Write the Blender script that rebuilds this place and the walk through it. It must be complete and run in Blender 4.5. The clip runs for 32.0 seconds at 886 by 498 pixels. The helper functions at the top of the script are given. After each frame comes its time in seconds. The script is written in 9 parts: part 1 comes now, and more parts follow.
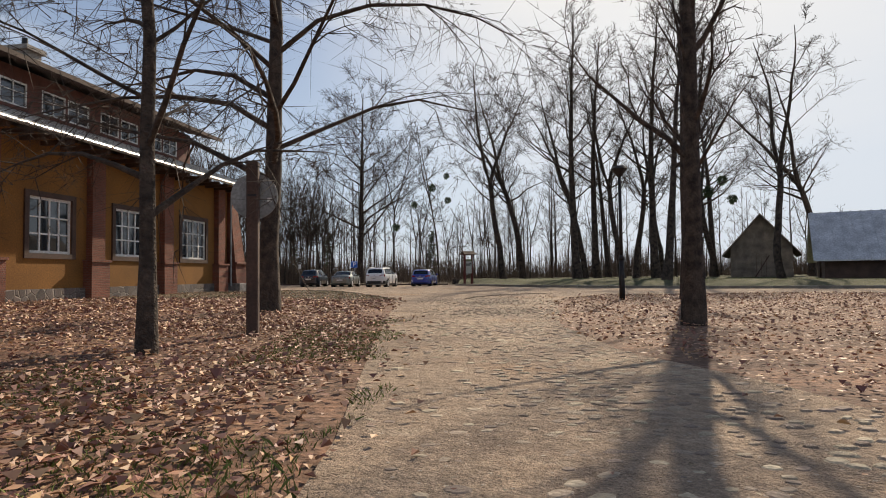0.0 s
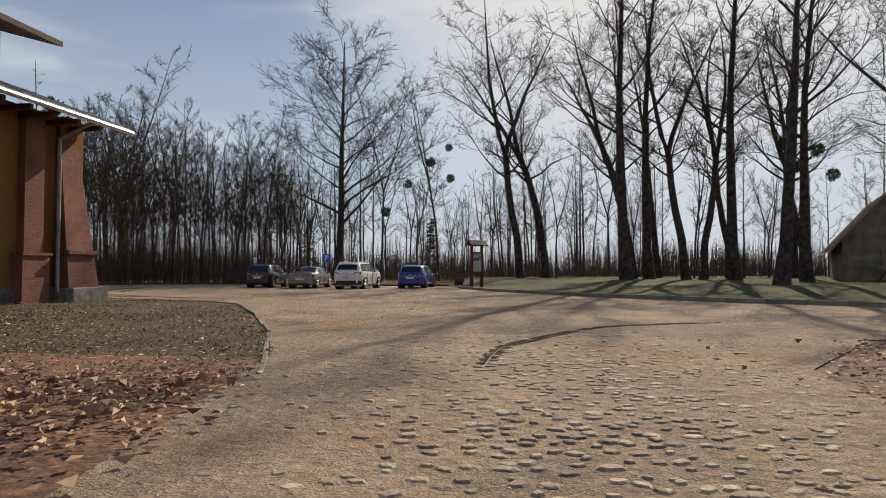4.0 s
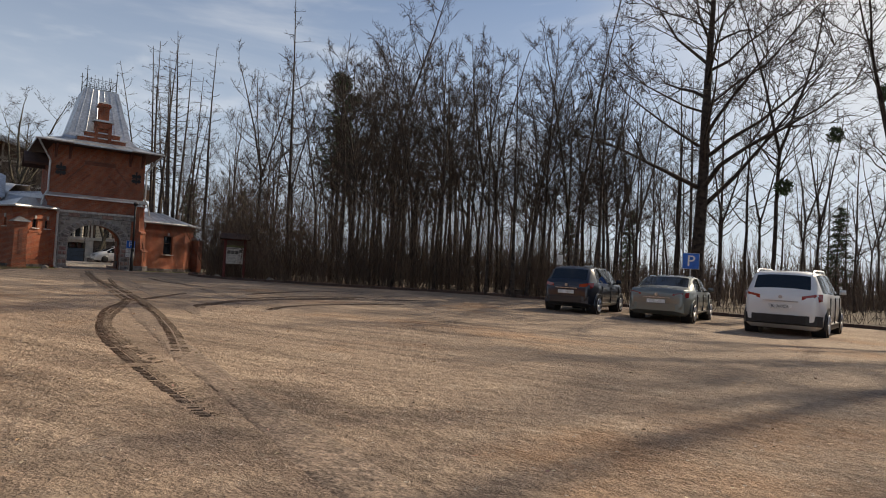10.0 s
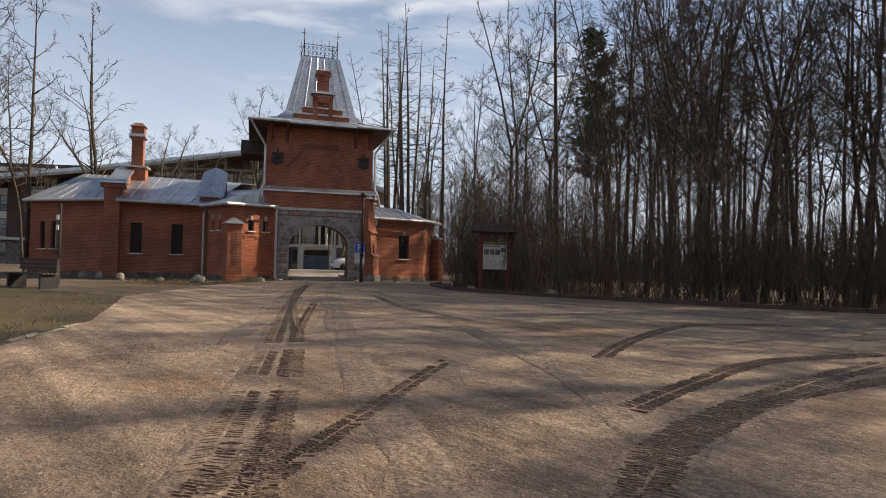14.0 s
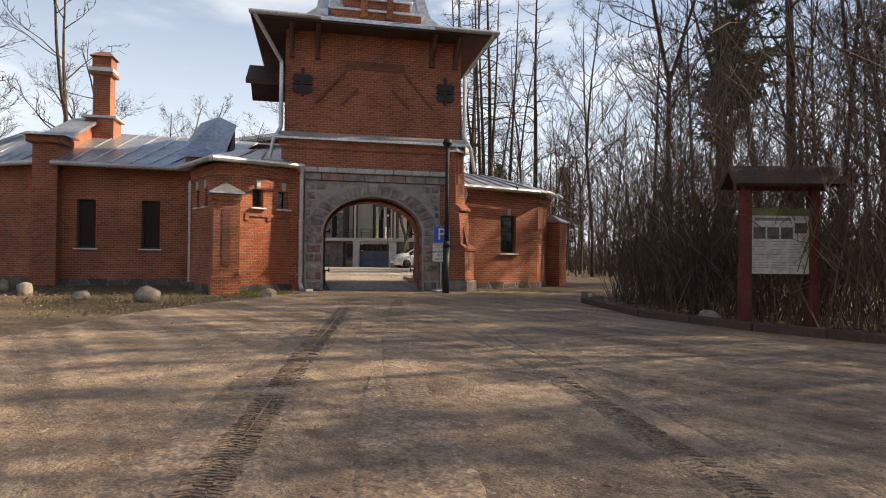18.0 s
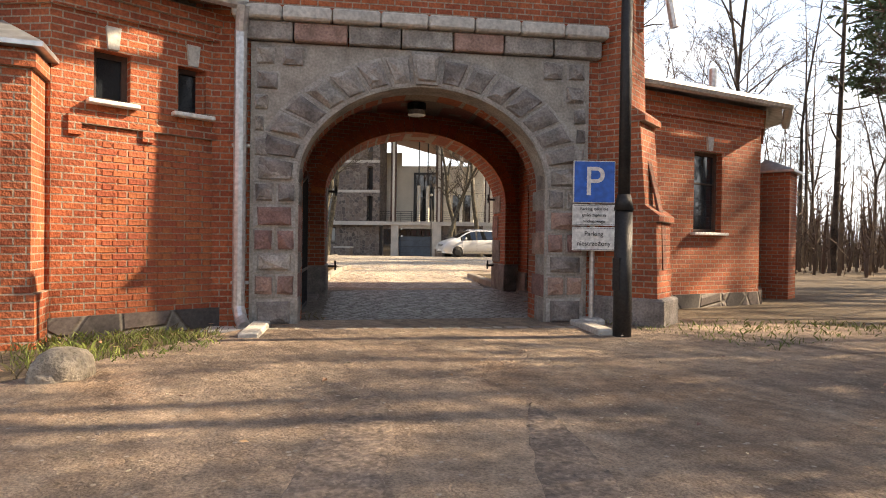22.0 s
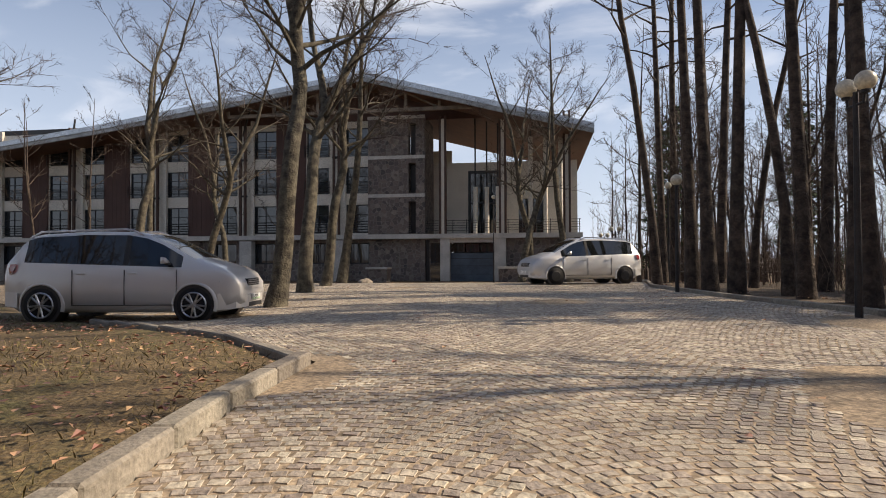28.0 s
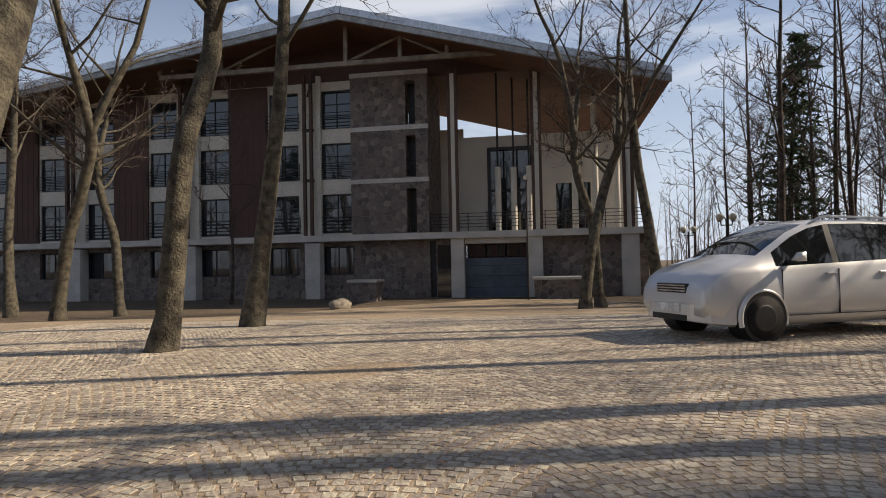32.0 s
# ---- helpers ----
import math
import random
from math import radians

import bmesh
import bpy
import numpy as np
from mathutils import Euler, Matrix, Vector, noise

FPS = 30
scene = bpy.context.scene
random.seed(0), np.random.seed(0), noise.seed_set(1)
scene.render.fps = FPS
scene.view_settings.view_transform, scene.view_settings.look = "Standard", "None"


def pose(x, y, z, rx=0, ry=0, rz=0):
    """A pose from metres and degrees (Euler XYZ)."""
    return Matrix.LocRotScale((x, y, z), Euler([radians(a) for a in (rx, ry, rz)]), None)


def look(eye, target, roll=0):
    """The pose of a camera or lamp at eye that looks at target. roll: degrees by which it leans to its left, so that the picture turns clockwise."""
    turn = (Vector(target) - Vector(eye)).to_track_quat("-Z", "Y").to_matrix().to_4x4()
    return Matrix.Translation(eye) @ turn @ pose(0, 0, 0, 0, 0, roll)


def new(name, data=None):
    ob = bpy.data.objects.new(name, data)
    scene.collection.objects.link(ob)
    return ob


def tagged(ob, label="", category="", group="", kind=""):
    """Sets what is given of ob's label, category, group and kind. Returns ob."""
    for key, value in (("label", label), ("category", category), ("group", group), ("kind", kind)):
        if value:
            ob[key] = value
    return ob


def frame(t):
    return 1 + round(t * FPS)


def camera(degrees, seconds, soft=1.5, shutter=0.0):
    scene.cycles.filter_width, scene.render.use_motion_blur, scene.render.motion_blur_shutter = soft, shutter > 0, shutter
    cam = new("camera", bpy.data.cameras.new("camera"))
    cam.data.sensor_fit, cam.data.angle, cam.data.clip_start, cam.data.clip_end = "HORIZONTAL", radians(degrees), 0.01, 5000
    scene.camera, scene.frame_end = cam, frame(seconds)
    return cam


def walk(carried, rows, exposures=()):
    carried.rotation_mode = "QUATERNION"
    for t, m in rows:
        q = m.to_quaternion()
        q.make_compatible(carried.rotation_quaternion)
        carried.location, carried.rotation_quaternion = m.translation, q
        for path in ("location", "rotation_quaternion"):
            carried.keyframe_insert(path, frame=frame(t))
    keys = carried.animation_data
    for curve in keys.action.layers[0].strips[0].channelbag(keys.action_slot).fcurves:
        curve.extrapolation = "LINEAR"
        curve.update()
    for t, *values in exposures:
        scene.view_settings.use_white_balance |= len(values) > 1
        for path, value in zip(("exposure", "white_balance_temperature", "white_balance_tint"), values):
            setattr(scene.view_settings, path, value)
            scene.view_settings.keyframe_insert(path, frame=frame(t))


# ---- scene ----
# ---- camera ----
cam = camera(71.9, 32.0, 1.0)
EXPOSURES = [(0, 0.15, 6900, 11), (2.5, 0.2, 6900, 11), (5, -0.2, 6900, 11), (9, 0.12, 6900, 11), (11, 0.08, 6900, 11), (14, 0.45, 7000, 12), (17, 0.6, 7500, 10), (18, 0.85, 7500, 11), (20, 1.5, 8600, 13), (22, 1.7, 7900, 13), (23, 1.45, 7800, 13), (23.5, 1.75, 7500, 13), (24, 2.5, 7400, 12), (25, 3.7, 7300, 12), (25.6, 3.5, 7300, 12), (27.3, 0.7, 6800, 13), (28, 0.4, 6800, 14), (30, 0.8, 6900, 14), (31, 0.4, 6900, 14), (32, 0.25, 6800, 13)]
PATH = [
    (0, -0.000, -0.000, 0.679, 0.10, 2.37, 0.69),
    (0.5, -0.018, 1.444, 0.717, 0.52, 2.33, 0.67),
    (1, -0.061, 2.885, 0.765, 0.68, 2.23, 0.98),
    (1.5, -0.090, 4.325, 0.797, 0.76, 2.15, 1.17),
    (2, -0.160, 5.694, 0.828, 0.33, 1.98, 1.46),
    (2.5, -0.136, 7.085, 0.828, 0.36, 1.95, 1.28),
    (4.5, 0.388, 12.700, 0.805, 0.86, 1.93, -0.23),
    (5, 0.366, 14.083, 0.813, 1.47, 1.98, -0.53),
    (5.5, 0.227, 15.446, 0.836, 2.89, 2.08, -0.91),
    (6, 0.022, 16.787, 0.841, 5.00, 2.13, -1.32),
    (6.5, -0.344, 18.087, 0.819, 8.10, 2.15, -1.79),
    (7, -0.815, 19.400, 0.805, 11.85, 2.04, -2.18),
    (7.5, -1.430, 20.704, 0.792, 15.64, 1.94, -2.22),
    (8, -2.174, 21.922, 0.758, 17.86, 1.87, -1.44),
    (8.5, -2.872, 23.127, 0.755, 18.74, 1.86, -1.18),
    (9, -3.541, 24.338, 0.759, 19.77, 1.91, -1.34),
    (9.5, -4.217, 25.523, 0.758, 22.84, 2.03, -2.12),
    (10, -4.901, 26.663, 0.786, 27.68, 2.05, -3.10),
    (10.5, -5.746, 27.674, 0.827, 33.31, 1.89, -3.72),
    (11, -6.687, 28.644, 0.838, 38.65, 1.47, -3.78),
    (11.5, -7.726, 29.416, 0.824, 40.83, 1.50, -3.01),
    (12, -8.737, 30.122, 0.792, 43.08, 1.58, -2.79),
    (13, -10.675, 31.325, 0.752, 47.56, 1.18, -1.35),
    (14, -12.319, 32.574, 0.782, 48.54, 1.20, -1.34),
    (14.5, -13.207, 33.216, 0.811, 49.16, 1.13, -1.48),
    (16.5, -17.212, 35.734, 0.846, 52.28, 0.75, -1.02),
    (17, -18.250, 36.240, 0.818, 53.09, 0.69, -1.20),
    (18, -20.190, 37.220, 0.772, 53.95, 0.60, -0.75),
    (19, -22.010, 38.225, 0.750, 55.10, 0.72, -0.85),
    (20, -23.640, 39.180, 0.740, 57.10, 0.43, -0.80),
    (21, -25.310, 40.080, 0.725, 57.80, -0.30, -0.70),
    (21.5, -26.190, 40.510, 0.690, 57.50, -0.45, -0.65),
    (22, -27.024, 40.980, 0.692, 57.65, -0.65, -0.75),
    (22.5, -27.845, 41.480, 0.695, 58.15, -0.65, -0.70),
    (23, -28.640, 41.910, 0.680, 58.20, -0.40, -0.60),
    (23.5, -29.430, 42.350, 0.690, 58.20, -0.10, -0.20),
    (24, -30.270, 42.760, 0.700, 58.30, 0.05, 0.20),
    (24.5, -31.120, 43.170, 0.693, 58.55, 0.19, 0.50),
    (25.5, -32.686, 43.861, 0.669, 59.58, 0.49, 0.35),
    (27.5, -36.141, 45.638, 0.708, 62.31, 0.78, -0.02),
    (28, -37.154, 46.098, 0.704, 62.07, 0.98, 0.24),
    (29, -39.377, 47.209, 0.772, 61.69, 1.14, 0.36),
    (30, -41.697, 48.445, 0.840, 62.17, 1.20, 0.41),
    (31, -44.036, 49.618, 0.836, 62.58, 1.27, 0.37),
    (32, -46.236, 50.763, 0.854, 62.92, 1.42, 1.11),
]
walk(cam, [(t, pose(x, y, z, 90 + pitch, roll, yaw)) for t, x, y, z, yaw, pitch, roll in PATH], EXPOSURES)

# ---- world and sun ----
SUN_AZ, SUN_EL = 22.5, 34.0          # degrees right of +y, degrees above the horizon
world = bpy.data.worlds.new("world")
scene.world = world
world.use_nodes = True
wn, wl = world.node_tree.nodes, world.node_tree.links
bg = wn["Background"]
sky = wn.new("ShaderNodeTexSky")
sky.sky_type, sky.sun_disc = "NISHITA", False
sky.sun_elevation, sky.sun_rotation = radians(SUN_EL), radians(SUN_AZ)
sky.dust_density, sky.air_density, sky.ozone_density = 0.6, 1.2, 2.5
# thin streaky cloud, as on a hazy spring day: long soft bands and finer wisps
co = wn.new("ShaderNodeTexCoord")


def cloud(size, rot, scale, lo, hi, most):
    mp, cl, cr = wn.new("ShaderNodeMapping"), wn.new("ShaderNodeTexNoise"), wn.new("ShaderNodeMapRange")
    mp.inputs["Scale"].default_value, mp.inputs["Rotation"].default_value = size, rot
    cl.inputs["Scale"].default_value, cl.inputs["Detail"].default_value, cl.inputs["Roughness"].default_value, cl.inputs["Distortion"].default_value = scale, 8, 0.52, 0.35
    wl.new(co.outputs["Generated"], mp.inputs[0])
    wl.new(mp.outputs[0], cl.inputs["Vector"])
    cr.interpolation_type = "SMOOTHSTEP"
    cr.inputs["From Min"].default_value, cr.inputs["From Max"].default_value, cr.inputs["To Max"].default_value = lo, hi, most
    wl.new(cl.outputs["Fac"], cr.inputs["Value"])
    return cr.outputs[0]


def over(below, color, factor):
    mx = wn.new("ShaderNodeMix")
    mx.data_type = "RGBA"
    mx.inputs["B"].default_value = (*color, 1)
    wl.new(factor, mx.inputs["Factor"])
    wl.new(below, mx.inputs["A"])
    return mx.outputs["Result"]


tint = wn.new("ShaderNodeMix")
tint.data_type, tint.blend_type = "RGBA", "MULTIPLY"
tint.inputs["Factor"].default_value, tint.inputs["B"].default_value = 1.0, (1.15, 1.27, 1.48, 1)
wl.new(sky.outputs[0], tint.inputs["A"])
top = over(tint.outputs["Result"], (15.0, 15.5, 16.2), cloud((0.9, 1.7, 5.5), (0.25, -0.22, 0.5), 1.25, 0.48, 0.70, 0.7))
top = over(top, (13.5, 14.2, 15.2), cloud((2.0, 3.6, 10.0), (0.3, -0.3, 0.7), 1.6, 0.55, 0.75, 0.6))
# brighter veil of cloud round the sun, pale haze at the horizon
dt, hr = wn.new("ShaderNodeVectorMath"), wn.new("ShaderNodeMapRange")
dt.operation = "DOT_PRODUCT"
VEIL = radians(27)
dt.inputs[1].default_value = (math.sin(radians(SUN_AZ)) * math.cos(VEIL), math.cos(radians(SUN_AZ)) * math.cos(VEIL), math.sin(VEIL))
wl.new(co.outputs["Generated"], dt.inputs[0])
hr.interpolation_type = "SMOOTHSTEP"
hr.inputs["From Min"].default_value, hr.inputs["From Max"].default_value, hr.inputs["To Max"].default_value = 0.8, 1.0, 0.9
wl.new(dt.outputs["Value"], hr.inputs["Value"])
top = over(top, (17.0, 16.8, 16.3), hr.outputs[0])
sz, zr = wn.new("ShaderNodeSeparateXYZ"), wn.new("ShaderNodeMapRange")
wl.new(co.outputs["Generated"], sz.inputs[0])
zr.interpolation_type = "SMOOTHSTEP"
zr.inputs["From Min"].default_value, zr.inputs["From Max"].default_value = -0.02, 0.62
zr.inputs["To Min"].default_value, zr.inputs["To Max"].default_value = 0.8, 0.0
wl.new(sz.outputs["Z"], zr.inputs["Value"])
top = over(top, (11.0, 12.8, 15.4), zr.outputs[0])
wl.new(top, bg.inputs[0])
bg.inputs[1].default_value = 0.051

sun = new("sun", bpy.data.lights.new("sun", "SUN"))
sun.data.energy, sun.data.angle, sun.data.color = 5.0, radians(0.6), (1.0, 0.87, 0.69)
sun_dir = Vector((math.sin(radians(SUN_AZ)) * math.cos(radians(SUN_EL)), math.cos(radians(SUN_AZ)) * math.cos(radians(SUN_EL)), math.sin(radians(SUN_EL))))
sun.matrix_world = look(sun_dir * 60 + Vector((-20, 30, 0)), (-20, 30, 0))

# ---- materials ----
def material(name, color, rough=0.8, metal=0.0, dark=0.7, light=1.25, scale=6.0, fine=60.0, bump=0.2, coat=0.0, tint=None, vary=0.0):
    """Two scales of noise in colour, fine relief, optional second colour in large patches, optional change from piece to piece."""
    m = bpy.data.materials.new(name)
    m.use_nodes = True
    n, l = m.node_tree.nodes, m.node_tree.links
    b = n["Principled BSDF"]
    tc = n.new("ShaderNodeTexCoord")
    big, small = n.new("ShaderNodeTexNoise"), n.new("ShaderNodeTexNoise")
    for q, s, d in ((big, scale, 5), (small, fine, 4)):
        q.inputs["Scale"].default_value, q.inputs["Detail"].default_value = s, d
        l.new(tc.outputs["Object"], q.inputs["Vector"])
    mix = n.new("ShaderNodeMix")
    mix.data_type, mix.blend_type = "RGBA", "MIX"
    c = Vector(color)
    mix.inputs["A"].default_value = (*(c * dark), 1)
    mix.inputs["B"].default_value = (*(Vector(tint) if tint else c * light), 1)
    ramp = n.new("ShaderNodeMapRange")
    ramp.inputs["From Min"].default_value, ramp.inputs["From Max"].default_value = 0.32, 0.68
    l.new(big.outputs["Fac"], ramp.inputs["Value"])
    l.new(ramp.outputs[0], mix.inputs["Factor"])
    grain = n.new("ShaderNodeMix")
    grain.data_type, grain.blend_type = "RGBA", "MULTIPLY"
    grain.inputs["Factor"].default_value = 1.0
    gr = n.new("ShaderNodeMapRange")
    gr.inputs["From Min"].default_value, gr.inputs["From Max"].default_value = 0.3, 0.7
    gr.inputs["To Min"].default_value, gr.inputs["To Max"].default_value = 0.72, 1.22
    l.new(small.outputs["Fac"], gr.inputs["Value"])
    l.new(mix.outputs["Result"], grain.inputs["A"])
    l.new(gr.outputs[0], grain.inputs["B"])
    out = grain.outputs["Result"]
    if vary:
        info, h = n.new("ShaderNodeObjectInfo"), n.new("ShaderNodeHueSaturation")
        geo, add = n.new("ShaderNodeNewGeometry"), n.new("ShaderNodeMath")
        add.operation = "ADD"
        fr = n.new("ShaderNodeMath")
        fr.operation = "FRACT"
        l.new(info.outputs["Random"], add.inputs[0])
        l.new(geo.outputs["Random Per Island"], add.inputs[1])
        l.new(add.outputs[0], fr.inputs[0])
        vr = n.new("ShaderNodeMapRange")
        vr.inputs["To Min"].default_value, vr.inputs["To Max"].default_value = 1 - vary, 1 + vary
        l.new(fr.outputs[0], vr.inputs["Value"])
        l.new(vr.outputs[0], h.inputs["Value"])
        hr = n.new("ShaderNodeMapRange")
        hr.inputs["To Min"].default_value, hr.inputs["To Max"].default_value = 0.5 - vary * 0.06, 0.5 + vary * 0.06
        l.new(fr.outputs[0], hr.inputs["Value"])
        l.new(hr.outputs[0], h.inputs["Hue"])
        l.new(out, h.inputs["Color"])
        out = h.outputs[0]
    l.new(out, b.inputs["Base Color"])
    b.inputs["Roughness"].default_value, b.inputs["Metallic"].default_value = rough, metal
    b.inputs["Coat Weight"].default_value = coat
    if bump:
        bp = n.new("ShaderNodeBump")
        bp.inputs["Strength"].default_value, bp.inputs["Distance"].default_value = bump, 0.02
        l.new(small.outputs["Fac"], bp.inputs["Height"])
        l.new(bp.outputs[0], b.inputs["Normal"])
    return m


def brick_material(name, c1, c2, mortar, width=0.17, height=0.052, stains=0.35):
    """Running-bond brickwork laid along the wall from its own x and y, height from z."""
    m = material(name, c1, 0.85, bump=0.0)
    n, l = m.node_tree.nodes, m.node_tree.links
    b = n["Principled BSDF"]
    tc, geo = n.new("ShaderNodeTexCoord"), n.new("ShaderNodeNewGeometry")
    sep, sepn, vt = n.new("ShaderNodeSeparateXYZ"), n.new("ShaderNodeSeparateXYZ"), n.new("ShaderNodeVectorTransform")
    l.new(tc.outputs["Object"], sep.inputs[0])
    vt.vector_type, vt.convert_from, vt.convert_to = "NORMAL", "WORLD", "OBJECT"
    l.new(geo.outputs["True Normal"], vt.inputs[0])
    l.new(vt.outputs[0], sepn.inputs[0])
    # along = x * |ny| - y * nx * sign keeps the courses even on slanted walls
    ab = n.new("ShaderNodeMath"); ab.operation = "ABSOLUTE"
    l.new(sepn.outputs["Y"], ab.inputs[0])
    ax = n.new("ShaderNodeMath"); ax.operation = "MULTIPLY"
    l.new(sep.outputs["X"], ax.inputs[0]); l.new(ab.outputs[0], ax.inputs[1])
    nx = n.new("ShaderNodeMath"); nx.operation = "ABSOLUTE"
    l.new(sepn.outputs["X"], nx.inputs[0])
    ay = n.new("ShaderNodeMath"); ay.operation = "MULTIPLY"
    l.new(sep.outputs["Y"], ay.inputs[0]); l.new(nx.outputs[0], ay.inputs[1])
    al = n.new("ShaderNodeMath"); al.operation = "ADD"
    l.new(ax.outputs[0], al.inputs[0]); l.new(ay.outputs[0], al.inputs[1])
    cmb = n.new("ShaderNodeCombineXYZ")
    l.new(al.outputs[0], cmb.inputs["X"]); l.new(sep.outputs["Z"], cmb.inputs["Y"])
    br = n.new("ShaderNodeTexBrick")
    br.inputs["Scale"].default_value = 1.0
    br.inputs["Brick Width"].default_value, br.inputs["Row Height"].default_value = width, height
    br.inputs["Mortar Size"].default_value, br.inputs["Mortar Smooth"].default_value = 0.006, 0.25
    br.inputs["Color1"].default_value, br.inputs["Color2"].default_value = (*c1, 1), (*c2, 1)
    br.inputs["Mortar"].default_value = (*mortar, 1)
    l.new(cmb.outputs[0], br.inputs["Vector"])
    big = n.new("ShaderNodeTexNoise")
    big.inputs["Scale"].default_value, big.inputs["Detail"].default_value = 1.3, 6
    l.new(tc.outputs["Object"], big.inputs["Vector"])
    mr = n.new("ShaderNodeMapRange")
    mr.inputs["From Min"].default_value, mr.inputs["From Max"].default_value = 0.3, 0.7
    mr.inputs["To Min"].default_value, mr.inputs["To Max"].default_value = 1 - stains, 1.15
    l.new(big.outputs["Fac"], mr.inputs["Value"])
    fine = n.new("ShaderNodeTexNoise")
    fine.inputs["Scale"].default_value, fine.inputs["Detail"].default_value = 45, 4
    l.new(tc.outputs["Object"], fine.inputs["Vector"])
    fr = n.new("ShaderNodeMapRange")
    fr.inputs["From Min"].default_value, fr.inputs["From Max"].default_value = 0.3, 0.7
    fr.inputs["To Min"].default_value, fr.inputs["To Max"].default_value = 0.7, 1.25
    l.new(fine.outputs["Fac"], fr.inputs["Value"])
    mm = n.new("ShaderNodeMath"); mm.operation = "MULTIPLY"
    l.new(mr.outputs[0], mm.inputs[0]); l.new(fr.outputs[0], mm.inputs[1])
    mx = n.new("ShaderNodeMix"); mx.data_type, mx.blend_type = "RGBA", "MULTIPLY"
    mx.inputs["Factor"].default_value = 1.0
    l.new(br.outputs["Color"], mx.inputs["A"]); l.new(mm.outputs[0], mx.inputs["B"])
    l.new(mx.outputs["Result"], b.inputs["Base Color"])
    inv = n.new("ShaderNodeMath"); inv.operation = "SUBTRACT"; inv.inputs[0].default_value = 1.0
    l.new(br.outputs["Fac"], inv.inputs[1])
    hh = n.new("ShaderNodeMath"); hh.operation = "ADD"
    l.new(inv.outputs[0], hh.inputs[0]); l.new(fine.outputs["Fac"], hh.inputs[1])
    bp = n.new("ShaderNodeBump")
    bp.inputs["Strength"].default_value, bp.inputs["Distance"].default_value = 0.9, 0.014
    l.new(hh.outputs[0], bp.inputs["Height"])
    l.new(bp.outputs[0], b.inputs["Normal"])
    return m


def stone_material(name, colors, mortar, size, wide=1.0):
    """Rubble masonry or setts: rounded cells of changing colour in recessed mortar."""
    m = material(name, colors[0], 0.85, bump=0.0)
    n, l = m.node_tree.nodes, m.node_tree.links
    b = n["Principled BSDF"]
    tc, mp = n.new("ShaderNodeTexCoord"), n.new("ShaderNodeMapping")
    mp.inputs["Scale"].default_value = (1 / size / wide, 1 / size, 1 / size)
    l.new(tc.outputs["Object"], mp.inputs[0])
    edge, cell = n.new("ShaderNodeTexVoronoi"), n.new("ShaderNodeTexVoronoi")
    edge.feature = "DISTANCE_TO_EDGE"
    for v in (edge, cell):
        v.inputs["Scale"].default_value, v.inputs["Randomness"].default_value = 1.0, 0.85
        l.new(mp.outputs[0], v.inputs["Vector"])
    sp = n.new("ShaderNodeSeparateColor")
    l.new(cell.outputs["Color"], sp.inputs[0])
    cr = n.new("ShaderNodeValToRGB")
    for i, c in enumerate(colors):
        e = cr.color_ramp.elements[i] if i < 2 else cr.color_ramp.elements.new(1.0)
        e.position, e.color = i / (len(colors) - 1), (*c, 1)
    l.new(sp.outputs[0], cr.inputs[0])
    mr = n.new("ShaderNodeMapRange")
    mr.inputs["From Min"].default_value, mr.inputs["From Max"].default_value = 0.015, 0.07
    l.new(edge.outputs["Distance"], mr.inputs["Value"])
    mx = n.new("ShaderNodeMix"); mx.data_type = "RGBA"
    mx.inputs["A"].default_value = (*mortar, 1)
    l.new(mr.outputs[0], mx.inputs["Factor"]); l.new(cr.outputs[0], mx.inputs["B"])
    fine = n.new("ShaderNodeTexNoise")
    fine.inputs["Scale"].default_value, fine.inputs["Detail"].default_value = 40, 5
    l.new(tc.outputs["Object"], fine.inputs["Vector"])
    fr = n.new("ShaderNodeMapRange")
    fr.inputs["From Min"].default_value, fr.inputs["From Max"].default_value = 0.3, 0.7
    fr.inputs["To Min"].default_value, fr.inputs["To Max"].default_value = 0.65, 1.3
    l.new(fine.outputs["Fac"], fr.inputs["Value"])
    mm = n.new("ShaderNodeMix"); mm.data_type, mm.blend_type = "RGBA", "MULTIPLY"
    mm.inputs["Factor"].default_value = 1.0
    l.new(mx.outputs["Result"], mm.inputs["A"]); l.new(fr.outputs[0], mm.inputs["B"])
    l.new(mm.outputs["Result"], b.inputs["Base Color"])
    bp = n.new("ShaderNodeBump")
    bp.inputs["Strength"].default_value, bp.inputs["Distance"].default_value = 0.8, 0.03
    l.new(mr.outputs[0], bp.inputs["Height"])
    l.new(bp.outputs[0], b.inputs["Normal"])
    return m


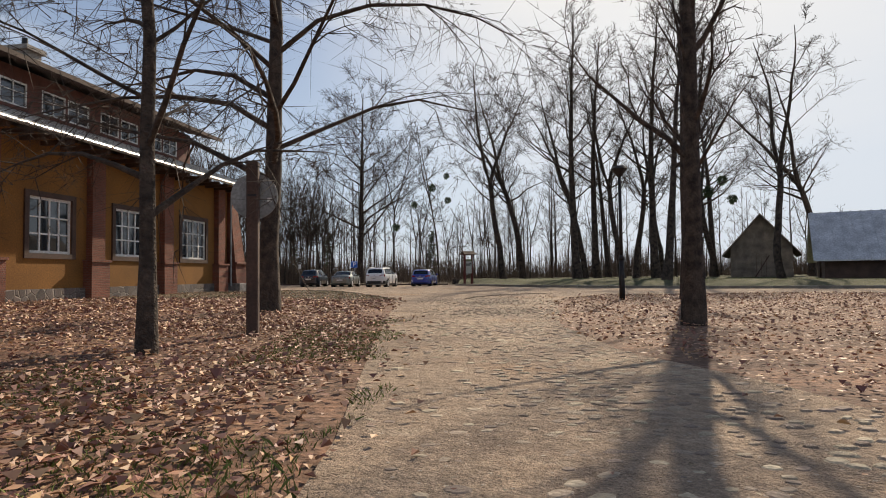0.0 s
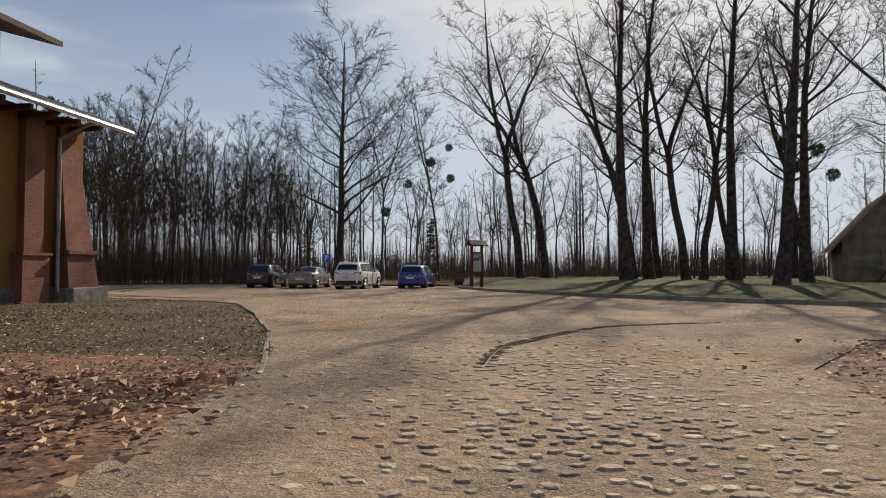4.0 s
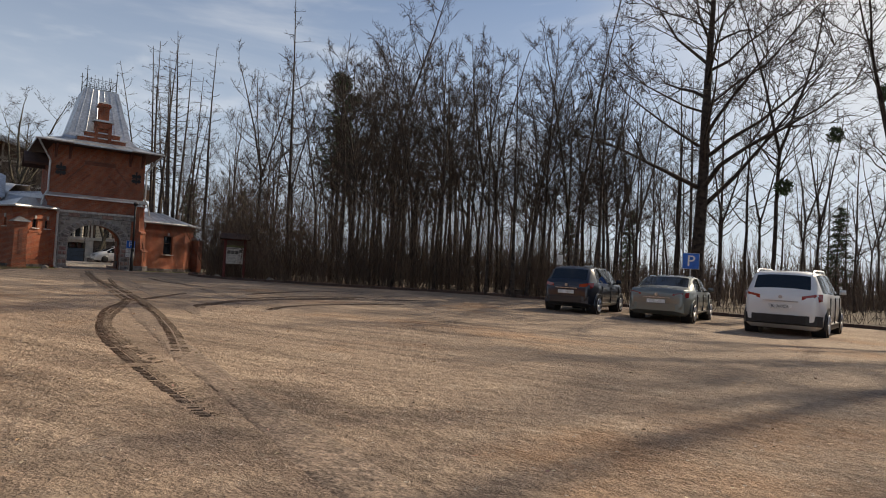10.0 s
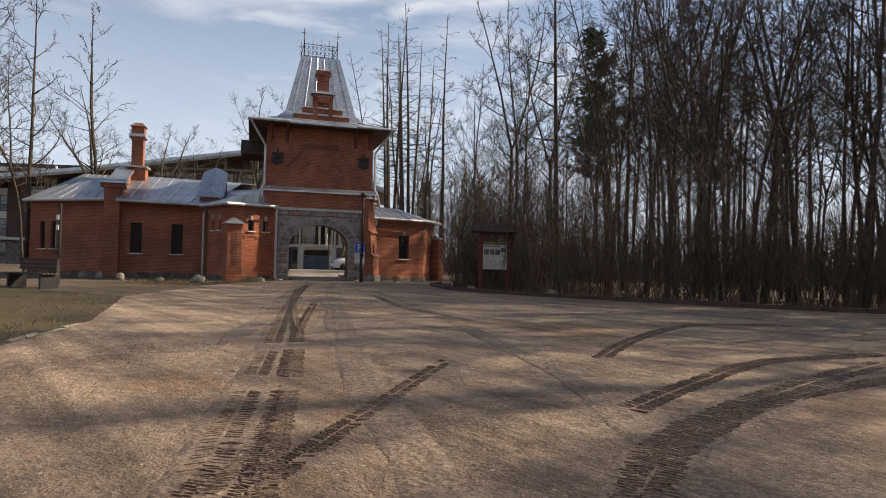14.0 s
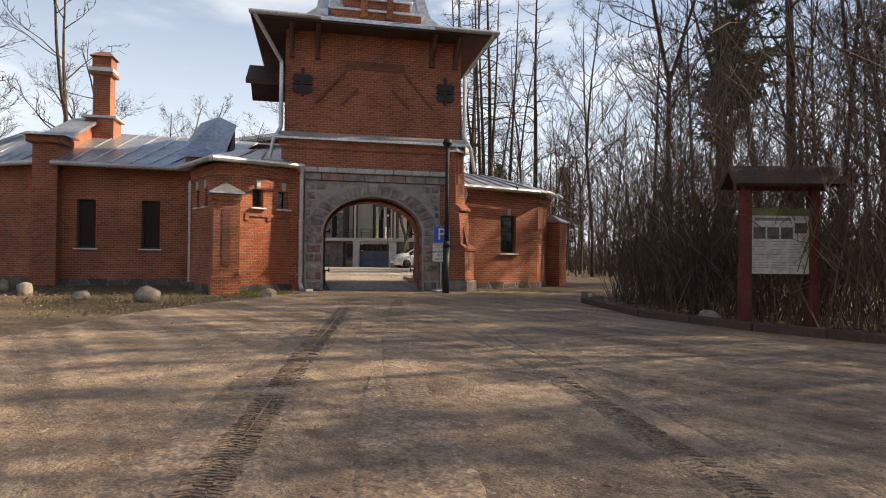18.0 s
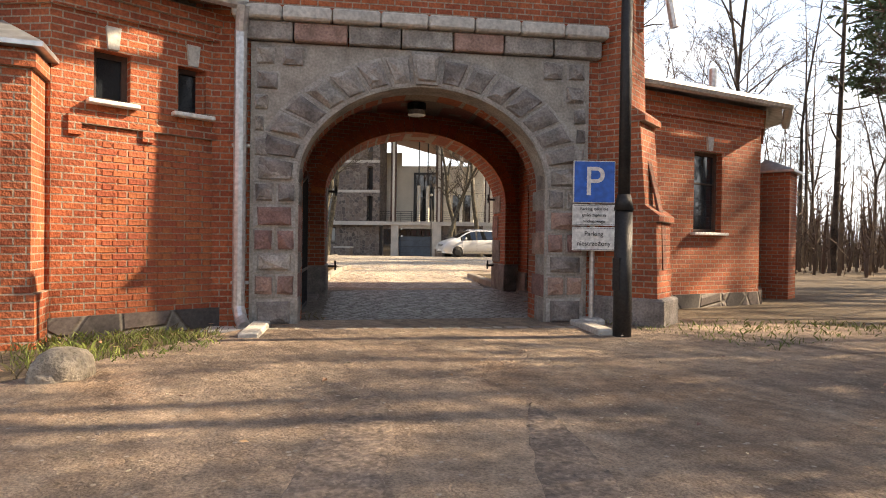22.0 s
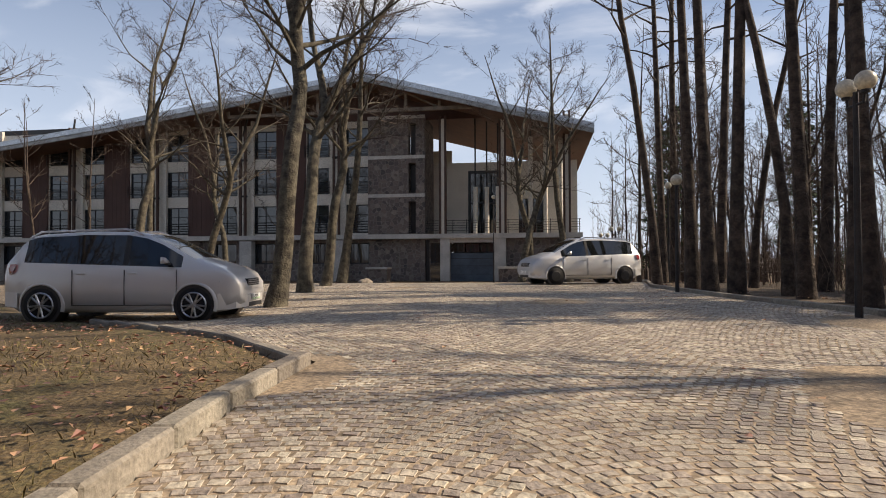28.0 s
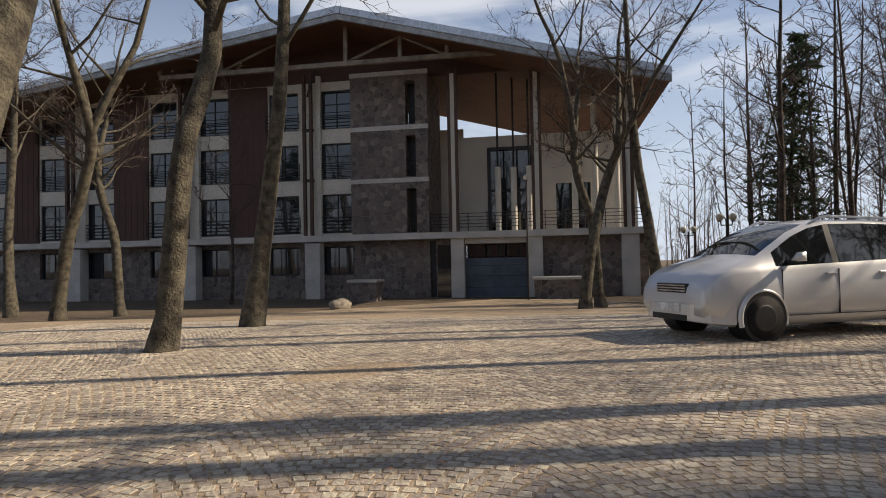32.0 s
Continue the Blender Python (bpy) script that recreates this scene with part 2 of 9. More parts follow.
def blend_ground(name, colors, scales, bump=0.4, rough=0.95, grit=55.0):
    """Soil of three colours in patches of two sizes, with grit."""
    m = material(name, colors[0], rough, dark=0.75, light=1.2, scale=scales[0], fine=scales[2], bump=bump)
    n, l = m.node_tree.nodes, m.node_tree.links
    b = n["Principled BSDF"]
    src = b.inputs["Base Color"].links[0].from_socket
    tc = n.new("ShaderNodeTexCoord")
    for c, s, lo, hi in ((colors[1], scales[1], 0.5, 0.62), (colors[2], scales[1] * 2.7, 0.56, 0.7)):
        q, r, x = n.new("ShaderNodeTexNoise"), n.new("ShaderNodeMapRange"), n.new("ShaderNodeMix")
        q.inputs["Scale"].default_value, q.inputs["Detail"].default_value, q.inputs["Roughness"].default_value = s, 8, 0.65
        l.new(tc.outputs["Object"], q.inputs["Vector"])
        r.inputs["From Min"].default_value, r.inputs["From Max"].default_value = lo, hi
        r.inputs["To Max"].default_value = 0.85
        l.new(q.outputs["Fac"], r.inputs["Value"])
        x.data_type = "RGBA"
        l.new(r.outputs[0], x.inputs["Factor"]); l.new(src, x.inputs["A"])
        x.inputs["B"].default_value = (*c, 1)
        src = x.outputs["Result"]
    g = n.new("ShaderNodeTexNoise")
    g.inputs["Scale"].default_value, g.inputs["Detail"].default_value = scales[2] * 0.6, 6
    l.new(tc.outputs["Object"], g.inputs["Vector"])
    gr, gm = n.new("ShaderNodeMapRange"), n.new("ShaderNodeMix")
    gr.inputs["From Min"].default_value, gr.inputs["From Max"].default_value = 0.3, 0.7
    gr.inputs["To Min"].default_value, gr.inputs["To Max"].default_value = 0.6, 1.35
    l.new(g.outputs["Fac"], gr.inputs["Value"])
    gm.data_type, gm.blend_type = "RGBA", "MULTIPLY"
    gm.inputs["Factor"].default_value = 1.0
    l.new(src, gm.inputs["A"]); l.new(gr.outputs[0], gm.inputs["B"])
    # grit: small stones of lighter and darker tone
    v, vs_, vr, vm_ = n.new("ShaderNodeTexVoronoi"), n.new("ShaderNodeSeparateColor"), n.new("ShaderNodeMapRange"), n.new("ShaderNodeMix")
    v.inputs["Scale"].default_value = grit
    l.new(tc.outputs["Object"], v.inputs["Vector"])
    l.new(v.outputs["Color"], vs_.inputs[0])
    vr.inputs["To Min"].default_value, vr.inputs["To Max"].default_value = 0.62, 1.38
    l.new(vs_.outputs[0], vr.inputs["Value"])
    vm_.data_type, vm_.blend_type = "RGBA", "MULTIPLY"
    vm_.inputs["Factor"].default_value = 0.75
    l.new(gm.outputs["Result"], vm_.inputs["A"]); l.new(vr.outputs[0], vm_.inputs["B"])
    l.new(vm_.outputs["Result"], b.inputs["Base Color"])
    add, bp = n.new("ShaderNodeMath"), n.new("ShaderNodeBump")
    add.operation = "ADD"
    l.new(vs_.outputs[1], add.inputs[0]); l.new(g.outputs["Fac"], add.inputs[1])
    bp.inputs["Strength"].default_value, bp.inputs["Distance"].default_value = bump, 0.02
    l.new(add.outputs[0], bp.inputs["Height"])
    l.new(bp.outputs[0], b.inputs["Normal"])
    return m


def glass(name, color=(0.02, 0.025, 0.03), rough=0.03):
    m = bpy.data.materials.new(name)
    m.use_nodes = True
    b = m.node_tree.nodes["Principled BSDF"]
    b.inputs["Base Color"].default_value = (*color, 1)
    b.inputs["Roughness"].default_value = rough
    b.inputs["Specular IOR Level"].default_value = 0.9
    return m


def paint(name, color, metal=0.0, rough=0.3, coat=1.0):
    """Smooth lacquer with a little dust."""
    m = bpy.data.materials.new(name)
    m.use_nodes = True
    n, l = m.node_tree.nodes, m.node_tree.links
    b = n["Principled BSDF"]
    q, r = n.new("ShaderNodeTexNoise"), n.new("ShaderNodeMapRange")
    q.inputs["Scale"].default_value, q.inputs["Detail"].default_value = 3.0, 6
    r.inputs["To Min"].default_value, r.inputs["To Max"].default_value = rough * 0.8, rough * 1.5
    l.new(q.outputs["Fac"], r.inputs["Value"])
    l.new(r.outputs[0], b.inputs["Roughness"])
    b.inputs["Base Color"].default_value = (*color, 1)
    b.inputs["Metallic"].default_value, b.inputs["Coat Weight"].default_value, b.inputs["Coat Roughness"].default_value = metal, coat, 0.08
    return m


def track_soil(name):
    """Driven sandy soil: pale dust, damp and rusty patches, streaks along the way to the gate, grit and pebbles."""
    m = bpy.data.materials.new(name)
    m.use_nodes = True
    n, l = m.node_tree.nodes, m.node_tree.links
    b, tc = n["Principled BSDF"], n.new("ShaderNodeTexCoord")
    b.inputs["Roughness"].default_value = 0.95

    def grain(scale, lo, hi, a, z, detail=8, rough=0.62, vec=None):
        q, r = n.new("ShaderNodeTexNoise"), n.new("ShaderNodeMapRange")
        q.inputs["Scale"].default_value, q.inputs["Detail"].default_value, q.inputs["Roughness"].default_value = scale, detail, rough
        l.new(vec or tc.outputs["Object"], q.inputs["Vector"])
        r.inputs["From Min"].default_value, r.inputs["From Max"].default_value = lo, hi
        r.inputs["To Min"].default_value, r.inputs["To Max"].default_value = a, z
        l.new(q.outputs["Fac"], r.inputs["Value"])
        return r.outputs[0]

    def mixed(below, color, factor, kind="MIX", amount=None):
        x = n.new("ShaderNodeMix")
        x.data_type, x.blend_type = "RGBA", kind
        if isinstance(below, tuple):
            x.inputs["A"].default_value = (*below, 1)
        else:
            l.new(below, x.inputs["A"])
        if isinstance(color, tuple):
            x.inputs["B"].default_value = (*color, 1)
        else:
            l.new(color, x.inputs["B"])
        if amount is None:
            l.new(factor, x.inputs["Factor"])
        else:
            x.inputs["Factor"].default_value = amount
        return x.outputs["Result"]
    c = mixed((0.29, 0.21, 0.152), (0.43, 0.322, 0.23), grain(0.9, 0.36, 0.64, 0.0, 1.0))
    c = mixed(c, (0.36, 0.2, 0.1), grain(0.33, 0.55, 0.68, 0.0, 0.75))
    c = mixed(c, (0.15, 0.105, 0.078), grain(0.6, 0.55, 0.7, 0.0, 0.75))
    c = mixed(c, (0.46, 0.37, 0.28), grain(2.6, 0.56, 0.68, 0.0, 0.5))
    # streaks run with the traffic between the parking and the gate
    mp, sx, west = n.new("ShaderNodeMapping"), n.new("ShaderNodeSeparateXYZ"), n.new("ShaderNodeMapRange")
    mp.inputs["Rotation"].default_value, mp.inputs["Scale"].default_value = (0, 0, radians(30)), (0.22, 4.2, 1.0)
    l.new(tc.outputs["Object"], mp.inputs[0])
    l.new(tc.outputs["Object"], sx.inputs[0])
    west.inputs["From Min"].default_value, west.inputs["From Max"].default_value = -2.0, -9.0
    l.new(sx.outputs["X"], west.inputs["Value"])
    streak = grain(1.0, 0.3, 0.7, 0.55, 1.25, 4, 0.5, mp.outputs[0])
    one = n.new("ShaderNodeMix")
    one.data_type = "FLOAT"
    one.inputs["A"].default_value = 1.0
    l.new(west.outputs[0], one.inputs["Factor"])
    l.new(streak, one.inputs["B"])
    c = mixed(c, one.outputs["Result"], None, "MULTIPLY", 1.0)
    c = mixed(c, grain(14, 0.3, 0.7, 0.66, 1.26), None, "MULTIPLY", 1.0)
    c = mixed(c, grain(95, 0.3, 0.7, 0.6, 1.38, 3), None, "MULTIPLY", 1.0)
    v, vs_, pick = n.new("ShaderNodeTexVoronoi"), n.new("ShaderNodeSeparateColor"), n.new("ShaderNodeMapRange")
    v.inputs["Scale"].default_value = 34
    l.new(tc.outputs["Object"], v.inputs["Vector"])
    l.new(v.outputs["Color"], vs_.inputs[0])
    pick.inputs["From Min"].default_value, pick.inputs["From Max"].default_value = 0.9, 0.95
    l.new(vs_.outputs[0], pick.inputs["Value"])
    near = n.new("ShaderNodeMapRange")
    near.inputs["From Min"].default_value, near.inputs["From Max"].default_value = 0.34, 0.24
    l.new(v.outputs["Distance"], near.inputs["Value"])
    peb = n.new("ShaderNodeMath")
    peb.operation = "MULTIPLY"
    l.new(pick.outputs[0], peb.inputs[0])
    l.new(near.outputs[0], peb.inputs[1])
    c = mixed(c, (0.45, 0.38, 0.31), peb.outputs[0])
    l.new(c, b.inputs["Base Color"])
    add, bp = n.new("ShaderNodeMath"), n.new("ShaderNodeBump")
    add.operation = "ADD"
    l.new(grain(9, 0.25, 0.75, 0.0, 2.2), add.inputs[0])
    l.new(grain(60, 0.25, 0.75, 0.0, 0.8, 4), add.inputs[1])
    bp.inputs["Strength"].default_value, bp.inputs["Distance"].default_value = 0.9, 0.017
    l.new(add.outputs[0], bp.inputs["Height"])
    l.new(bp.outputs[0], b.inputs["Normal"])
    return m


SAND = track_soil("sandy_track")
TREAD = blend_ground("pressed_soil", [(0.22, 0.162, 0.12), (0.17, 0.124, 0.092), (0.27, 0.2, 0.147)], (2, 1, 60), 0.8, 0.9, 105)
RUT = blend_ground("damp_rut", [(0.25, 0.186, 0.138), (0.19, 0.14, 0.104), (0.3, 0.225, 0.165)], (2, 1.5, 50), 0.9, 0.9, 90)
LAWN = blend_ground("leafy_lawn", [(0.075, 0.053, 0.024), (0.07, 0.062, 0.017), (0.105, 0.072, 0.036)], (0.6, 0.35, 50), 1.2, 0.95, 26)
# isle turf: dry brown like LAWN, with the isle's sunshine added to the colour
TURF = blend_ground("dry_turf", [(0.15, 0.105, 0.05), (0.1, 0.1, 0.03), (0.2, 0.135, 0.07)], (0.8, 0.5, 50), 1.2, 0.95, 30)
LEAFBED = blend_ground("leaf_carpet", [(0.19, 0.098, 0.058), (0.11, 0.055, 0.036), (0.26, 0.155, 0.1)], (1.2, 0.7, 30), 1.2, 0.9, 17)
MOUND = blend_ground("mossy_bank", [(0.06, 0.066, 0.016), (0.05, 0.065, 0.013), (0.085, 0.07, 0.028)], (0.6, 0.3, 40), 0.8)
FLOOR_WOOD = blend_ground("forest_floor", [(0.13, 0.095, 0.06), (0.09, 0.065, 0.04), (0.2, 0.14, 0.08)], (0.6, 0.3, 30), 0.8)
BRICK = brick_material("red_brick", (0.47, 0.125, 0.047), (0.31, 0.07, 0.03), (0.36, 0.27, 0.2), 0.138, 0.05)
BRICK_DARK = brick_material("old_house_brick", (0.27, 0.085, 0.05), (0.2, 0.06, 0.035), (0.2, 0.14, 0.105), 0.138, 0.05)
BRICK_PIECE = material("brick_clay", (0.40, 0.108, 0.044), 0.85, dark=0.75, light=1.25, scale=4, fine=50, bump=0.4, vary=0.12)
GRANITE = material("grey_granite", (0.27, 0.245, 0.225), 0.85, dark=0.65, light=1.35, scale=7, fine=55, bump=0.9, vary=0.3)
GRANITE_RED = material("pink_granite", (0.32, 0.20, 0.17), 0.85, dark=0.7, light=1.3, scale=7, fine=55, bump=0.9, vary=0.25)
MARGIN = material("dressed_granite_margin", (0.36, 0.335, 0.305), 0.9, dark=0.75, light=1.2, scale=6, fine=50, bump=0.4)
MORTAR = material("pale_mortar", (0.34, 0.31, 0.27), 0.95, scale=5, fine=50)
ZINC = material("zinc_sheet", (0.50, 0.52, 0.54), 0.38, 0.75, dark=0.8, light=1.12, scale=1.2, fine=12, bump=0.05)
ZINC_PAINT = material("galvanised_gutter", (0.62, 0.62, 0.61), 0.4, 0.6, dark=0.8, light=1.1, scale=2, fine=30, bump=0.05)
IRON = material("black_iron", (0.03, 0.028, 0.028), 0.6, 0.3, scale=10, fine=60)
BARK = material("grey_brown_bark", (0.056, 0.041, 0.031), 0.95, dark=0.4, light=1.8, scale=6, fine=26, bump=1.4)
BARK_MOSS = material("mossy_bark", (0.1, 0.08, 0.06), 0.95, dark=0.3, light=1.8, scale=6, fine=26, bump=1.5, tint=(0.13, 0.115, 0.08))
TWIG = material("bare_twigs", (0.058, 0.041, 0.03), 0.9, scale=3, fine=20, bump=0.0)
TWIG_RED = material("reddish_saplings", (0.135, 0.093, 0.066), 0.9, scale=0.4, fine=8, bump=0.0, vary=0.35)
NEEDLE = material("dark_needles", (0.045, 0.07, 0.028), 0.8, dark=0.6, light=1.6, scale=1.5, fine=15, bump=0.0, vary=0.3)
LEAF = material("dry_leaves", (0.38, 0.2, 0.125), 0.6, dark=0.7, light=1.25, scale=0.6, fine=9, bump=0.0, vary=0.5)
GRASS = material("short_grass", (0.15, 0.175, 0.04), 0.8, dark=0.7, light=1.3, scale=0.5, fine=9, bump=0.0, vary=0.4)
STRAW = material("dry_grass", (0.17, 0.135, 0.06), 0.8, dark=0.7, light=1.2, scale=0.5, fine=9, bump=0.0, vary=0.35)
KERB = material("weathered_concrete", (0.27, 0.24, 0.195), 0.9, dark=0.7, light=1.2, scale=3, fine=40, bump=0.5, vary=0.15)
CONCRETE = material("pale_concrete", (0.50, 0.475, 0.43), 0.85, dark=0.82, light=1.1, scale=1.5, fine=30, bump=0.2)
COBBLE = material("cobble_stone", (0.36, 0.285, 0.215), 0.85, dark=0.7, light=1.3, scale=6, fine=45, bump=0.5, vary=0.35)
SETT = material("granite_sett", (0.40, 0.345, 0.275), 0.6, dark=0.75, light=1.25, scale=6, fine=45, bump=0.5, vary=0.3)
JOINT = blend_ground("sett_joints", [(0.34, 0.265, 0.18), (0.26, 0.2, 0.135), (0.4, 0.305, 0.2)], (1, 0.4, 40))
RUBBLE = stone_material("fieldstone_wall", [(0.07, 0.063, 0.06), (0.18, 0.14, 0.12), (0.11, 0.09, 0.085), (0.25, 0.21, 0.18)], (0.22, 0.195, 0.165), 0.26)
PLASTER = material("cream_render", (0.62, 0.58, 0.5), 0.9, dark=0.9, light=1.06, scale=1, fine=30, bump=0.1)
OCHRE = material("ochre_render", (0.25, 0.11, 0.022), 0.9, dark=0.75, light=1.12, scale=0.7, fine=25, bump=0.15)
TIMBER_RED = material("red_brown_timber", (0.13, 0.045, 0.03), 0.75, scale=3, fine=30, bump=0.3)
TIMBER_DARK = material("dark_brown_timber", (0.075, 0.042, 0.03), 0.75, scale=3, fine=30, bump=0.3)
CLADDING = material("brown_cladding", (0.075, 0.035, 0.026), 0.7, dark=0.85, light=1.1, scale=1, fine=24, bump=0.2)
SOFFIT = material("varnished_soffit", (0.13, 0.06, 0.032), 0.6, dark=0.8, light=1.15, scale=1.5, fine=20, bump=0.1)
GREYWOOD = material("weathered_boards", (0.22, 0.18, 0.14), 0.9, dark=0.6, light=1.3, scale=2, fine=30, bump=0.5)
STEEL_GREY = material("grey_steel", (0.30, 0.30, 0.29), 0.5, 0.3, scale=3, fine=30, bump=0.05)
WHITE = material("white_paint", (0.75, 0.74, 0.7), 0.5, dark=0.9, light=1.05, scale=3, fine=30, bump=0.05)
# also colours the sheets that stand in for unlit rooms behind windows
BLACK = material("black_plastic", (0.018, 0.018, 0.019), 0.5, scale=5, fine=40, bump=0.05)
RUBBER = material("tyre_rubber", (0.014, 0.0135, 0.0135), 0.95, scale=8, fine=60, bump=0.2)
ALLOY = material("silver_alloy", (0.55, 0.55, 0.56), 0.3, 0.9, scale=5, fine=40, bump=0.0)
GLASS = glass("window_glass")
CAR_GLASS = glass("car_glass", (0.012, 0.014, 0.015))
LAMP_GLASS = paint("lamp_lens", (0.6, 0.62, 0.64), 0.3, 0.1)
RED_LENS = paint("red_lens", (0.25, 0.012, 0.012), 0.0, 0.15)
GLOBE = material("milky_globe", (0.62, 0.56, 0.42), 0.3, dark=0.85, light=1.1, scale=4, fine=30, bump=0.0)
BLUE = material("sign_blue", (0.01, 0.115, 0.5), 0.35, dark=0.92, light=1.05, scale=2, fine=20, bump=0.0)
GREEN = material("green_plastic", (0.01, 0.32, 0.12), 0.4, scale=3, fine=30, bump=0.05)
BOULDER = material("lichen_boulder", (0.26, 0.225, 0.18), 0.9, dark=0.6, light=1.4, scale=7, fine=50, bump=0.8)

# ---- building helpers ----
def smooth_step(a, b, v):
    t = min(max((v - a) / (b - a), 0.0), 1.0)
    return t * t * (3 - 2 * t)


def ground_z(x, y):
    """Height of the ground: level drive, a dip at the parked cars, a fall to the big building."""
    z = -0.15 * math.exp(-((x + 4) ** 2 + (y - 43) ** 2) / 50)
    z -= 0.14 * math.exp(-((x + 47.5) ** 2 + (y - 46.5) ** 2) / 8)
    w = -0.883 * (x + 50) + 0.469 * (y - 55)
    z -= 0.6 * smooth_step(1, 17, w)
    if x < -1.2 and y < 30:
        z += 0.1 * smooth_step(1.0, 6, -x - 0.5) * (1 - smooth_step(22, 30, y))
    return z


def link(name, bm, mat, parent=None, label="", smooth=False):
    me = bpy.data.meshes.new(name)
    bm.to_mesh(me)
    bm.free()
    return link_mesh(name, me, mat, parent, label, smooth)


def link_mesh(name, me, mat, parent=None, label="", smooth=False):
    if mat and not me.materials:
        me.materials.append(mat)
    if smooth:
        me.polygons.foreach_set("use_smooth", [True] * len(me.polygons))
    ob = new(name, me)
    if parent:
        ob.parent = parent
    if label:
        ob["label"] = label
    return ob


part = link


def raw(name, verts, faces, mat, parent=None, label="", smooth=False):
    me = bpy.data.meshes.new(name)
    me.from_pydata(verts, [], faces)
    me.update()
    return link_mesh(name, me, mat, parent, label, smooth)


def thing(name, label, category, x, y, z=None, turn=0.0, group="", kind=""):
    ob = new(name)
    ob.empty_display_size = 0.1
    ob.matrix_world = pose(x, y, ground_z(x, y) if z is None else z, 0, 0, turn)
    return tagged(ob, label, category, group, kind)


def box(bm, x0, x1, y0, y1, z0, z1, bevel=0.0, m=None):
    c = ((x0 + x1) / 2, (y0 + y1) / 2, (z0 + z1) / 2)
    mat = Matrix.Translation(c) @ Matrix.Diagonal((x1 - x0, y1 - y0, z1 - z0, 1))
    r = bmesh.ops.create_cube(bm, size=1, matrix=(m @ mat) if m else mat)
    if bevel:
        es = list({e for v in r["verts"] for e in v.link_edges})
        bmesh.ops.bevel(bm, geom=es, offset=bevel, segments=1, affect="EDGES")
    return bm


def boxes(*specs, bevel=0.0):
    bm = bmesh.new()
    for s in specs:
        box(bm, *s, bevel=bevel)
    return bm


def rod(bm, a, b, r, r2=None, n=8):
    a, b = Vector(a), Vector(b)
    d = b - a
    m = Matrix.Translation((a + b) / 2) @ d.to_track_quat("Z", "Y").to_matrix().to_4x4()
    bmesh.ops.create_cone(bm, cap_ends=True, segments=n, radius1=r, radius2=r if r2 is None else r2, depth=d.length, matrix=m)
    return bm


def path_rod(bm, pts, r, n=8):
    for a, b in zip(pts, pts[1:]):
        rod(bm, a, b, r, n=n)
    for p in pts[1:-1]:
        bmesh.ops.create_uvsphere(bm, u_segments=n, v_segments=6, radius=r * 1.01, matrix=Matrix.Translation(p))
    return bm


def prism(bm, pts, axis, a, b):
    """A flat outline of (p, q) pushed from a to b along x, y or z."""
    at = {"x": lambda p, q, w: (w, p, q), "y": lambda p, q, w: (p, w, q), "z": lambda p, q, w: (p, q, w)}[axis]
    lo, hi = [bm.verts.new(at(p, q, a)) for p, q in pts], [bm.verts.new(at(p, q, b)) for p, q in pts]
    n = len(pts)
    fs = [bm.faces.new(lo), bm.faces.new(hi)]
    for i in range(n):
        fs.append(bm.faces.new((lo[i], lo[(i + 1) % n], hi[(i + 1) % n], hi[i])))
    bmesh.ops.recalc_face_normals(bm, faces=fs)
    return bm


def hull(bm, pts):
    vs = [bm.verts.new(p) for p in pts]
    bmesh.ops.convex_hull(bm, input=vs)
    return bm


def text_mesh(words, size, mat, parent, m, name="lettering", center=True):
    cu = bpy.data.curves.new(name, "FONT")
    cu.body, cu.size, cu.extrude = words, size, 0.0015
    cu.align_x = "CENTER" if center else "LEFT"
    cu.align_y = "CENTER"
    tmp = bpy.data.objects.new("tmp", cu)
    scene.collection.objects.link(tmp)
    dg = bpy.context.evaluated_depsgraph_get()
    me = bpy.data.meshes.new_from_object(tmp.evaluated_get(dg))
    bpy.data.objects.remove(tmp)
    me.materials.clear()
    ob = link_mesh(name, me, mat, parent)
    ob.matrix_basis = m
    return ob

# ---- ground, drive, court, kerbs ----
def sheet(name, outline, mat, lift, step, label=""):
    """A flat outline filled with a grid that follows the ground."""
    xs, ys = [p[0] for p in outline], [p[1] for p in outline]

    def inside(x, y):
        odd = False
        for (x0, y0), (x1, y1) in zip(outline, outline[1:] + outline[:1]):
            if (y0 > y) != (y1 > y) and x < (x1 - x0) * (y - y0) / (y1 - y0) + x0:
                odd = not odd
        return odd
    bm = bmesh.new()
    vs = [bm.verts.new((x, y, 0)) for x, y in outline]
    bm.faces.new(vs)
    for lo, hi, no in ((min(xs), max(xs), (1, 0, 0)), (min(ys), max(ys), (0, 1, 0))):
        k = math.ceil(lo / step) * step
        while k < hi:
            bmesh.ops.bisect_plane(bm, geom=bm.verts[:] + bm.edges[:] + bm.faces[:], plane_co=Vector(no) * k, plane_no=no)
            k += step
    for v in bm.verts:
        x, y = v.co.x, v.co.y
        v.co.z = ground_z(x, y) + lift + 0.012 * noise.noise((x * 0.6, y * 0.6, 0)) * (1 if lift > 0.005 else 0)
    bmesh.ops.recalc_face_normals(bm, faces=bm.faces)
    for fc in bm.faces:
        if fc.normal.z < 0:
            fc.normal_flip()
    ob = link(name, bm, mat, None, label, True)
    return ob


def spread(lo, hi, near, far):
    """Grid lines that are close together between lo and hi and wide apart beyond."""
    c = [lo + i * near for i in range(int((hi - lo) / near) + 1)]
    g, s = [], near
    e = c[-1]
    while e < far:
        s *= 1.6
        e += s
        g.append(e)
    h, s, e = [], near, lo
    while e > -far:
        s *= 1.6
        e -= s
        h.append(e)
    return h[::-1] + c + g


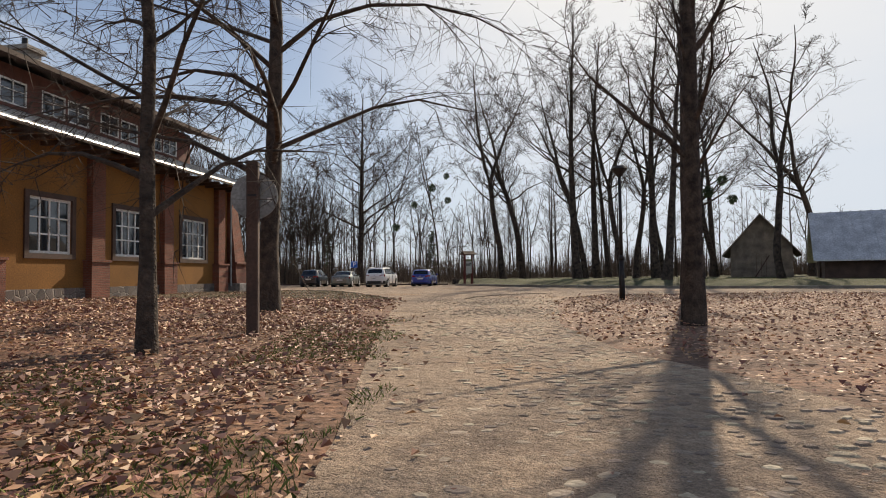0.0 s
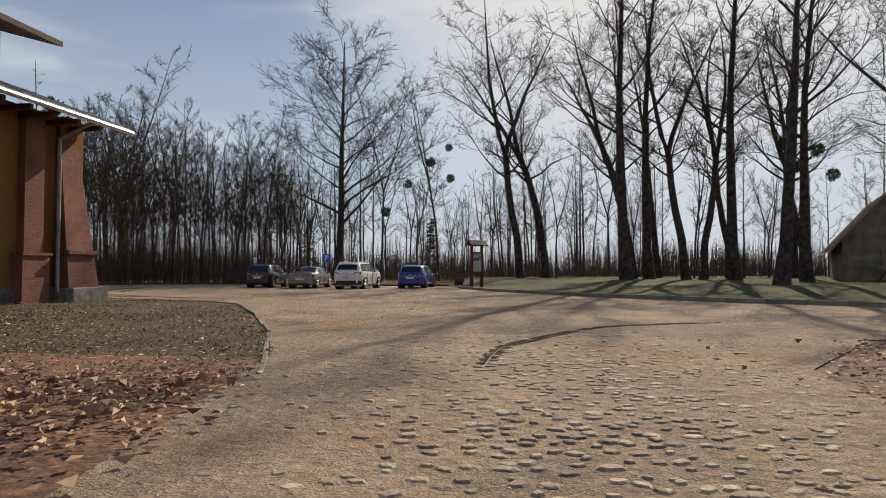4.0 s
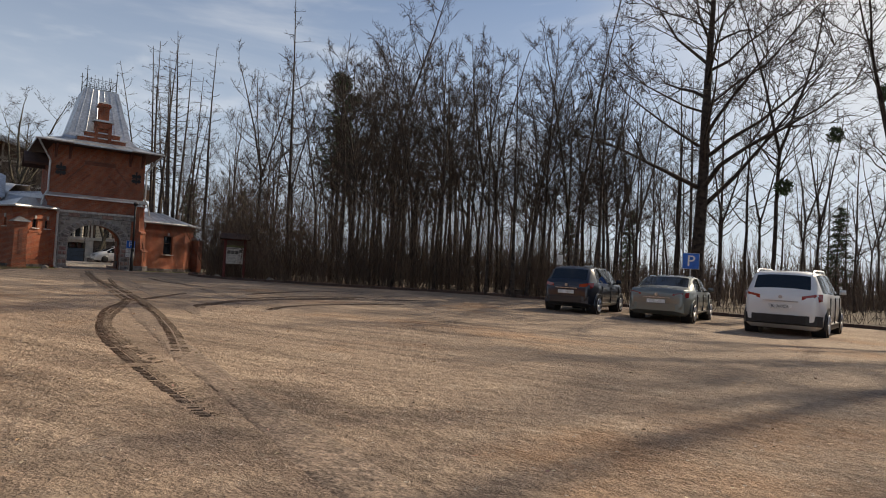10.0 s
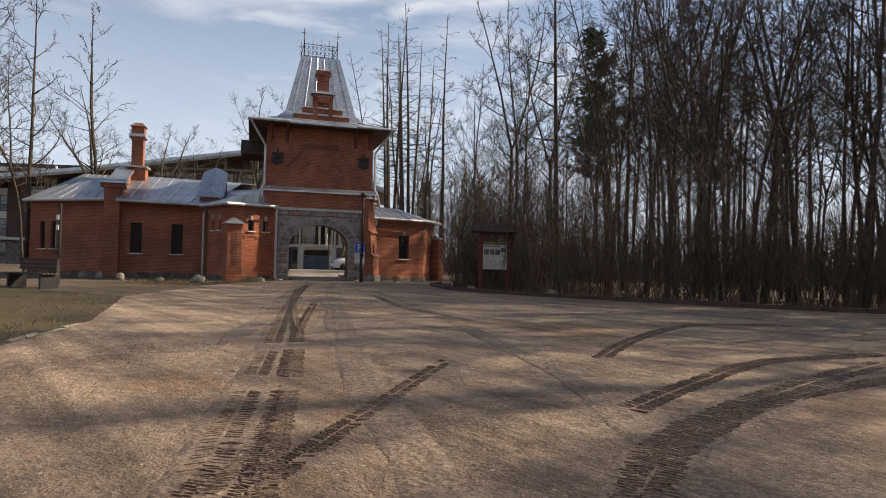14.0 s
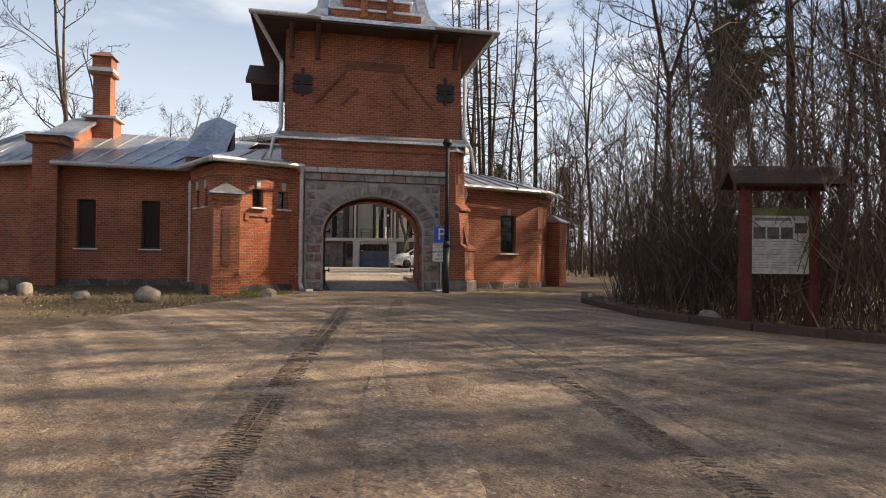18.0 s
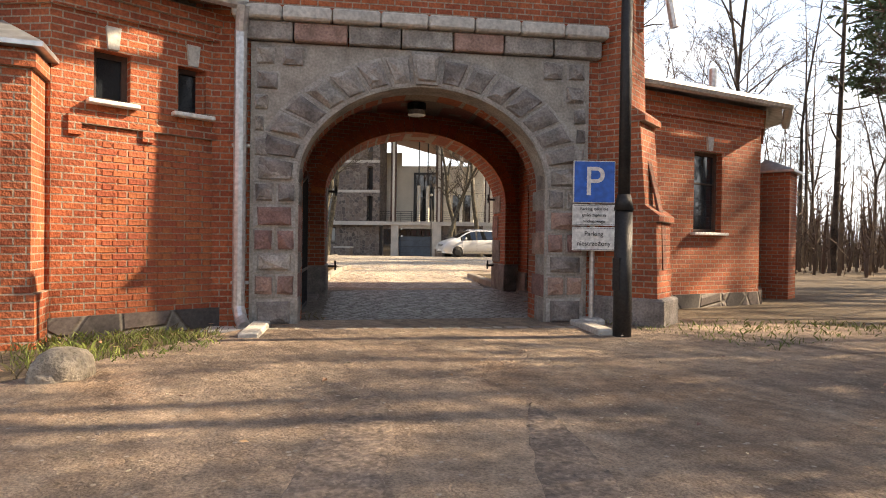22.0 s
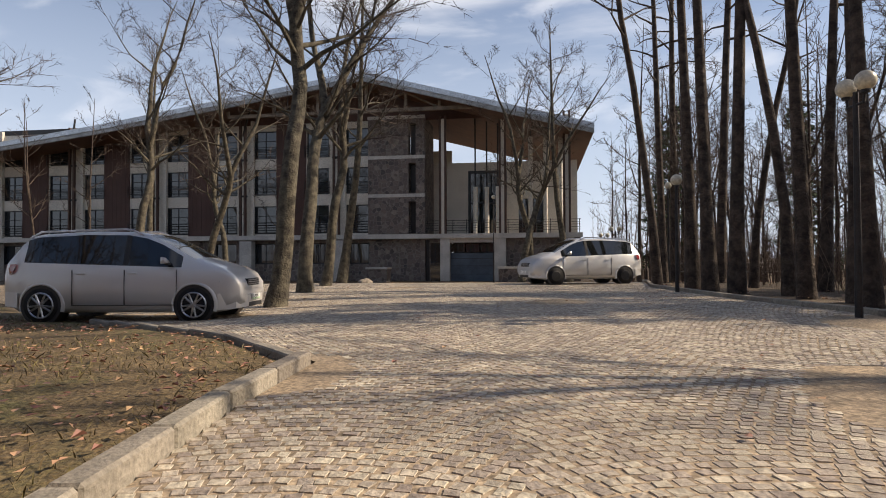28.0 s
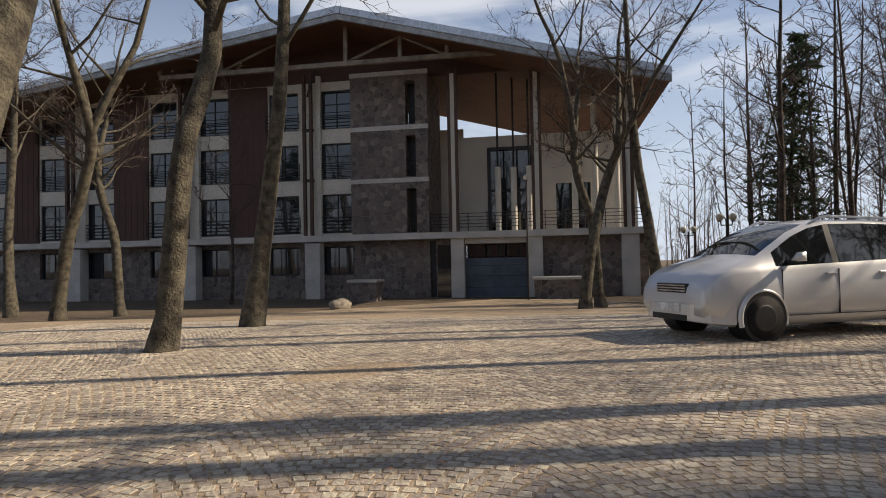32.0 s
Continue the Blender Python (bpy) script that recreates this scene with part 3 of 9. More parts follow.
gx, gy = spread(-84, 30, 1.5, 1500), spread(-4, 84, 1.5, 1500)
verts = [(x, y, ground_z(x, y) - 0.012) for y in gy for x in gx]
w = len(gx)
faces = [(j * w + i, j * w + i + 1, (j + 1) * w + i + 1, (j + 1) * w + i) for j in range(len(gy) - 1) for i in range(w - 1)]
tagged(raw("ground", verts, faces, FLOOR_WOOD, None, "", True), "brown leaf-strewn woodland ground", "ground", kind="structure")

DRIVE = [(-0.5, -12), (-0.45, 2.5), (-0.7, 6), (-1.1, 13.5), (-1.35, 17), (-2.0, 19.2), (-3.2, 22.3), (-4.45, 25.0), (-6.6, 26.95), (-9.5, 28.9),
         (-13, 30.6), (-17.3, 32.5), (-20.2, 34.2), (-24.5, 35.6), (-28.6, 38.6), (-30.9, 41.2), (-32.1, 42.6), (-31.2, 44.9), (-30.3, 46.3), (-28.6, 47.2),
         (-27.0, 45.1), (-25.1, 44.0), (-23.5, 43.75), (-21.4, 43.9), (-17.5, 45.1), (-13.8, 46.9), (-11, 47.0), (-8, 46.9), (-3.5, 46.2), (0.3, 44.6),
         (0.75, 40.6), (1.0, 38.0), (1.9, 33.6), (4.4, 29.0), (6.9, 26.0), (10, 23.3), (16, 20.6), (30, 17), (30, 13.5), (16, 16.5), (9, 18.2),
         (5.0, 18.2), (3.2, 16.2), (2.4, 13), (1.5, 8), (1.5, 5.2), (1.95, 3.6), (2.4, 0), (2.4, -12)]
tagged(sheet("road", DRIVE, SAND, 0.012, 0.75), "sandy brown gravel drive with tyre marks", "road", kind="structure")
PAVED = [(-35.05, 44.0), (-36.6, 44.8), (-38.6, 45.75), (-40.2, 46.6), (-41.3, 47.3), (-43.0, 47.05), (-46.4, 45.9), (-52, 43.5), (-58, 42.5), (-62, 44), (-62, 52), (-66, 57.2),
         (-67.3, 64), (-64, 66.5), (-60, 65), (-56.5, 63.5), (-52.5, 62), (-48, 57.6), (-44.4, 55.6), (-41.2, 54.2), (-37.5, 52.0), (-36.6, 49.2), (-36.9, 47.9), (-34.3, 46.3)]
tagged(sheet("pavement", PAVED, JOINT, 0.004, 0.75), "sandy joints under the granite sett court", "pavement", kind="structure")
LAWN_L = [(-0.42, -12), (-0.37, 2.5), (-0.62, 6), (-1.02, 13.5), (-1.3, 17), (-2.05, 19.2), (-3.3, 22.3), (-4.5, 25.05), (-6.65, 27.0), (-9.6, 29), (-13, 30.7), (-17.3, 32.6),
          (-20.3, 34.3), (-24.6, 35.7), (-34, 33), (-34, 28), (-20, 20), (-20, -12)]
LAWN_A = [p for p in LAWN_L if p[1] < 17.5][:5] + [(-20, 17), (-20, -12)]
LAWN_B = [(-1.3, 17), *[p for p in LAWN_L if p[1] > 17.5], (-20, 17)]
tagged(sheet("lawn", LAWN_A, LEAFBED, 0.0, 1.0), "lawn buried under a red-brown leaf carpet", "lawn", kind="structure")
tagged(sheet("lawn", LAWN_B, LAWN, 0.0, 1.0), "thin lawn of dry grass with scattered leaves", "lawn", kind="structure")
BANK = [(0.85, 40.6), (1.1, 38.0), (2.0, 33.7), (4.5, 29.1), (7.0, 26.1), (10.1, 23.4), (16, 20.8), (40, 16), (40, 62), (2, 62)]


def bank_z(x, y):
    return 0.02 + 0.28 * smooth_step(0.0, 9.0, y - 40.5 + 1.55 * (x - 0.8)) * (0.8 + 0.3 * noise.noise((x * 0.15, y * 0.15, 3)))


bank = sheet("bank", BANK, MOUND, 0.0, 1.0)
for v in bank.data.vertices:
    v.co.z = ground_z(v.co.x, v.co.y) + bank_z(v.co.x, v.co.y)
tagged(bank, "low mossy grass bank under tall trees", "grass bank", kind="structure")
LAWN_R = [(1.4, 5.2), (1.4, 8), (2.3, 13), (3.1, 16.2), (5.0, 18.25), (9, 18.1), (16, 16.4), (30, 13.4), (30, -12), (2.3, -12), (2.3, 0), (1.85, 3.6)]
tagged(sheet("verge", LAWN_R, LEAFBED, 0.0, 1.0), "verge buried in dry brown leaves", "verge", kind="structure")
ISLE = [(-35.0, 43.9), (-36.6, 44.65), (-38.6, 45.6), (-40.2, 46.45), (-41.3, 47.1), (-43.0, 46.9), (-46.4, 45.7), (-52, 43.3), (-58, 42.3), (-58, 38), (-36, 36)]
tagged(sheet("lawn", ISLE, TURF, 0.0, 1.0), "patchy grass with dry leaves beside the court", "lawn", kind="structure")


def kerb_run(name, pts, width, height, length, label, mat=KERB, jitter=0.0):
    """Kerb stones laid end to end along a line."""
    run = new(name)
    tagged(run, label, "kerb", kind="structure")
    rng = random.Random(len(pts) * 7 + int(abs(pts[0][0]) * 10))
    for (x0, y0), (x1, y1) in zip(pts, pts[1:]):
        L = math.hypot(x1 - x0, y1 - y0)
        k = max(1, round(L / length))
        for i in range(k):
            t = (i + 0.5) / k
            x, y = x0 + (x1 - x0) * t, y0 + (y1 - y0) * t
            bm = box(bmesh.new(), -L / k / 2 + 0.004, L / k / 2 - 0.004, -width / 2, width / 2, -0.1, height, 0.012)
            o = link("kerb_stone", bm, mat, run)
            o.matrix_basis = pose(x + rng.uniform(-jitter, jitter), y + rng.uniform(-jitter, jitter), ground_z(x, y) + rng.uniform(-jitter, jitter) * 0.6,
                                  rng.uniform(-4, 4) * (jitter > 0), rng.uniform(-2, 2) * (jitter > 0), math.degrees(math.atan2(y1 - y0, x1 - x0)))
    return run


kerb_run("kerb", [(-1.15, 16.0), (-1.4, 17.0), (-2.0, 19.2), (-3.2, 22.3), (-4.4, 24.95), (-5.3, 25.9)], 0.055, 0.022, 0.55, "broken low concrete kerb along the lawn", jitter=0.02)
kerb_run("kerb", [(-5.3, 25.9), (-6.6, 26.95), (-9.5, 28.9), (-13, 30.6), (-17.3, 32.45), (-20.2, 34.1)], 0.06, 0.014, 0.55, "sunken concrete kerb along the lawn", jitter=0.02)
kerb_run("kerb", [(0.78, 41.0), (0.8, 40.4), (1.05, 38.0), (1.95, 33.6), (4.45, 29.0), (6.95, 26.0), (10.05, 23.3), (16, 20.7)], 0.12, 0.12, 0.75, "dark weathered kerb below the grass bank")
kerb_run("kerb", [(-28.3, 46.6), (-27.0, 45.1), (-25.1, 44.0), (-23.5, 43.75), (-21.4, 43.9), (-17.5, 45.1), (-13.8, 46.95), (-11, 47.05), (-8, 46.95), (-3.5, 46.25), (0.3, 44.65)], 0.12, 0.1, 0.75, "dark timber-like edging along the thicket", TIMBER_DARK)
kerb_run("kerb", [(-35.2, 44.05), (-36.6, 44.72), (-38.6, 45.68), (-40.2, 46.52), (-41.25, 47.2)], 0.11, 0.09, 0.72, "weathered concrete kerb curving round the grass")
kerb_run("kerb", [(-41.25, 47.2), (-43.0, 46.98), (-46.4, 45.8)], 0.1, 0.05, 0.72, "low concrete kerb beside the parked car")
kerb_run("kerb", [(-34.5, 46.7), (-36.85, 47.85)], 0.13, 0.09, 0.72, "weathered concrete kerb behind the gate")
kerb_run("kerb", [(-36.85, 47.85), (-36.6, 49.2), (-37.5, 52.0), (-41.2, 54.25), (-44.4, 55.65), (-48, 57.65), (-52.5, 62.05)], 0.11, 0.08, 0.75, "worn concrete kerb along the trees")

# ---- ochre timber-framed house beside the drive (front wall along its x, from -24 to 0, facing -y) ----
house = thing("house", "long ochre house with brick piers and zinc roof", "house", -9.05, 26.75, 0.0, 81.5)
HW = [(-11.2, -9.72), (-7.92, -6.5), (-4.3, -2.65), (-14.9, -13.4)]


def wall_with_holes(x0, x1, z0, z1, y0, y1, holes):
    """A wall slab with rectangular openings (xa, xb, za, zb), one closed skin."""
    bm = bmesh.new()
    xs = sorted({x0, x1, *[min(max(q, x0), x1) for h in holes for q in h[:2]]})
    zs = sorted({z0, z1, *[min(max(q, z0), z1) for h in holes for q in h[2:4]]})
    full = {}
    for i in range(len(xs) - 1):
        for j in range(len(zs) - 1):
            cx, cz = (xs[i] + xs[i + 1]) / 2, (zs[j] + zs[j + 1]) / 2
            full[i, j] = not any(h[0] < cx < h[1] and h[2] < cz < h[3] for h in holes)
    vs = {}

    def v(i, j, k):
        if (i, j, k) not in vs:
            vs[i, j, k] = bm.verts.new((xs[i], y1 if k else y0, zs[j]))
        return vs[i, j, k]
    for (i, j), f in full.items():
        if not f:
            continue
        bm.faces.new((v(i, j, 0), v(i + 1, j, 0), v(i + 1, j + 1, 0), v(i, j + 1, 0)))
        bm.faces.new((v(i, j, 1), v(i, j + 1, 1), v(i + 1, j + 1, 1), v(i + 1, j, 1)))
        for di, dj, p, q in ((-1, 0, (i, j), (i, j + 1)), (1, 0, (i + 1, j + 1), (i + 1, j)), (0, -1, (i + 1, j), (i, j)), (0, 1, (i, j + 1), (i + 1, j + 1))):
            if not full.get((i + di, j + dj), False):
                bm.faces.new((v(*p, 0), v(*q, 0), v(*q, 1), v(*p, 1)))
    bmesh.ops.recalc_face_normals(bm, faces=bm.faces)
    return bm


def sash_window(parent, x0, x1, z0, z1, y, cols, rows, frame_mat, bar=0.05, depth=0.06, sill=None, name="window"):
    win = part(name, boxes((x0, x0 + bar, y, y + depth, z0, z1), (x1 - bar, x1, y, y + depth, z0, z1), (x0 + bar, x1 - bar, y, y + depth, z1 - bar, z1), (x0 + bar, x1 - bar, y, y + depth, z0, z0 + bar)), frame_mat, parent)
    wx, wz = (x1 - x0 - 2 * bar), (z1 - z0 - 2 * bar)
    for i in range(1, cols):
        xx = x0 + bar + wx * i / cols
        part("glazing_bar", boxes((xx - bar * 0.32, xx + bar * 0.32, y + 0.004, y + depth - 0.004, z0 + bar, z1 - bar)), frame_mat, win)
    for zf in rows:
        zz = z0 + bar + wz * zf
        part("glazing_bar", boxes((x0 + bar, x1 - bar, y + 0.008, y + depth - 0.008, zz - bar * 0.28, zz + bar * 0.28)), frame_mat, win)
    part("pane", boxes((x0 + bar * 0.8, x1 - bar * 0.8, y + depth * 0.55, y + depth * 0.55 + 0.008, z0 + bar * 0.8, z1 - bar * 0.8)), GLASS, win)
    if sill:
        part("sill", boxes((x0 - 0.06, x1 + 0.06, y - 0.12, y + depth, z0 - 0.05, z0 - 0.002), bevel=0.008), sill, win)
    return win


part("wall", wall_with_holes(-26, 0, 0.42, 4.55, 0, 0.25, [(a, b, 1.36, 2.86) for a, b in HW]), OCHRE, house)
part("end_wall", boxes((-0.25, 0, 0.25, 9.0, 0.42, 4.7)), OCHRE, house)
part("back_wall", boxes((-26, 0, 9.0, 9.25, 0.0, 5.0)), OCHRE, house)
part("plinth", boxes((-26.05, 0.0, -0.08, 9.3, -0.3, 0.42)), RUBBLE, house, "dark fieldstone plinth")
for a, b in HW:
    bm = boxes((a - 0.14, a, -0.05, 0.05, 1.22, 3.0), (b, b + 0.14, -0.05, 0.05, 1.22, 3.0), (a, b, -0.05, 0.05, 2.86, 3.0), (a, b, -0.05, 0.05, 1.22, 1.36))
    part("window_surround", bm, TIMBER_DARK, house, "dark brown timber surround")
    sash_window(house, a, b, 1.36, 2.86, 0.02, 4, (0.33, 0.66), WHITE, 0.075)
    # black sheet behind the panes stands in for the unlit room
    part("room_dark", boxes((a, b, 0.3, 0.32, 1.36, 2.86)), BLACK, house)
for x in (-20.4, -16.4, -12.5, -8.85, -5.35, -1.7):
    bm = boxes((x - 0.38, x + 0.38, -0.28, 0.0, 0.0, 1.15), (x - 0.27, x + 0.27, -0.2, 0.0, 1.22, 4.35))
    box(bm, x - 0.42, x + 0.42, -0.32, 0.0, 1.15, 1.22)
    part("pier", bm, BRICK_DARK, house, "reddish brick wall pier")
bm = hull(bmesh.new(), [(x, y, z) for x0, x1, y0, y1, z in ((-0.95, 0.12, -0.52, 0.48, -0.2), (-0.9, -0.42, -0.1, 0.45, 4.4)) for x in (x0, x1) for y in (y0, y1)])
part("corner_band", boxes((-0.97, 0.05, -0.48, 0.5, 1.2, 1.3), bevel=0.01), BRICK_DARK, house)
part("corner_buttress", bm, BRICK_DARK, house, "tapering red brick corner buttress")
part("granite_foot", boxes((-0.98, 0.22, -0.62, 0.52, -0.2, 0.4), bevel=0.02), GRANITE, house)
bm = prism(bmesh.new(), [(-1.0, 4.36), (-1.0, 4.48), (2.0, 5.62), (2.0, 5.48)], "x", -26.6, 0.45)
part("lower_roof", bm, ZINC, house, "grey seamed zinc lower roof")
bm = bmesh.new()
for i in range(45):
    prism(bm, [(-1.0, 4.48), (-1.0, 4.515), (1.98, 5.647), (1.98, 5.612)], "x", -26.3 + i * 0.6, -26.275 + i * 0.6)
part("roof_seam", bm, ZINC, house)
bm = bmesh.new()
rod(bm, (-26.6, -1.05, 4.38), (0.45, -1.05, 4.38), 0.06)
part("gutter", bm, ZINC_PAINT, house)
bm = bmesh.new()
path_rod(bm, [(-0.9, -1.0, 4.34), (-1.05, -0.25, 3.95), (-1.05, -0.25, 0.3)], 0.045)
part("downpipe", bm, STEEL_GREY, house)
for i in range(38):
    x = -25.8 + i * 0.68
    part("rafter_end", boxes((x, x + 0.1, -0.95, 0.2, 4.22, 4.34)), TIMBER_DARK, house)
DW = [(-24 + 2.55 * k + dx, -24 + 2.55 * k + dx + 0.95) for k in range(10) for dx in (0.0, 1.05)]
DW = [d for d in DW if d[1] < -1.0]
part("upper_wall", wall_with_holes(-26, -0.6, 5.3, 6.85, 1.9, 2.1, [(a, b, 5.72, 6.45) for a, b in DW]), TIMBER_RED, house, "red-brown boarded upper storey")
part("upper_end", boxes((-0.7, -0.6, 2.1, 7.2, 5.3, 6.85)), TIMBER_RED, house)
for a, b in DW:
    sash_window(house, a, b, 5.72, 6.45, 1.9, 2, (0.6,), WHITE, 0.05)
# darkness of the upper rooms, made with one black strip
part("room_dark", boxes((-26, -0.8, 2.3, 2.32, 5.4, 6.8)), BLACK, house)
bm = prism(bmesh.new(), [(0.9, 6.72), (0.9, 6.86), (4.6, 7.95), (8.2, 6.86), (8.2, 6.72), (4.6, 7.81)], "x", -26.6, 0.3)
part("upper_roof", bm, TIMBER_DARK, house, "low dark upper roof with deep eaves")
part("core", boxes((-25.9, -0.72, 2.4, 8.9, 4.6, 6.4)), TIMBER_DARK, house)
ch = part("chimney", boxes((-7.9, -7.3, 3.2, 3.9, 7.2, 8.1), (-8.0, -7.2, 3.1, 4.0, 8.1, 8.25)), MORTAR, house, "grey rendered chimney")
part("chimney_pot", rod(bmesh.new(), (-7.6, 3.55, 8.25), (-7.6, 3.55, 8.6), 0.09), IRON, ch)

# ---- barn beyond the bank ----
# sun glare on the long shed roof is put into this pale colour
SHEET = material("pale_sheet_metal", (0.62, 0.62, 0.62), 0.35, 0.3, dark=0.7, light=1.1, scale=1.5, fine=14, bump=0.05)


def shed(x, y, turn, L, W, h, rise, wall_mat, roof_mat, label):
    s = thing("barn", label, "barn", x, y, None, turn)
    bm = wall_with_holes(0, W, 0, h, 0, 0.15, [(W * 0.36, W * 0.64, 0, h * 0.8)])
    prism(bm, [(0, h), (W, h), (W / 2, h + rise)], "y", 0, 0.15)
    part("gable_wall", bm, wall_mat, s)
    part("side_wall", boxes((0, 0.15, 0.15, L, 0, h), (W - 0.15, W, 0.15, L, 0, h), (0.15, W - 0.15, L - 0.15, L, 0, h)), wall_mat, s)
    d = part("door", boxes((W * 0.36, W * 0.64, 0.05, 0.1, 0, h * 0.8)), GREYWOOD, s, "weathered plank door")
    br = bmesh.new()
    for k in (0.42, 0.5, 0.58):
        box(br, W * k - 0.01, W * k + 0.01, 0.035, 0.05, 0, h * 0.8)
    rod(br, (W * 0.37, 0.04, 0.1), (W * 0.63, 0.04, h * 0.75), 0.03, n=4)
    part("brace", br, TIMBER_DARK, d)
    ov = 0.5
    for sx in (-1, 1):
        e = W / 2 + sx * (W / 2 + ov)
        bm = prism(bmesh.new(), [(W / 2, h + rise), (W / 2, h + rise + 0.06), (e, h - rise * ov / (W / 2) + 0.06), (e, h - rise * ov / (W / 2))], "y", -0.5, L + 0.3)
        r = part("roof_slope", bm, roof_mat, s)
        bm = bmesh.new()
        for k in range(int(L / 0.45)):
            prism(bm, [(W / 2, h + rise + 0.06), (W / 2, h + rise + 0.1), (e, h - rise * ov / (W / 2) + 0.1), (e, h - rise * ov / (W / 2) + 0.06)], "y", -0.4 + k * 0.45, -0.34 + k * 0.45)
        part("roof_rib", bm, roof_mat, r)
    return s


shed(19.1, 40.7, -28, 8, 3.6, 2.2, 2.1, GREYWOOD, GREYWOOD, "weathered timber barn with corrugated metal roof")
shed(21.6, 35.4, 62 - 180, 13, 5.5, 1.5, 2.2, TIMBER_DARK, SHEET, "long dark shed with corrugated metal roof")

# ---- brick gatehouse: x along the front, y into the passage, front face at y = 0 ----
gate = thing("gatehouse", "red brick gatehouse with granite arch and zinc roofs", "gatehouse", -31.43, 43.59, -0.017, 66)
HALF, SPRING, RISE = 1.04, 1.2, 0.8
ARC = 28


def arch_xz(half, rise, spring, k, n=ARC):
    t = math.pi * k / n
    return -half * math.cos(t), spring + rise * math.sin(t)


def arch_wall(bm, x0, x1, z1, y0, y1, half, rise, spring):
    """A wall slab from x0 to x1 with an arched passage."""
    pts = [arch_xz(half, rise, spring, k) for k in range(ARC + 1)]
    return prism(bm, [(x0, 0), (-half, 0)] + pts + [(half, 0), (x1, 0), (x1, z1), (x0, z1)], "y", y0, y1)


part("stone_backing", arch_wall(bmesh.new(), -1.42, 1.42, 2.3, 0.0, 0.27, HALF, RISE, SPRING), MORTAR, gate, "pale mortar between granite blocks")
part("arch_lining", arch_wall(bmesh.new(), -1.52, 1.52, 2.3, 0.27, 0.5, HALF + 0.004, RISE + 0.004, SPRING), BRICK, gate, "brick reveal behind the granite arch")


def block(pts, y0, y1, mat, name="granite_block", inset=0.009, swell=0.028):
    """A rock-faced stone: an outline in x and z, with a raised and dented face."""
    cx, cz = sum(p[0] for p in pts) / len(pts), sum(p[1] for p in pts) / len(pts)
    rng = random.Random(int(cx * 1000) * 31 + int(cz * 1000))

    def ring(f, y, j=0.0):
        return [(cx + (p[0] - cx) * f + rng.uniform(-j, j), y + rng.uniform(-j, j), cz + (p[1] - cz) * f + rng.uniform(-j, j)) for p in pts]
    size = max(max(abs(p[0] - cx), abs(p[1] - cz)) for p in pts)
    k = max(0.5, 1 - inset / max(size, 0.02))
    rings = [ring(k, y1), ring(k, y0 - 0.004), ring(k * 0.8, y0 - 0.004, 0.004), ring(k * 0.72, y0 - swell, 0.012), ring(k * 0.35, y0 - swell * 1.6, 0.016)]
    vs = [v for r in rings for v in r]
    n = len(pts)
    fs = [[r * n + i, r * n + (i + 1) % n, (r + 1) * n + (i + 1) % n, (r + 1) * n + i] for r in range(4) for i in range(n)]
    fs += [[4 * n + i for i in range(n)][::-1], list(range(n))]
    o = raw(name, vs, fs, mat, gate)
    o.data.materials.append(MARGIN)
    for p in o.data.polygons:
        if n <= p.index < 2 * n:
            p.material_index = 1
    return o


def reveal_block(sx, z0, z1, deep, mat):
    """The rough side face of a jamb stone, seen from inside the opening."""
    rng = random.Random(int(z0 * 1000) + sx)
    nu, nv = 5, 4
    vs, fs = [], []
    for i in range(nu):
        for j in range(nv):
            edge = i in (0, nu - 1) or j in (0, nv - 1)
            vs.append((sx * (HALF - 0.004 - (0 if edge else rng.uniform(0.004, 0.02))), 0.012 + (deep - 0.012) * i / (nu - 1), z0 + (z1 - z0) * j / (nv - 1)))
    n = len(vs)
    vs += [(sx * 1.2, v[1], v[2]) for v in vs]
    for i in range(nu - 1):
        for j in range(nv - 1):
            q = (i * nv + j, (i + 1) * nv + j, (i + 1) * nv + j + 1, i * nv + j + 1)
            fs += [q, tuple(n + p for p in q[::-1])]
    rim = [i * nv for i in range(nu)] + [(nu - 1) * nv + j for j in range(1, nv)] + [i * nv + nv - 1 for i in range(nu - 2, -1, -1)] + [j for j in range(nv - 2, 0, -1)]
    fs += [(rim[i], rim[(i + 1) % len(rim)], n + rim[(i + 1) % len(rim)], n + rim[i]) for i in range(len(rim))]
    bm = bmesh.new()
    bv = [bm.verts.new(v) for v in vs]
    for f in fs:
        bm.faces.new([bv[q] for q in f])
    bmesh.ops.recalc_face_normals(bm, faces=bm.faces)
    return part("reveal_stone", bm, mat, gate)


# jambs: courses of one wide or two narrow stones, on both sides
z, k = 0.0, 0
while z < 1.28:
    h = (0.24, 0.2, 0.17, 0.2, 0.19, 0.18, 0.16)[k % 7]
    for sx in (-1, 1):
        mat = GRANITE_RED if k in (1, 3, 4) else GRANITE
        cut = (HALF + 0.01, 1.4) if k % 2 == 0 else (HALF + 0.01, 1.22, 1.4)
        for a, b in zip(cut, cut[1:]):
            xa, xb = sorted((sx * a, sx * b))
            block([(xa, z), (xb, z), (xb, z + h), (xa, z + h)], 0.0, 0.3, mat)
        reveal_block(sx, z + 0.005, z + h - 0.005, 0.36 if k % 2 else 0.26, mat)
    z += h
    k += 1
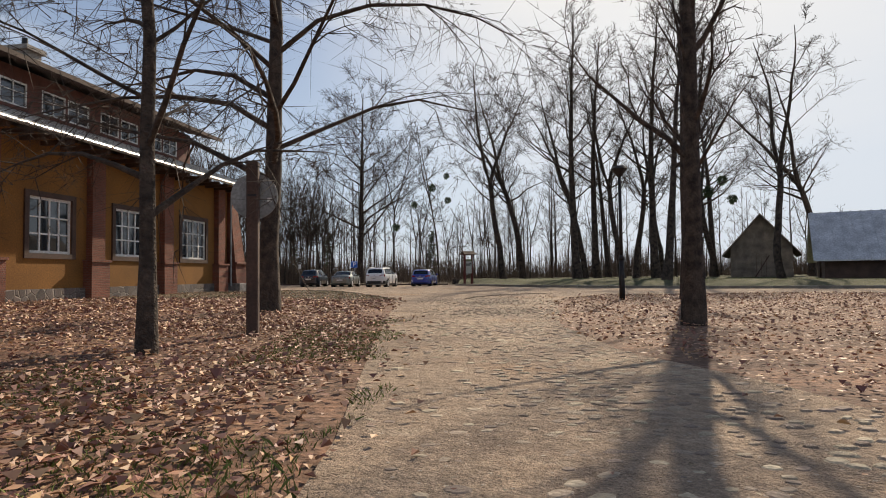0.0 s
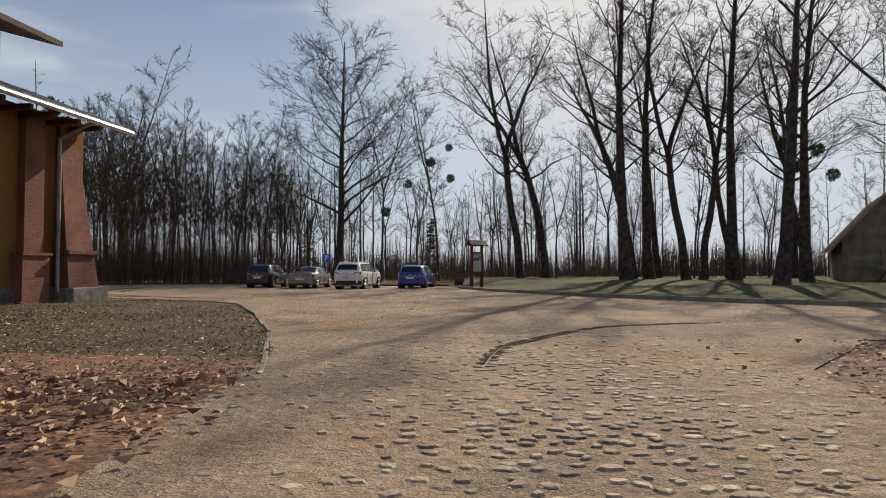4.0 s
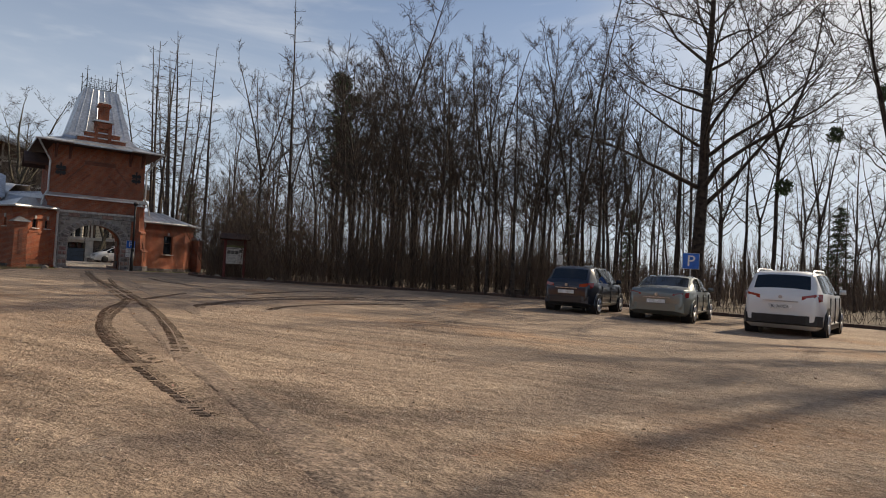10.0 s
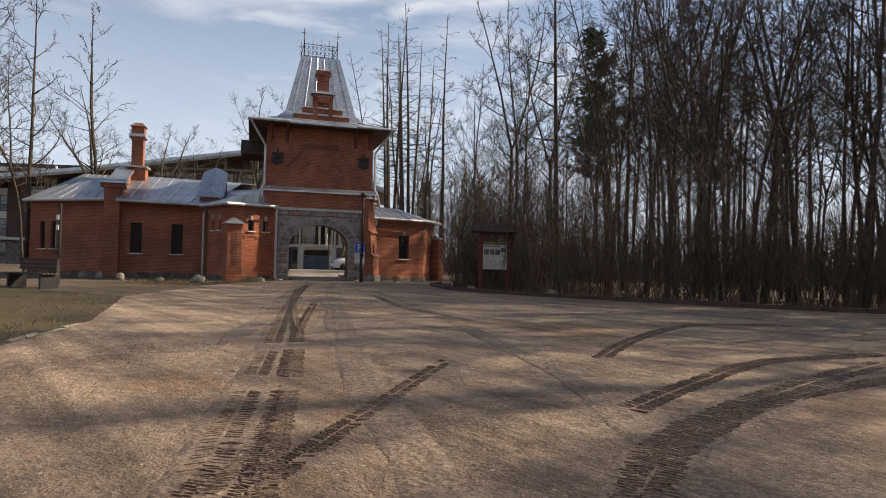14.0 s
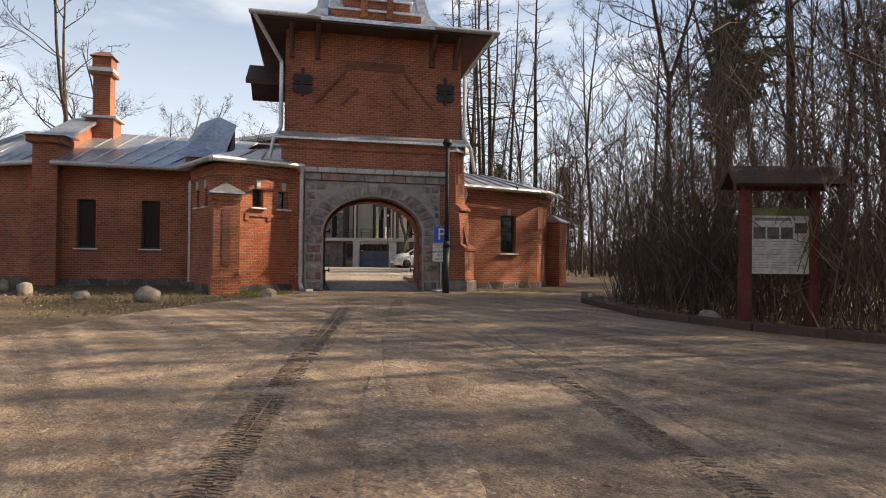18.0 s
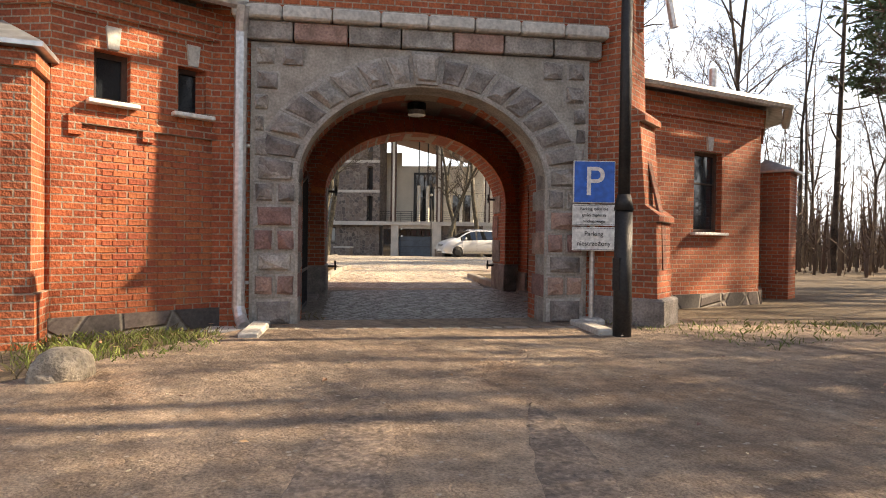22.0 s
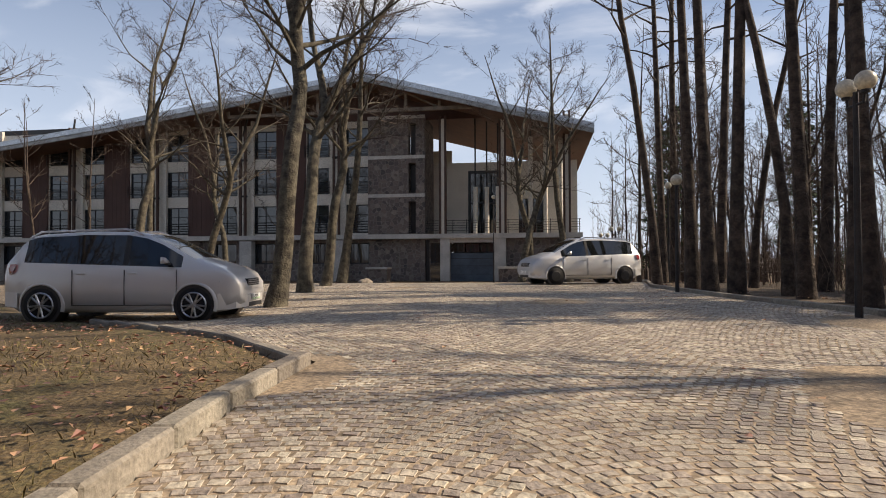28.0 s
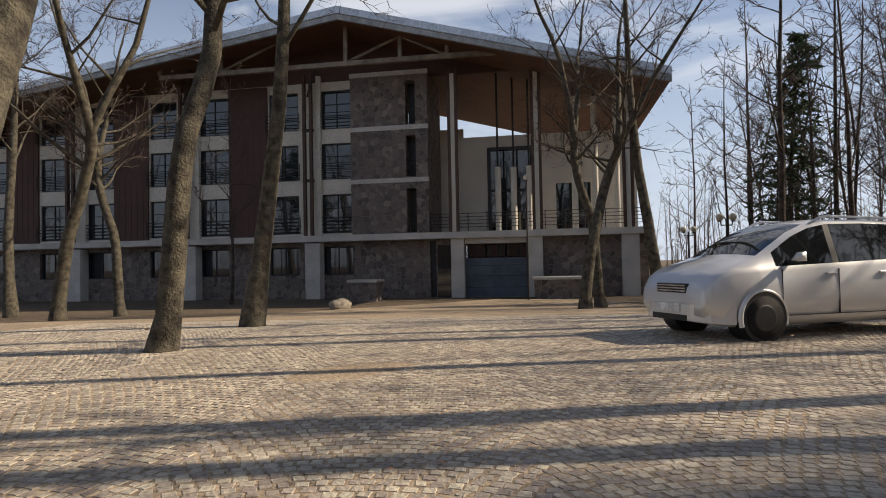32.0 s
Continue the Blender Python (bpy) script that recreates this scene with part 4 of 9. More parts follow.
# arch stones
NV = 17
for i in range(NV):
    a0, a1 = ARC * i / NV, ARC * (i + 1) / NV
    key = i == NV // 2
    out = (1.36, 1.04) if not key else (1.46, 1.16)
    pa, pb = arch_xz(HALF + 0.01, RISE + 0.01, SPRING, a0), arch_xz(HALF + 0.01, RISE + 0.01, SPRING, a1)
    qa, qb = arch_xz(HALF * out[0], RISE * out[1] + 0.24, SPRING, a0), arch_xz(HALF * out[0], RISE * out[1] + 0.24, SPRING, a1)
    block([pa, pb, (min(max(qb[0], -1.4), 1.4), min(qb[1], 2.29)), (min(max(qa[0], -1.4), 1.4), min(qa[1], 2.29))], -0.03 if key else 0.0, 0.3, GRANITE)
for sx in (-1, 1):
    for x0, x1, z0, z1 in ((1.27, 1.4, 1.36, 1.55), (1.18, 1.4, 1.9, 2.08), (0.98, 1.2, 2.1, 2.28), (1.21, 1.4, 2.1, 2.28), (1.3, 1.4, 1.56, 1.72), (1.27, 1.4, 1.73, 1.89)):
        xa, xb = sorted((sx * x0, sx * x1))
        block([(xa, z0), (xb, z0), (xb, z1), (xa, z1)], 0.004, 0.3, GRANITE)
for i in range(7):
    x = -1.52 + i * 3.04 / 7
    part("band_stone", boxes((x + 0.006, x + 3.04 / 7 - 0.006, -0.05, 0.3, 2.31, 2.46), bevel=0.01), GRANITE_RED if i % 3 == 1 else GRANITE, gate)
for i in range(8):
    x = -1.56 + i * 3.12 / 8
    part("cornice_stone", boxes((x + 0.004, x + 3.12 / 8 - 0.004, -0.11, 0.3, 2.465, 2.57), bevel=0.015), CONCRETE, gate)

# tower above the arch
for q in ((-1.85, 1.85, 0.03, 0.35, 2.575, 5.7), (-1.85, -1.5, 0.35, 4.0, 0.0, 5.7), (2.06, 2.2, 1.0, 3.9, 0.0, 2.5), (1.5, 1.85, 0.35, 4.0, 2.6, 5.7), (-1.5, 1.5, 3.65, 4.0, 2.6, 5.7), (-1.85, -1.43, 0.03, 0.26, 0, 2.575), (1.43, 1.85, 0.03, 0.26, 0, 2.575)):
    part("tower_wall", boxes(q), BRICK, gate)
part("string_course", boxes((-1.95, 1.95, -0.06, 0.03, 2.95, 3.12), (-1.9, 1.9, -0.03, 0.03, 2.58, 2.95)), BRICK, gate)
bm = prism(bmesh.new(), [(-0.16, 3.12), (-0.16, 3.16), (0.03, 3.3), (0.03, 3.12)], "x", -2.0, 2.0)
part("zinc_ledge", bm, ZINC_PAINT, gate, "pale zinc ledge above the arch")
corner = pose(1.76, 0.06, 0, 0, 0, 45)          # the buttress stands across the tower's corner
bm = bmesh.new()
prism(bm, [(0.35, -0.1), (-0.40, -0.1), (-0.37, 0.9), (-0.28, 1.0), (-0.22, 1.75), (-0.14, 1.85), (-0.1, 3.0), (0.35, 3.0)], "x", -0.19, 0.19)
b = part("buttress", bm, BRICK, gate, "sloping brick buttress with sunk panel")
b.matrix_basis = corner
part("buttress_foot", boxes((-0.22, 0.22, -0.45, 0.2, -0.1, 0.26), bevel=0.02), GRANITE, b)
# darker brick strip laid on the face as shade of a sunk panel
part("buttress_panel", prism(bmesh.new(), [(-0.376, 0.5), (-0.392, 0.5), (-0.374, 0.9), (-0.2, 1.62), (-0.21, 1.62), (-0.33, 0.98)], "x", -0.05, 0.05), BRICK_DARK, b)
for z0, y0 in ((0.95, -0.33), (1.8, -0.2)):
    part("buttress_ledge", prism(bmesh.new(), [(y0 - 0.07, z0 - 0.05), (y0 - 0.07, z0), (y0 + 0.06, z0 + 0.1), (y0 + 0.06, z0 - 0.05)], "x", -0.21, 0.21), BRICK, b)
cap = hull(bmesh.new(), [(x, y, z) for x in (-0.26, 0.26) for y in (-0.2, 0.25) for z in (3.0, 3.04)] + [(0, 0.2, 3.3), (0, 0.0, 3.24)])
part("buttress_cap", cap, ZINC, b, "little zinc cap")
# raised brick lines and panel on the tower
for x0, z0, x1, z1 in ((-1.25, 3.95, -0.62, 4.75), (1.25, 3.95, 0.62, 4.75), (-0.72, 3.95, -0.36, 4.35), (0.72, 3.95, 0.36, 4.35)):
    d = Vector((x1 - x0, 0, z1 - z0))
    m = Matrix.Translation(((x0 + x1) / 2, 0.02, (z0 + z1) / 2)) @ Matrix.Rotation(-math.atan2(d.z, d.x), 4, "Y")
    part("raised_line", box(bmesh.new(), -d.length / 2, d.length / 2, -0.03, 0.03, -0.025, 0.025, m=m), BRICK_DARK, gate, "slanting raised brick line")
part("brick_panel", boxes((-0.62, 0.62, 0.012, 0.03, 4.78, 4.98)), BRICK_DARK, gate)
for sx in (-1, 1):
    bm = boxes((sx * 1.5 - 0.03, sx * 1.5 + 0.03, -0.02, 0.03, 4.1, 4.72))
    for zz in (4.25, 4.5):
        for d in (-1, 1):
            bmesh.ops.create_cone(bm, cap_ends=True, segments=12, radius1=0.09, radius2=0.09, depth=0.03, matrix=Matrix.Translation((sx * 1.5 + d * 0.11, 0.0, zz)) @ Matrix.Rotation(math.pi / 2, 4, "X"))
    box(bm, sx * 1.5 - 0.2, sx * 1.5 + 0.2, -0.02, 0.03, 4.36, 4.4)
    part("wall_anchor", bm, IRON, gate, "black iron wall anchor with scrolls")
# stepped gable with chimney
for x, z0, z1 in ((1.15, 5.7, 5.86), (0.95, 5.86, 6.08), (0.7, 6.08, 6.32), (0.34, 6.32, 6.85)):
    g = part("gable_step", boxes((-x, x, 0.0, 0.3, z0, z1)), BRICK, gate)
    part("step_cap", boxes((-x - 0.06, x + 0.06, -0.06, 0.36, z1, z1 + 0.05), bevel=0.01), ZINC_PAINT, g)
part("gable_panel", boxes((-0.34, -0.2, -0.08, 0.0, 5.95, 6.75), (0.2, 0.34, -0.08, 0.0, 5.95, 6.75), (-0.34, 0.34, -0.08, 0.0, 6.55, 6.8)), BRICK, gate)
ch = part("chimney", boxes((-0.2, 0.2, 0.02, 0.38, 6.9, 7.55), (-0.27, 0.27, -0.04, 0.45, 7.55, 7.62), (-0.24, 0.24, -0.02, 0.42, 7.62, 7.7)), BRICK, gate, "square brick chimney")
part("chimney_cap", hull(bmesh.new(), [(-0.24, -0.02, 7.7), (0.24, -0.02, 7.7), (-0.24, 0.42, 7.7), (0.24, 0.42, 7.7), (0, 0.2, 7.82)]), STEEL_GREY, ch)
part("chimney_base_cap", boxes((-0.42, 0.42, -0.1, 0.45, 6.85, 6.93)), ZINC_PAINT, ch)
# tower roof: flared eaves, steep hip, cresting
bm = bmesh.new()
levels = [(2.5, 5.62, 0.62), (2.5, 5.68, 0.62), (1.55, 6.0, -0.28), (1.25, 6.3, -0.5), (0.72, 8.5, -1.15), (0.7, 8.55, -1.15)]
rings = []
for hx, zz, oy in levels:
    rings.append([bm.verts.new(p) for p in ((-hx, -oy, zz), (hx, -oy, zz), (hx, 4.0 + oy, zz), (-hx, 4.0 + oy, zz))])
for a, b in zip(rings, rings[1:]):
    for i in range(4):
        bm.faces.new((a[i], a[(i + 1) % 4], b[(i + 1) % 4], b[i]))
bm.faces.new(rings[-1])
bm.faces.new(rings[0][::-1])
bmesh.ops.recalc_face_normals(bm, faces=bm.faces)
bmesh.ops.translate(bm, verts=bm.verts, vec=(0, 0.05, 0))
roof = part("tower_roof", bm, ZINC, gate, "steep grey zinc roof with standing seams")
bm = bmesh.new()
for x in (-1.0, -0.6, -0.2, 0.2, 0.6, 1.0):
    rod(bm, (x, 0.56, 6.32), (x * 0.57, 1.21, 8.52), 0.018, n=4)
    rod(bm, (x * 2.3, -0.55, 5.69), (x * 1.3, 0.34, 6.02), 0.018, n=4)
for yy in (0.8, 1.4, 2.0, 2.6, 3.2):
    for sx in (-1, 1):
        rod(bm, (sx * 1.24, yy, 6.32), (sx * 0.7, 2 + (yy - 2) * 0.6, 8.52), 0.018, n=4)
part("standing_seam", bm, ZINC, roof)
part("eaves_board", boxes((-2.48, 2.48, -0.54, 4.62, 5.58, 5.63)), TIMBER_DARK, roof)
for x in (-1.72, -1.2, 1.2, 1.72):
    bm = bmesh.new()
    rod(bm, (x, 0.0, 5.05), (x, -0.48, 5.56), 0.045, n=4)
    box(bm, x - 0.05, x + 0.05, -0.06, 0.03, 4.95, 5.6)
    part("eaves_bracket", bm, TIMBER_RED, gate, "brown timber bracket")
for sx in (-1, 1):
    bm = bmesh.new()
    path_rod(bm, [(sx * 2.42, -0.6, 5.62), (sx * 2.1, -0.25, 5.1), (sx * 1.92, -0.06, 4.8), (sx * 1.92, -0.06, 3.35), (sx * 2.05, -0.1, 3.1), (sx * 2.15, -0.1, 2.6)], 0.04)
    part("downpipe", bm, ZINC_PAINT, gate)
    bm = rod(bmesh.new(), (sx * 2.52, -0.6, 5.66), (sx * 1.15, -0.6, 5.66), 0.05)
    part("gutter", bm, ZINC_PAINT, gate)
bm = bmesh.new()
for yy in (1.25, 2.85):
    rod(bm, (-0.6, yy, 8.58), (0.6, yy, 8.58), 0.012, n=5)
    rod(bm, (-0.6, yy, 9.02), (0.6, yy, 9.02), 0.012, n=5)
    for i in range(9):
        x = -0.6 + i * 0.15
        rod(bm, (x, yy, 8.55), (x, yy, 9.10 if i % 2 else 9.22), 0.009, n=4)
    for i in range(8):
        x = -0.525 + i * 0.15
        for zz in (8.72, 8.90):
            for q in range(8):
                a0, a1 = q * math.pi / 4, (q + 1) * math.pi / 4
                rod(bm, (x + 0.06 * math.cos(a0), yy, zz + 0.06 * math.sin(a0)), (x + 0.06 * math.cos(a1), yy, zz + 0.06 * math.sin(a1)), 0.008, n=3)
for x in (-0.62, 0.62):
    for yy in (1.25, 2.85):
        rod(bm, (x, yy, 8.50), (x, yy, 9.60), 0.014, n=5)
        rod(bm, (x - 0.1, yy, 9.42), (x + 0.1, yy, 9.42), 0.01, n=4)
        rod(bm, (x, yy - 0.1, 9.42), (x, yy + 0.1, 9.42), 0.01, n=4)
    rod(bm, (x, 1.25, 9.02), (x, 2.85, 9.02), 0.012, n=4)
part("roof_cresting", bm, IRON, gate, "black wrought iron cresting with finials")
# side dormer roof seen beyond the left eaves
bm = prism(bmesh.new(), [(1.2, 4.75), (2.0, 5.35), (2.8, 4.75), (2.8, 4.65), (2.0, 5.25), (1.2, 4.65)], "x", -2.75, -1.8)
part("side_canopy", bm, TIMBER_DARK, gate)

# the storey above the ledge is lower than it is wide
def lower(z):
    return z if z < 3.35 else 3.35 + (z - 3.35) * 0.915 if z < 5.7 else z - 0.2


for ob in [o for c in gate.children for o in (c, *c.children)]:
    if ob.data and not ob.data.get("lowered"):
        ob.data["lowered"] = True
        for v in ob.data.vertices:
            v.co.z = lower(v.co.z)

# passage behind the stone arch: the back arch stands askew to the front
BACK = Matrix(((1, 0, 0, 0.3), (0.33, 1, 0, 3.0), (0, 0, 1, 0), (0, 0, 0, 1)))
for wx, ya, yb, y0, y1, nm in ((-1.16, 0.5, 3.3, 2.1, 2.62, "left"), (2.06, 0.5, 3.62, 2.07, 3.0, "right")):
    o = part("passage_wall", wall_with_holes(ya, yb, 0, 2.3, 0, 0.3, [(y0, y1, -1, 1.42)]), BRICK, gate)
    o.matrix_basis = pose(wx, 0, 0, 0, 0, 90)
    sx = -1 if nm == "left" else 1
    dx = -1.48 if sx < 0 else 2.02
    d = part("passage_door", boxes((dx - 0.03, dx + 0.03, y0 - 0.1, y1 + 0.1, 0.06, 1.5)), TIMBER_DARK, gate, "dark plank door deep in the wall")
    bm = bmesh.new()
    for q in range(9):
        box(bm, dx - 0.036 if sx > 0 else dx + 0.03, dx - 0.03 if sx > 0 else dx + 0.036, y0, y1, 0.75 + q * 0.07, 0.79 + q * 0.07)
    part("louvre", bm, TIMBER_DARK, d)
    part("door_step", boxes((-1.46, -1.0, y0 - 0.12, y1 + 0.02, -0.05, 0.06) if sx < 0 else (1.62, 2.07, y0 - 0.1, y1 + 0.05, -0.05, 0.06), bevel=0.01), GRANITE, d)
    part("door_handle", rod(bmesh.new(), (dx - sx * 0.06, y1 - 0.08, 0.75), (dx - sx * 0.06, y1 - 0.08, 0.9), 0.012), IRON, d)
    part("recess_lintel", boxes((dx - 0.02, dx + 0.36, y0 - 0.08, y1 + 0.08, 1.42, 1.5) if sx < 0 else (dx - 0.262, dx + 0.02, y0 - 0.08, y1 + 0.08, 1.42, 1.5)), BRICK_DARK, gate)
    for ya2, yb2 in ((ya, y0), (y1, yb)):
        if yb2 - ya2 > 0.1:
            part("plinth_stone", boxes((-1.165, -1.13, ya2, yb2, 0, 0.27) if sx < 0 else (1.73, 1.765, ya2, yb2, 0, 0.3), bevel=0.008), GRANITE, gate)
# vault, lintels and attic floor use a darker brick than the walls
vp = [arch_xz(1.5, 0.5, 1.9, k) for k in range(ARC + 1)]
bm = prism(bmesh.new(), [(x + 0.3, z) for x, z in vp] + [(x + 0.3, z + 0.2) for x, z in vp[::-1]], "y", 0.5, 3.7)
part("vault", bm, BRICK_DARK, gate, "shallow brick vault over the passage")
part("vault_fill", arch_wall(bmesh.new(), -1.5, 1.82, 2.6, 0.36, 0.5, HALF + 0.05, RISE + 0.05, SPRING), BRICK, gate)
o = part("back_arch", arch_wall(bmesh.new(), -1.62, 1.62, 2.6, 0.0, 0.75, 1.25, 0.88, 1.28), BRICK, gate)
o.data.transform(BACK)
# soldier bricks round the inner edge of the back arch
for k in range(34):
    (xa, za), (xb, zb) = arch_xz(1.246, 0.876, 1.28, k, 34), arch_xz(1.246, 0.876, 1.28, k + 1, 34)
    (xc, zc), (xd, zd) = arch_xz(1.41, 1.04, 1.28, k, 34), arch_xz(1.41, 1.04, 1.28, k + 1, 34)
    g_ = 0.06
    q = [(xa + (xb - xa) * g_, za + (zb - za) * g_), (xb - (xb - xa) * g_, zb - (zb - za) * g_), (xd - (xd - xc) * g_, zd - (zd - zc) * g_), (xc + (xd - xc) * g_, zc + (zd - zc) * g_)]
    part("arch_brick", prism(bmesh.new(), q, "y", -0.012, 0.1), BRICK_PIECE, o).data.transform(BACK)
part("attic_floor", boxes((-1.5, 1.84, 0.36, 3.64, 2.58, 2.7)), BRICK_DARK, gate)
for sx in (-1, 1):
    for i, (z0, z1) in enumerate(((0.42, 0.75), (0.78, 1.12), (1.15, 1.42))):
        xa, xb = sorted((sx * 1.235, sx * 1.42))
        q = part("jamb_stone", boxes((xa, xb, 0.42 if i % 2 else 0.3, 0.76, z0, z1), bevel=0.01), GRANITE_RED if i == 1 else GRANITE, gate)
        q.data.transform(BACK)
    xa, xb = sorted((sx * 1.225, sx * 1.5))
    q = part("plinth_stone", boxes((xa, xb, -0.03, 0.77, 0, 0.4), bevel=0.012), GRANITE, gate)
    q.data.transform(BACK)
    for zz in (0.35, 1.35):
        bm = boxes((sx * 1.17 - 0.06, sx * 1.17 + 0.06, 0.6, 0.66, zz, zz + 0.03))
        rod(bm, (sx * 1.13, 0.63, zz - 0.04), (sx * 1.13, 0.63, zz + 0.09), 0.015, n=6)
        q = part("gate_hinge", bm, IRON, gate)
        q.data.transform(BACK)
# wrought iron gate leaf folded against the wall
leaf = part("gate_leaf", boxes((-1.1, -1.07, 1.0, 1.03, 0.04, 1.2), (-1.1, -1.07, 1.93, 1.96, 0.04, 1.38), (-1.1, -1.07, 1.0, 1.96, 0.04, 0.07), (-1.1, -1.07, 1.0, 1.96, 0.4, 0.43)), IRON, gate, "wrought iron gate leaf folded open")
for k in range(8):
    yy = 1.1 + k * 0.105
    part("bar", rod(bmesh.new(), (-1.085, yy, 0.06), (-1.085, yy, 1.2 + 0.018 * k), 0.008, n=5), IRON, leaf)
for k in range(4):
    part("slanting_bar", path_rod(bmesh.new(), [(-1.078, 1.05 + k * 0.21, 1.12), (-1.078, 1.15 + k * 0.21, 0.78), (-1.078, 1.25 + k * 0.21, 1.12)], 0.006, 4), IRON, leaf)
    part("slanting_bar", path_rod(bmesh.new(), [(-1.078, 1.05 + k * 0.21, 0.46), (-1.078, 1.15 + k * 0.21, 0.76), (-1.078, 1.25 + k * 0.21, 0.46)], 0.006, 4), IRON, leaf)
    ring = bmesh.new()
    for q in range(12):
        a0, a1 = q * math.pi / 6, (q + 1) * math.pi / 6
        rod(ring, (-1.085, 1.15 + k * 0.21 + 0.05 * math.cos(a0), 1.1 + 0.05 * math.sin(a0)), (-1.085, 1.15 + k * 0.21 + 0.05 * math.cos(a1), 1.1 + 0.05 * math.sin(a1)), 0.006, n=4)
    part("scroll", ring, IRON, leaf)
leaf.matrix_basis = pose(0, -0.42, 0)
part("top_rail", rod(bmesh.new(), (-1.085, 1.0, 1.2), (-1.085, 1.95, 1.38), 0.014, n=6), IRON, leaf)
slab = part("drain_slab", boxes((-1.62, -1.3, -0.62, -0.42, 0.0, 0.05), bevel=0.012), CONCRETE, gate, "loose concrete slab below the pipe")
slab.matrix_basis = pose(-0.05, 0.12, 0.0, 3, 0, -8)
lamp = part("passage_lamp", rod(bmesh.new(), (0.15, 2.3, 2.3), (0.15, 2.3, 2.24), 0.09, 0.11, 16), WHITE, gate, "round white ceiling lamp")
part("lamp_guard", rod(bmesh.new(), (0.15, 2.3, 2.38), (0.15, 2.3, 2.3), 0.115, 0.115, 16), IRON, lamp)


# ---- low wings: walls given by two corners in plan ----
def wing_wall(p0, p1, z1, holes, mat=BRICK, thick=0.25, plinth=True, name="wing_wall"):
    d = Vector((p1[0] - p0[0], p1[1] - p0[1]))
    L = d.length
    o = part(name, wall_with_holes(0, L, 0, z1, 0, thick, [h[:4] for h in holes]), mat, gate)
    o.matrix_basis = pose(p0[0], p0[1], 0, 0, 0, math.degrees(math.atan2(d.y, d.x)))
    part("brick_band", boxes((-0.01, L + 0.01, -0.03, 0.0, z1 - 0.22, z1), (-0.01, L + 0.01, -0.05, 0.0, z1 - 0.1, z1)), BRICK, o)
    if plinth:
        part("plinth", boxes((-0.02, L + 0.02, -0.04, 0.02, -0.15, 0.16)), RUBBLE, o, "fieldstone plinth")
    for x0, x1, z0, zt, kind in holes:
        w = sash_window(o, x0, x1, z0, zt, 0.08, 1, (0.62,) if kind == "tall" else (), TIMBER_DARK, 0.035, 0.05)
        part("sill", boxes((x0 - 0.05, x1 + 0.05, -0.07, 0.1, z0 - 0.035, z0 - 0.002), bevel=0.006), WHITE, w, "pale sheet metal sill")
        # the unlit room behind the pane is only a black sheet
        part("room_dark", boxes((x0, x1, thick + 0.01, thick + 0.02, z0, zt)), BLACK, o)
        if kind != "plain":
            part("keystone", prism(bmesh.new(), [((x0 + x1) / 2 - 0.035, zt + 0.01), ((x0 + x1) / 2 + 0.035, zt + 0.01), ((x0 + x1) / 2 + 0.05, zt + 0.17), ((x0 + x1) / 2 - 0.05, zt + 0.17)], "y", -0.03, 0.02), CONCRETE, o, "pale keystone")
    return o


ZL = 2.5
P1, P2, P3, P4 = (-1.54, 0.16), (-2.62, -0.62), (-3.1, -0.5), (-3.75, 0.75)
lit = wing_wall(P2, P1, ZL, [(0.26, 0.5, 1.68, 2.04, "small"), (0.84, 1.06, 1.68, 2.04, "small")])
part("brick_ledge", boxes((0.1, 1.25, -0.025, 0.0, 1.5, 1.56), (0.1, 0.18, -0.025, 0.0, 1.42, 1.5), (0.58, 0.66, -0.025, 0.0, 1.42, 1.5), (1.17, 1.25, -0.025, 0.0, 1.42, 1.5)), BRICK, lit)
wing_wall(P4, P3, ZL, [(0.35, 0.52, 1.7, 2.05, "small"), (0.85, 1.02, 1.7, 2.05, "small")])
wing_wall(P3, P2, ZL, [])
pil = part("corner_pillar", boxes((-0.23, 0.23, -0.23, 0.23, 0, 1.88), (-0.26, 0.26, -0.26, 0.26, 0, 0.35), (-0.26, 0.26, -0.26, 0.26, 1.76, 1.86)), BRICK, gate, "brick corner pillar with sunk panel")
pil.matrix_basis = pose(-2.86, -0.76, 0, 0, 0, 12)
# panel is not cut in: a dark strip carries the recess's shade
part("sunk_panel", boxes((-0.07, 0.07, -0.236, -0.22, 0.55, 1.6)), BRICK_DARK, pil)
part("pillar_cap", hull(bmesh.new(), [(x, y, z) for x in (-0.31, 0.31) for y in (-0.31, 0.31) for z in (1.88, 1.91)] + [(0, 0.2, 2.12), (0, 0.05, 2.12)]), ZINC, pil, "folded zinc cap")
L2, L3 = (-7.0, 2.35), (-3.7, 2.1)
wing_wall(L2, L3, 2.7, [(0.55, 0.95, 0.85, 1.95, "plain"), (1.93, 2.33, 0.85, 1.95, "plain")])
wing_wall((-3.75, 2.1), (-3.75, 0.7), 2.5, [])
wing_wall((-10.0, 3.8), (-7.1, 2.45), 2.7, [(0.4, 0.62, 0.95, 1.95, "plain"), (0.85, 1.07, 0.95, 1.95, "plain")])
wing_wall((-10.0, 6.2), (-10.0, 3.8), 2.7, [])
part("wing_pier", boxes((-7.27, -6.77, 2.05, 2.6, 0, 3.3), (-7.37, -6.67, 1.95, 2.7, 3.15, 3.3)), BRICK, gate, "brick pier rising above the eaves")
part("pier_cap", hull(bmesh.new(), [(-7.47, 1.85, 3.3), (-6.57, 1.85, 3.3), (-7.47, 2.8, 3.34), (-6.57, 2.8, 3.34), (-7.22, 2.9, 3.5), (-6.82, 2.9, 3.5)]), ZINC, gate)
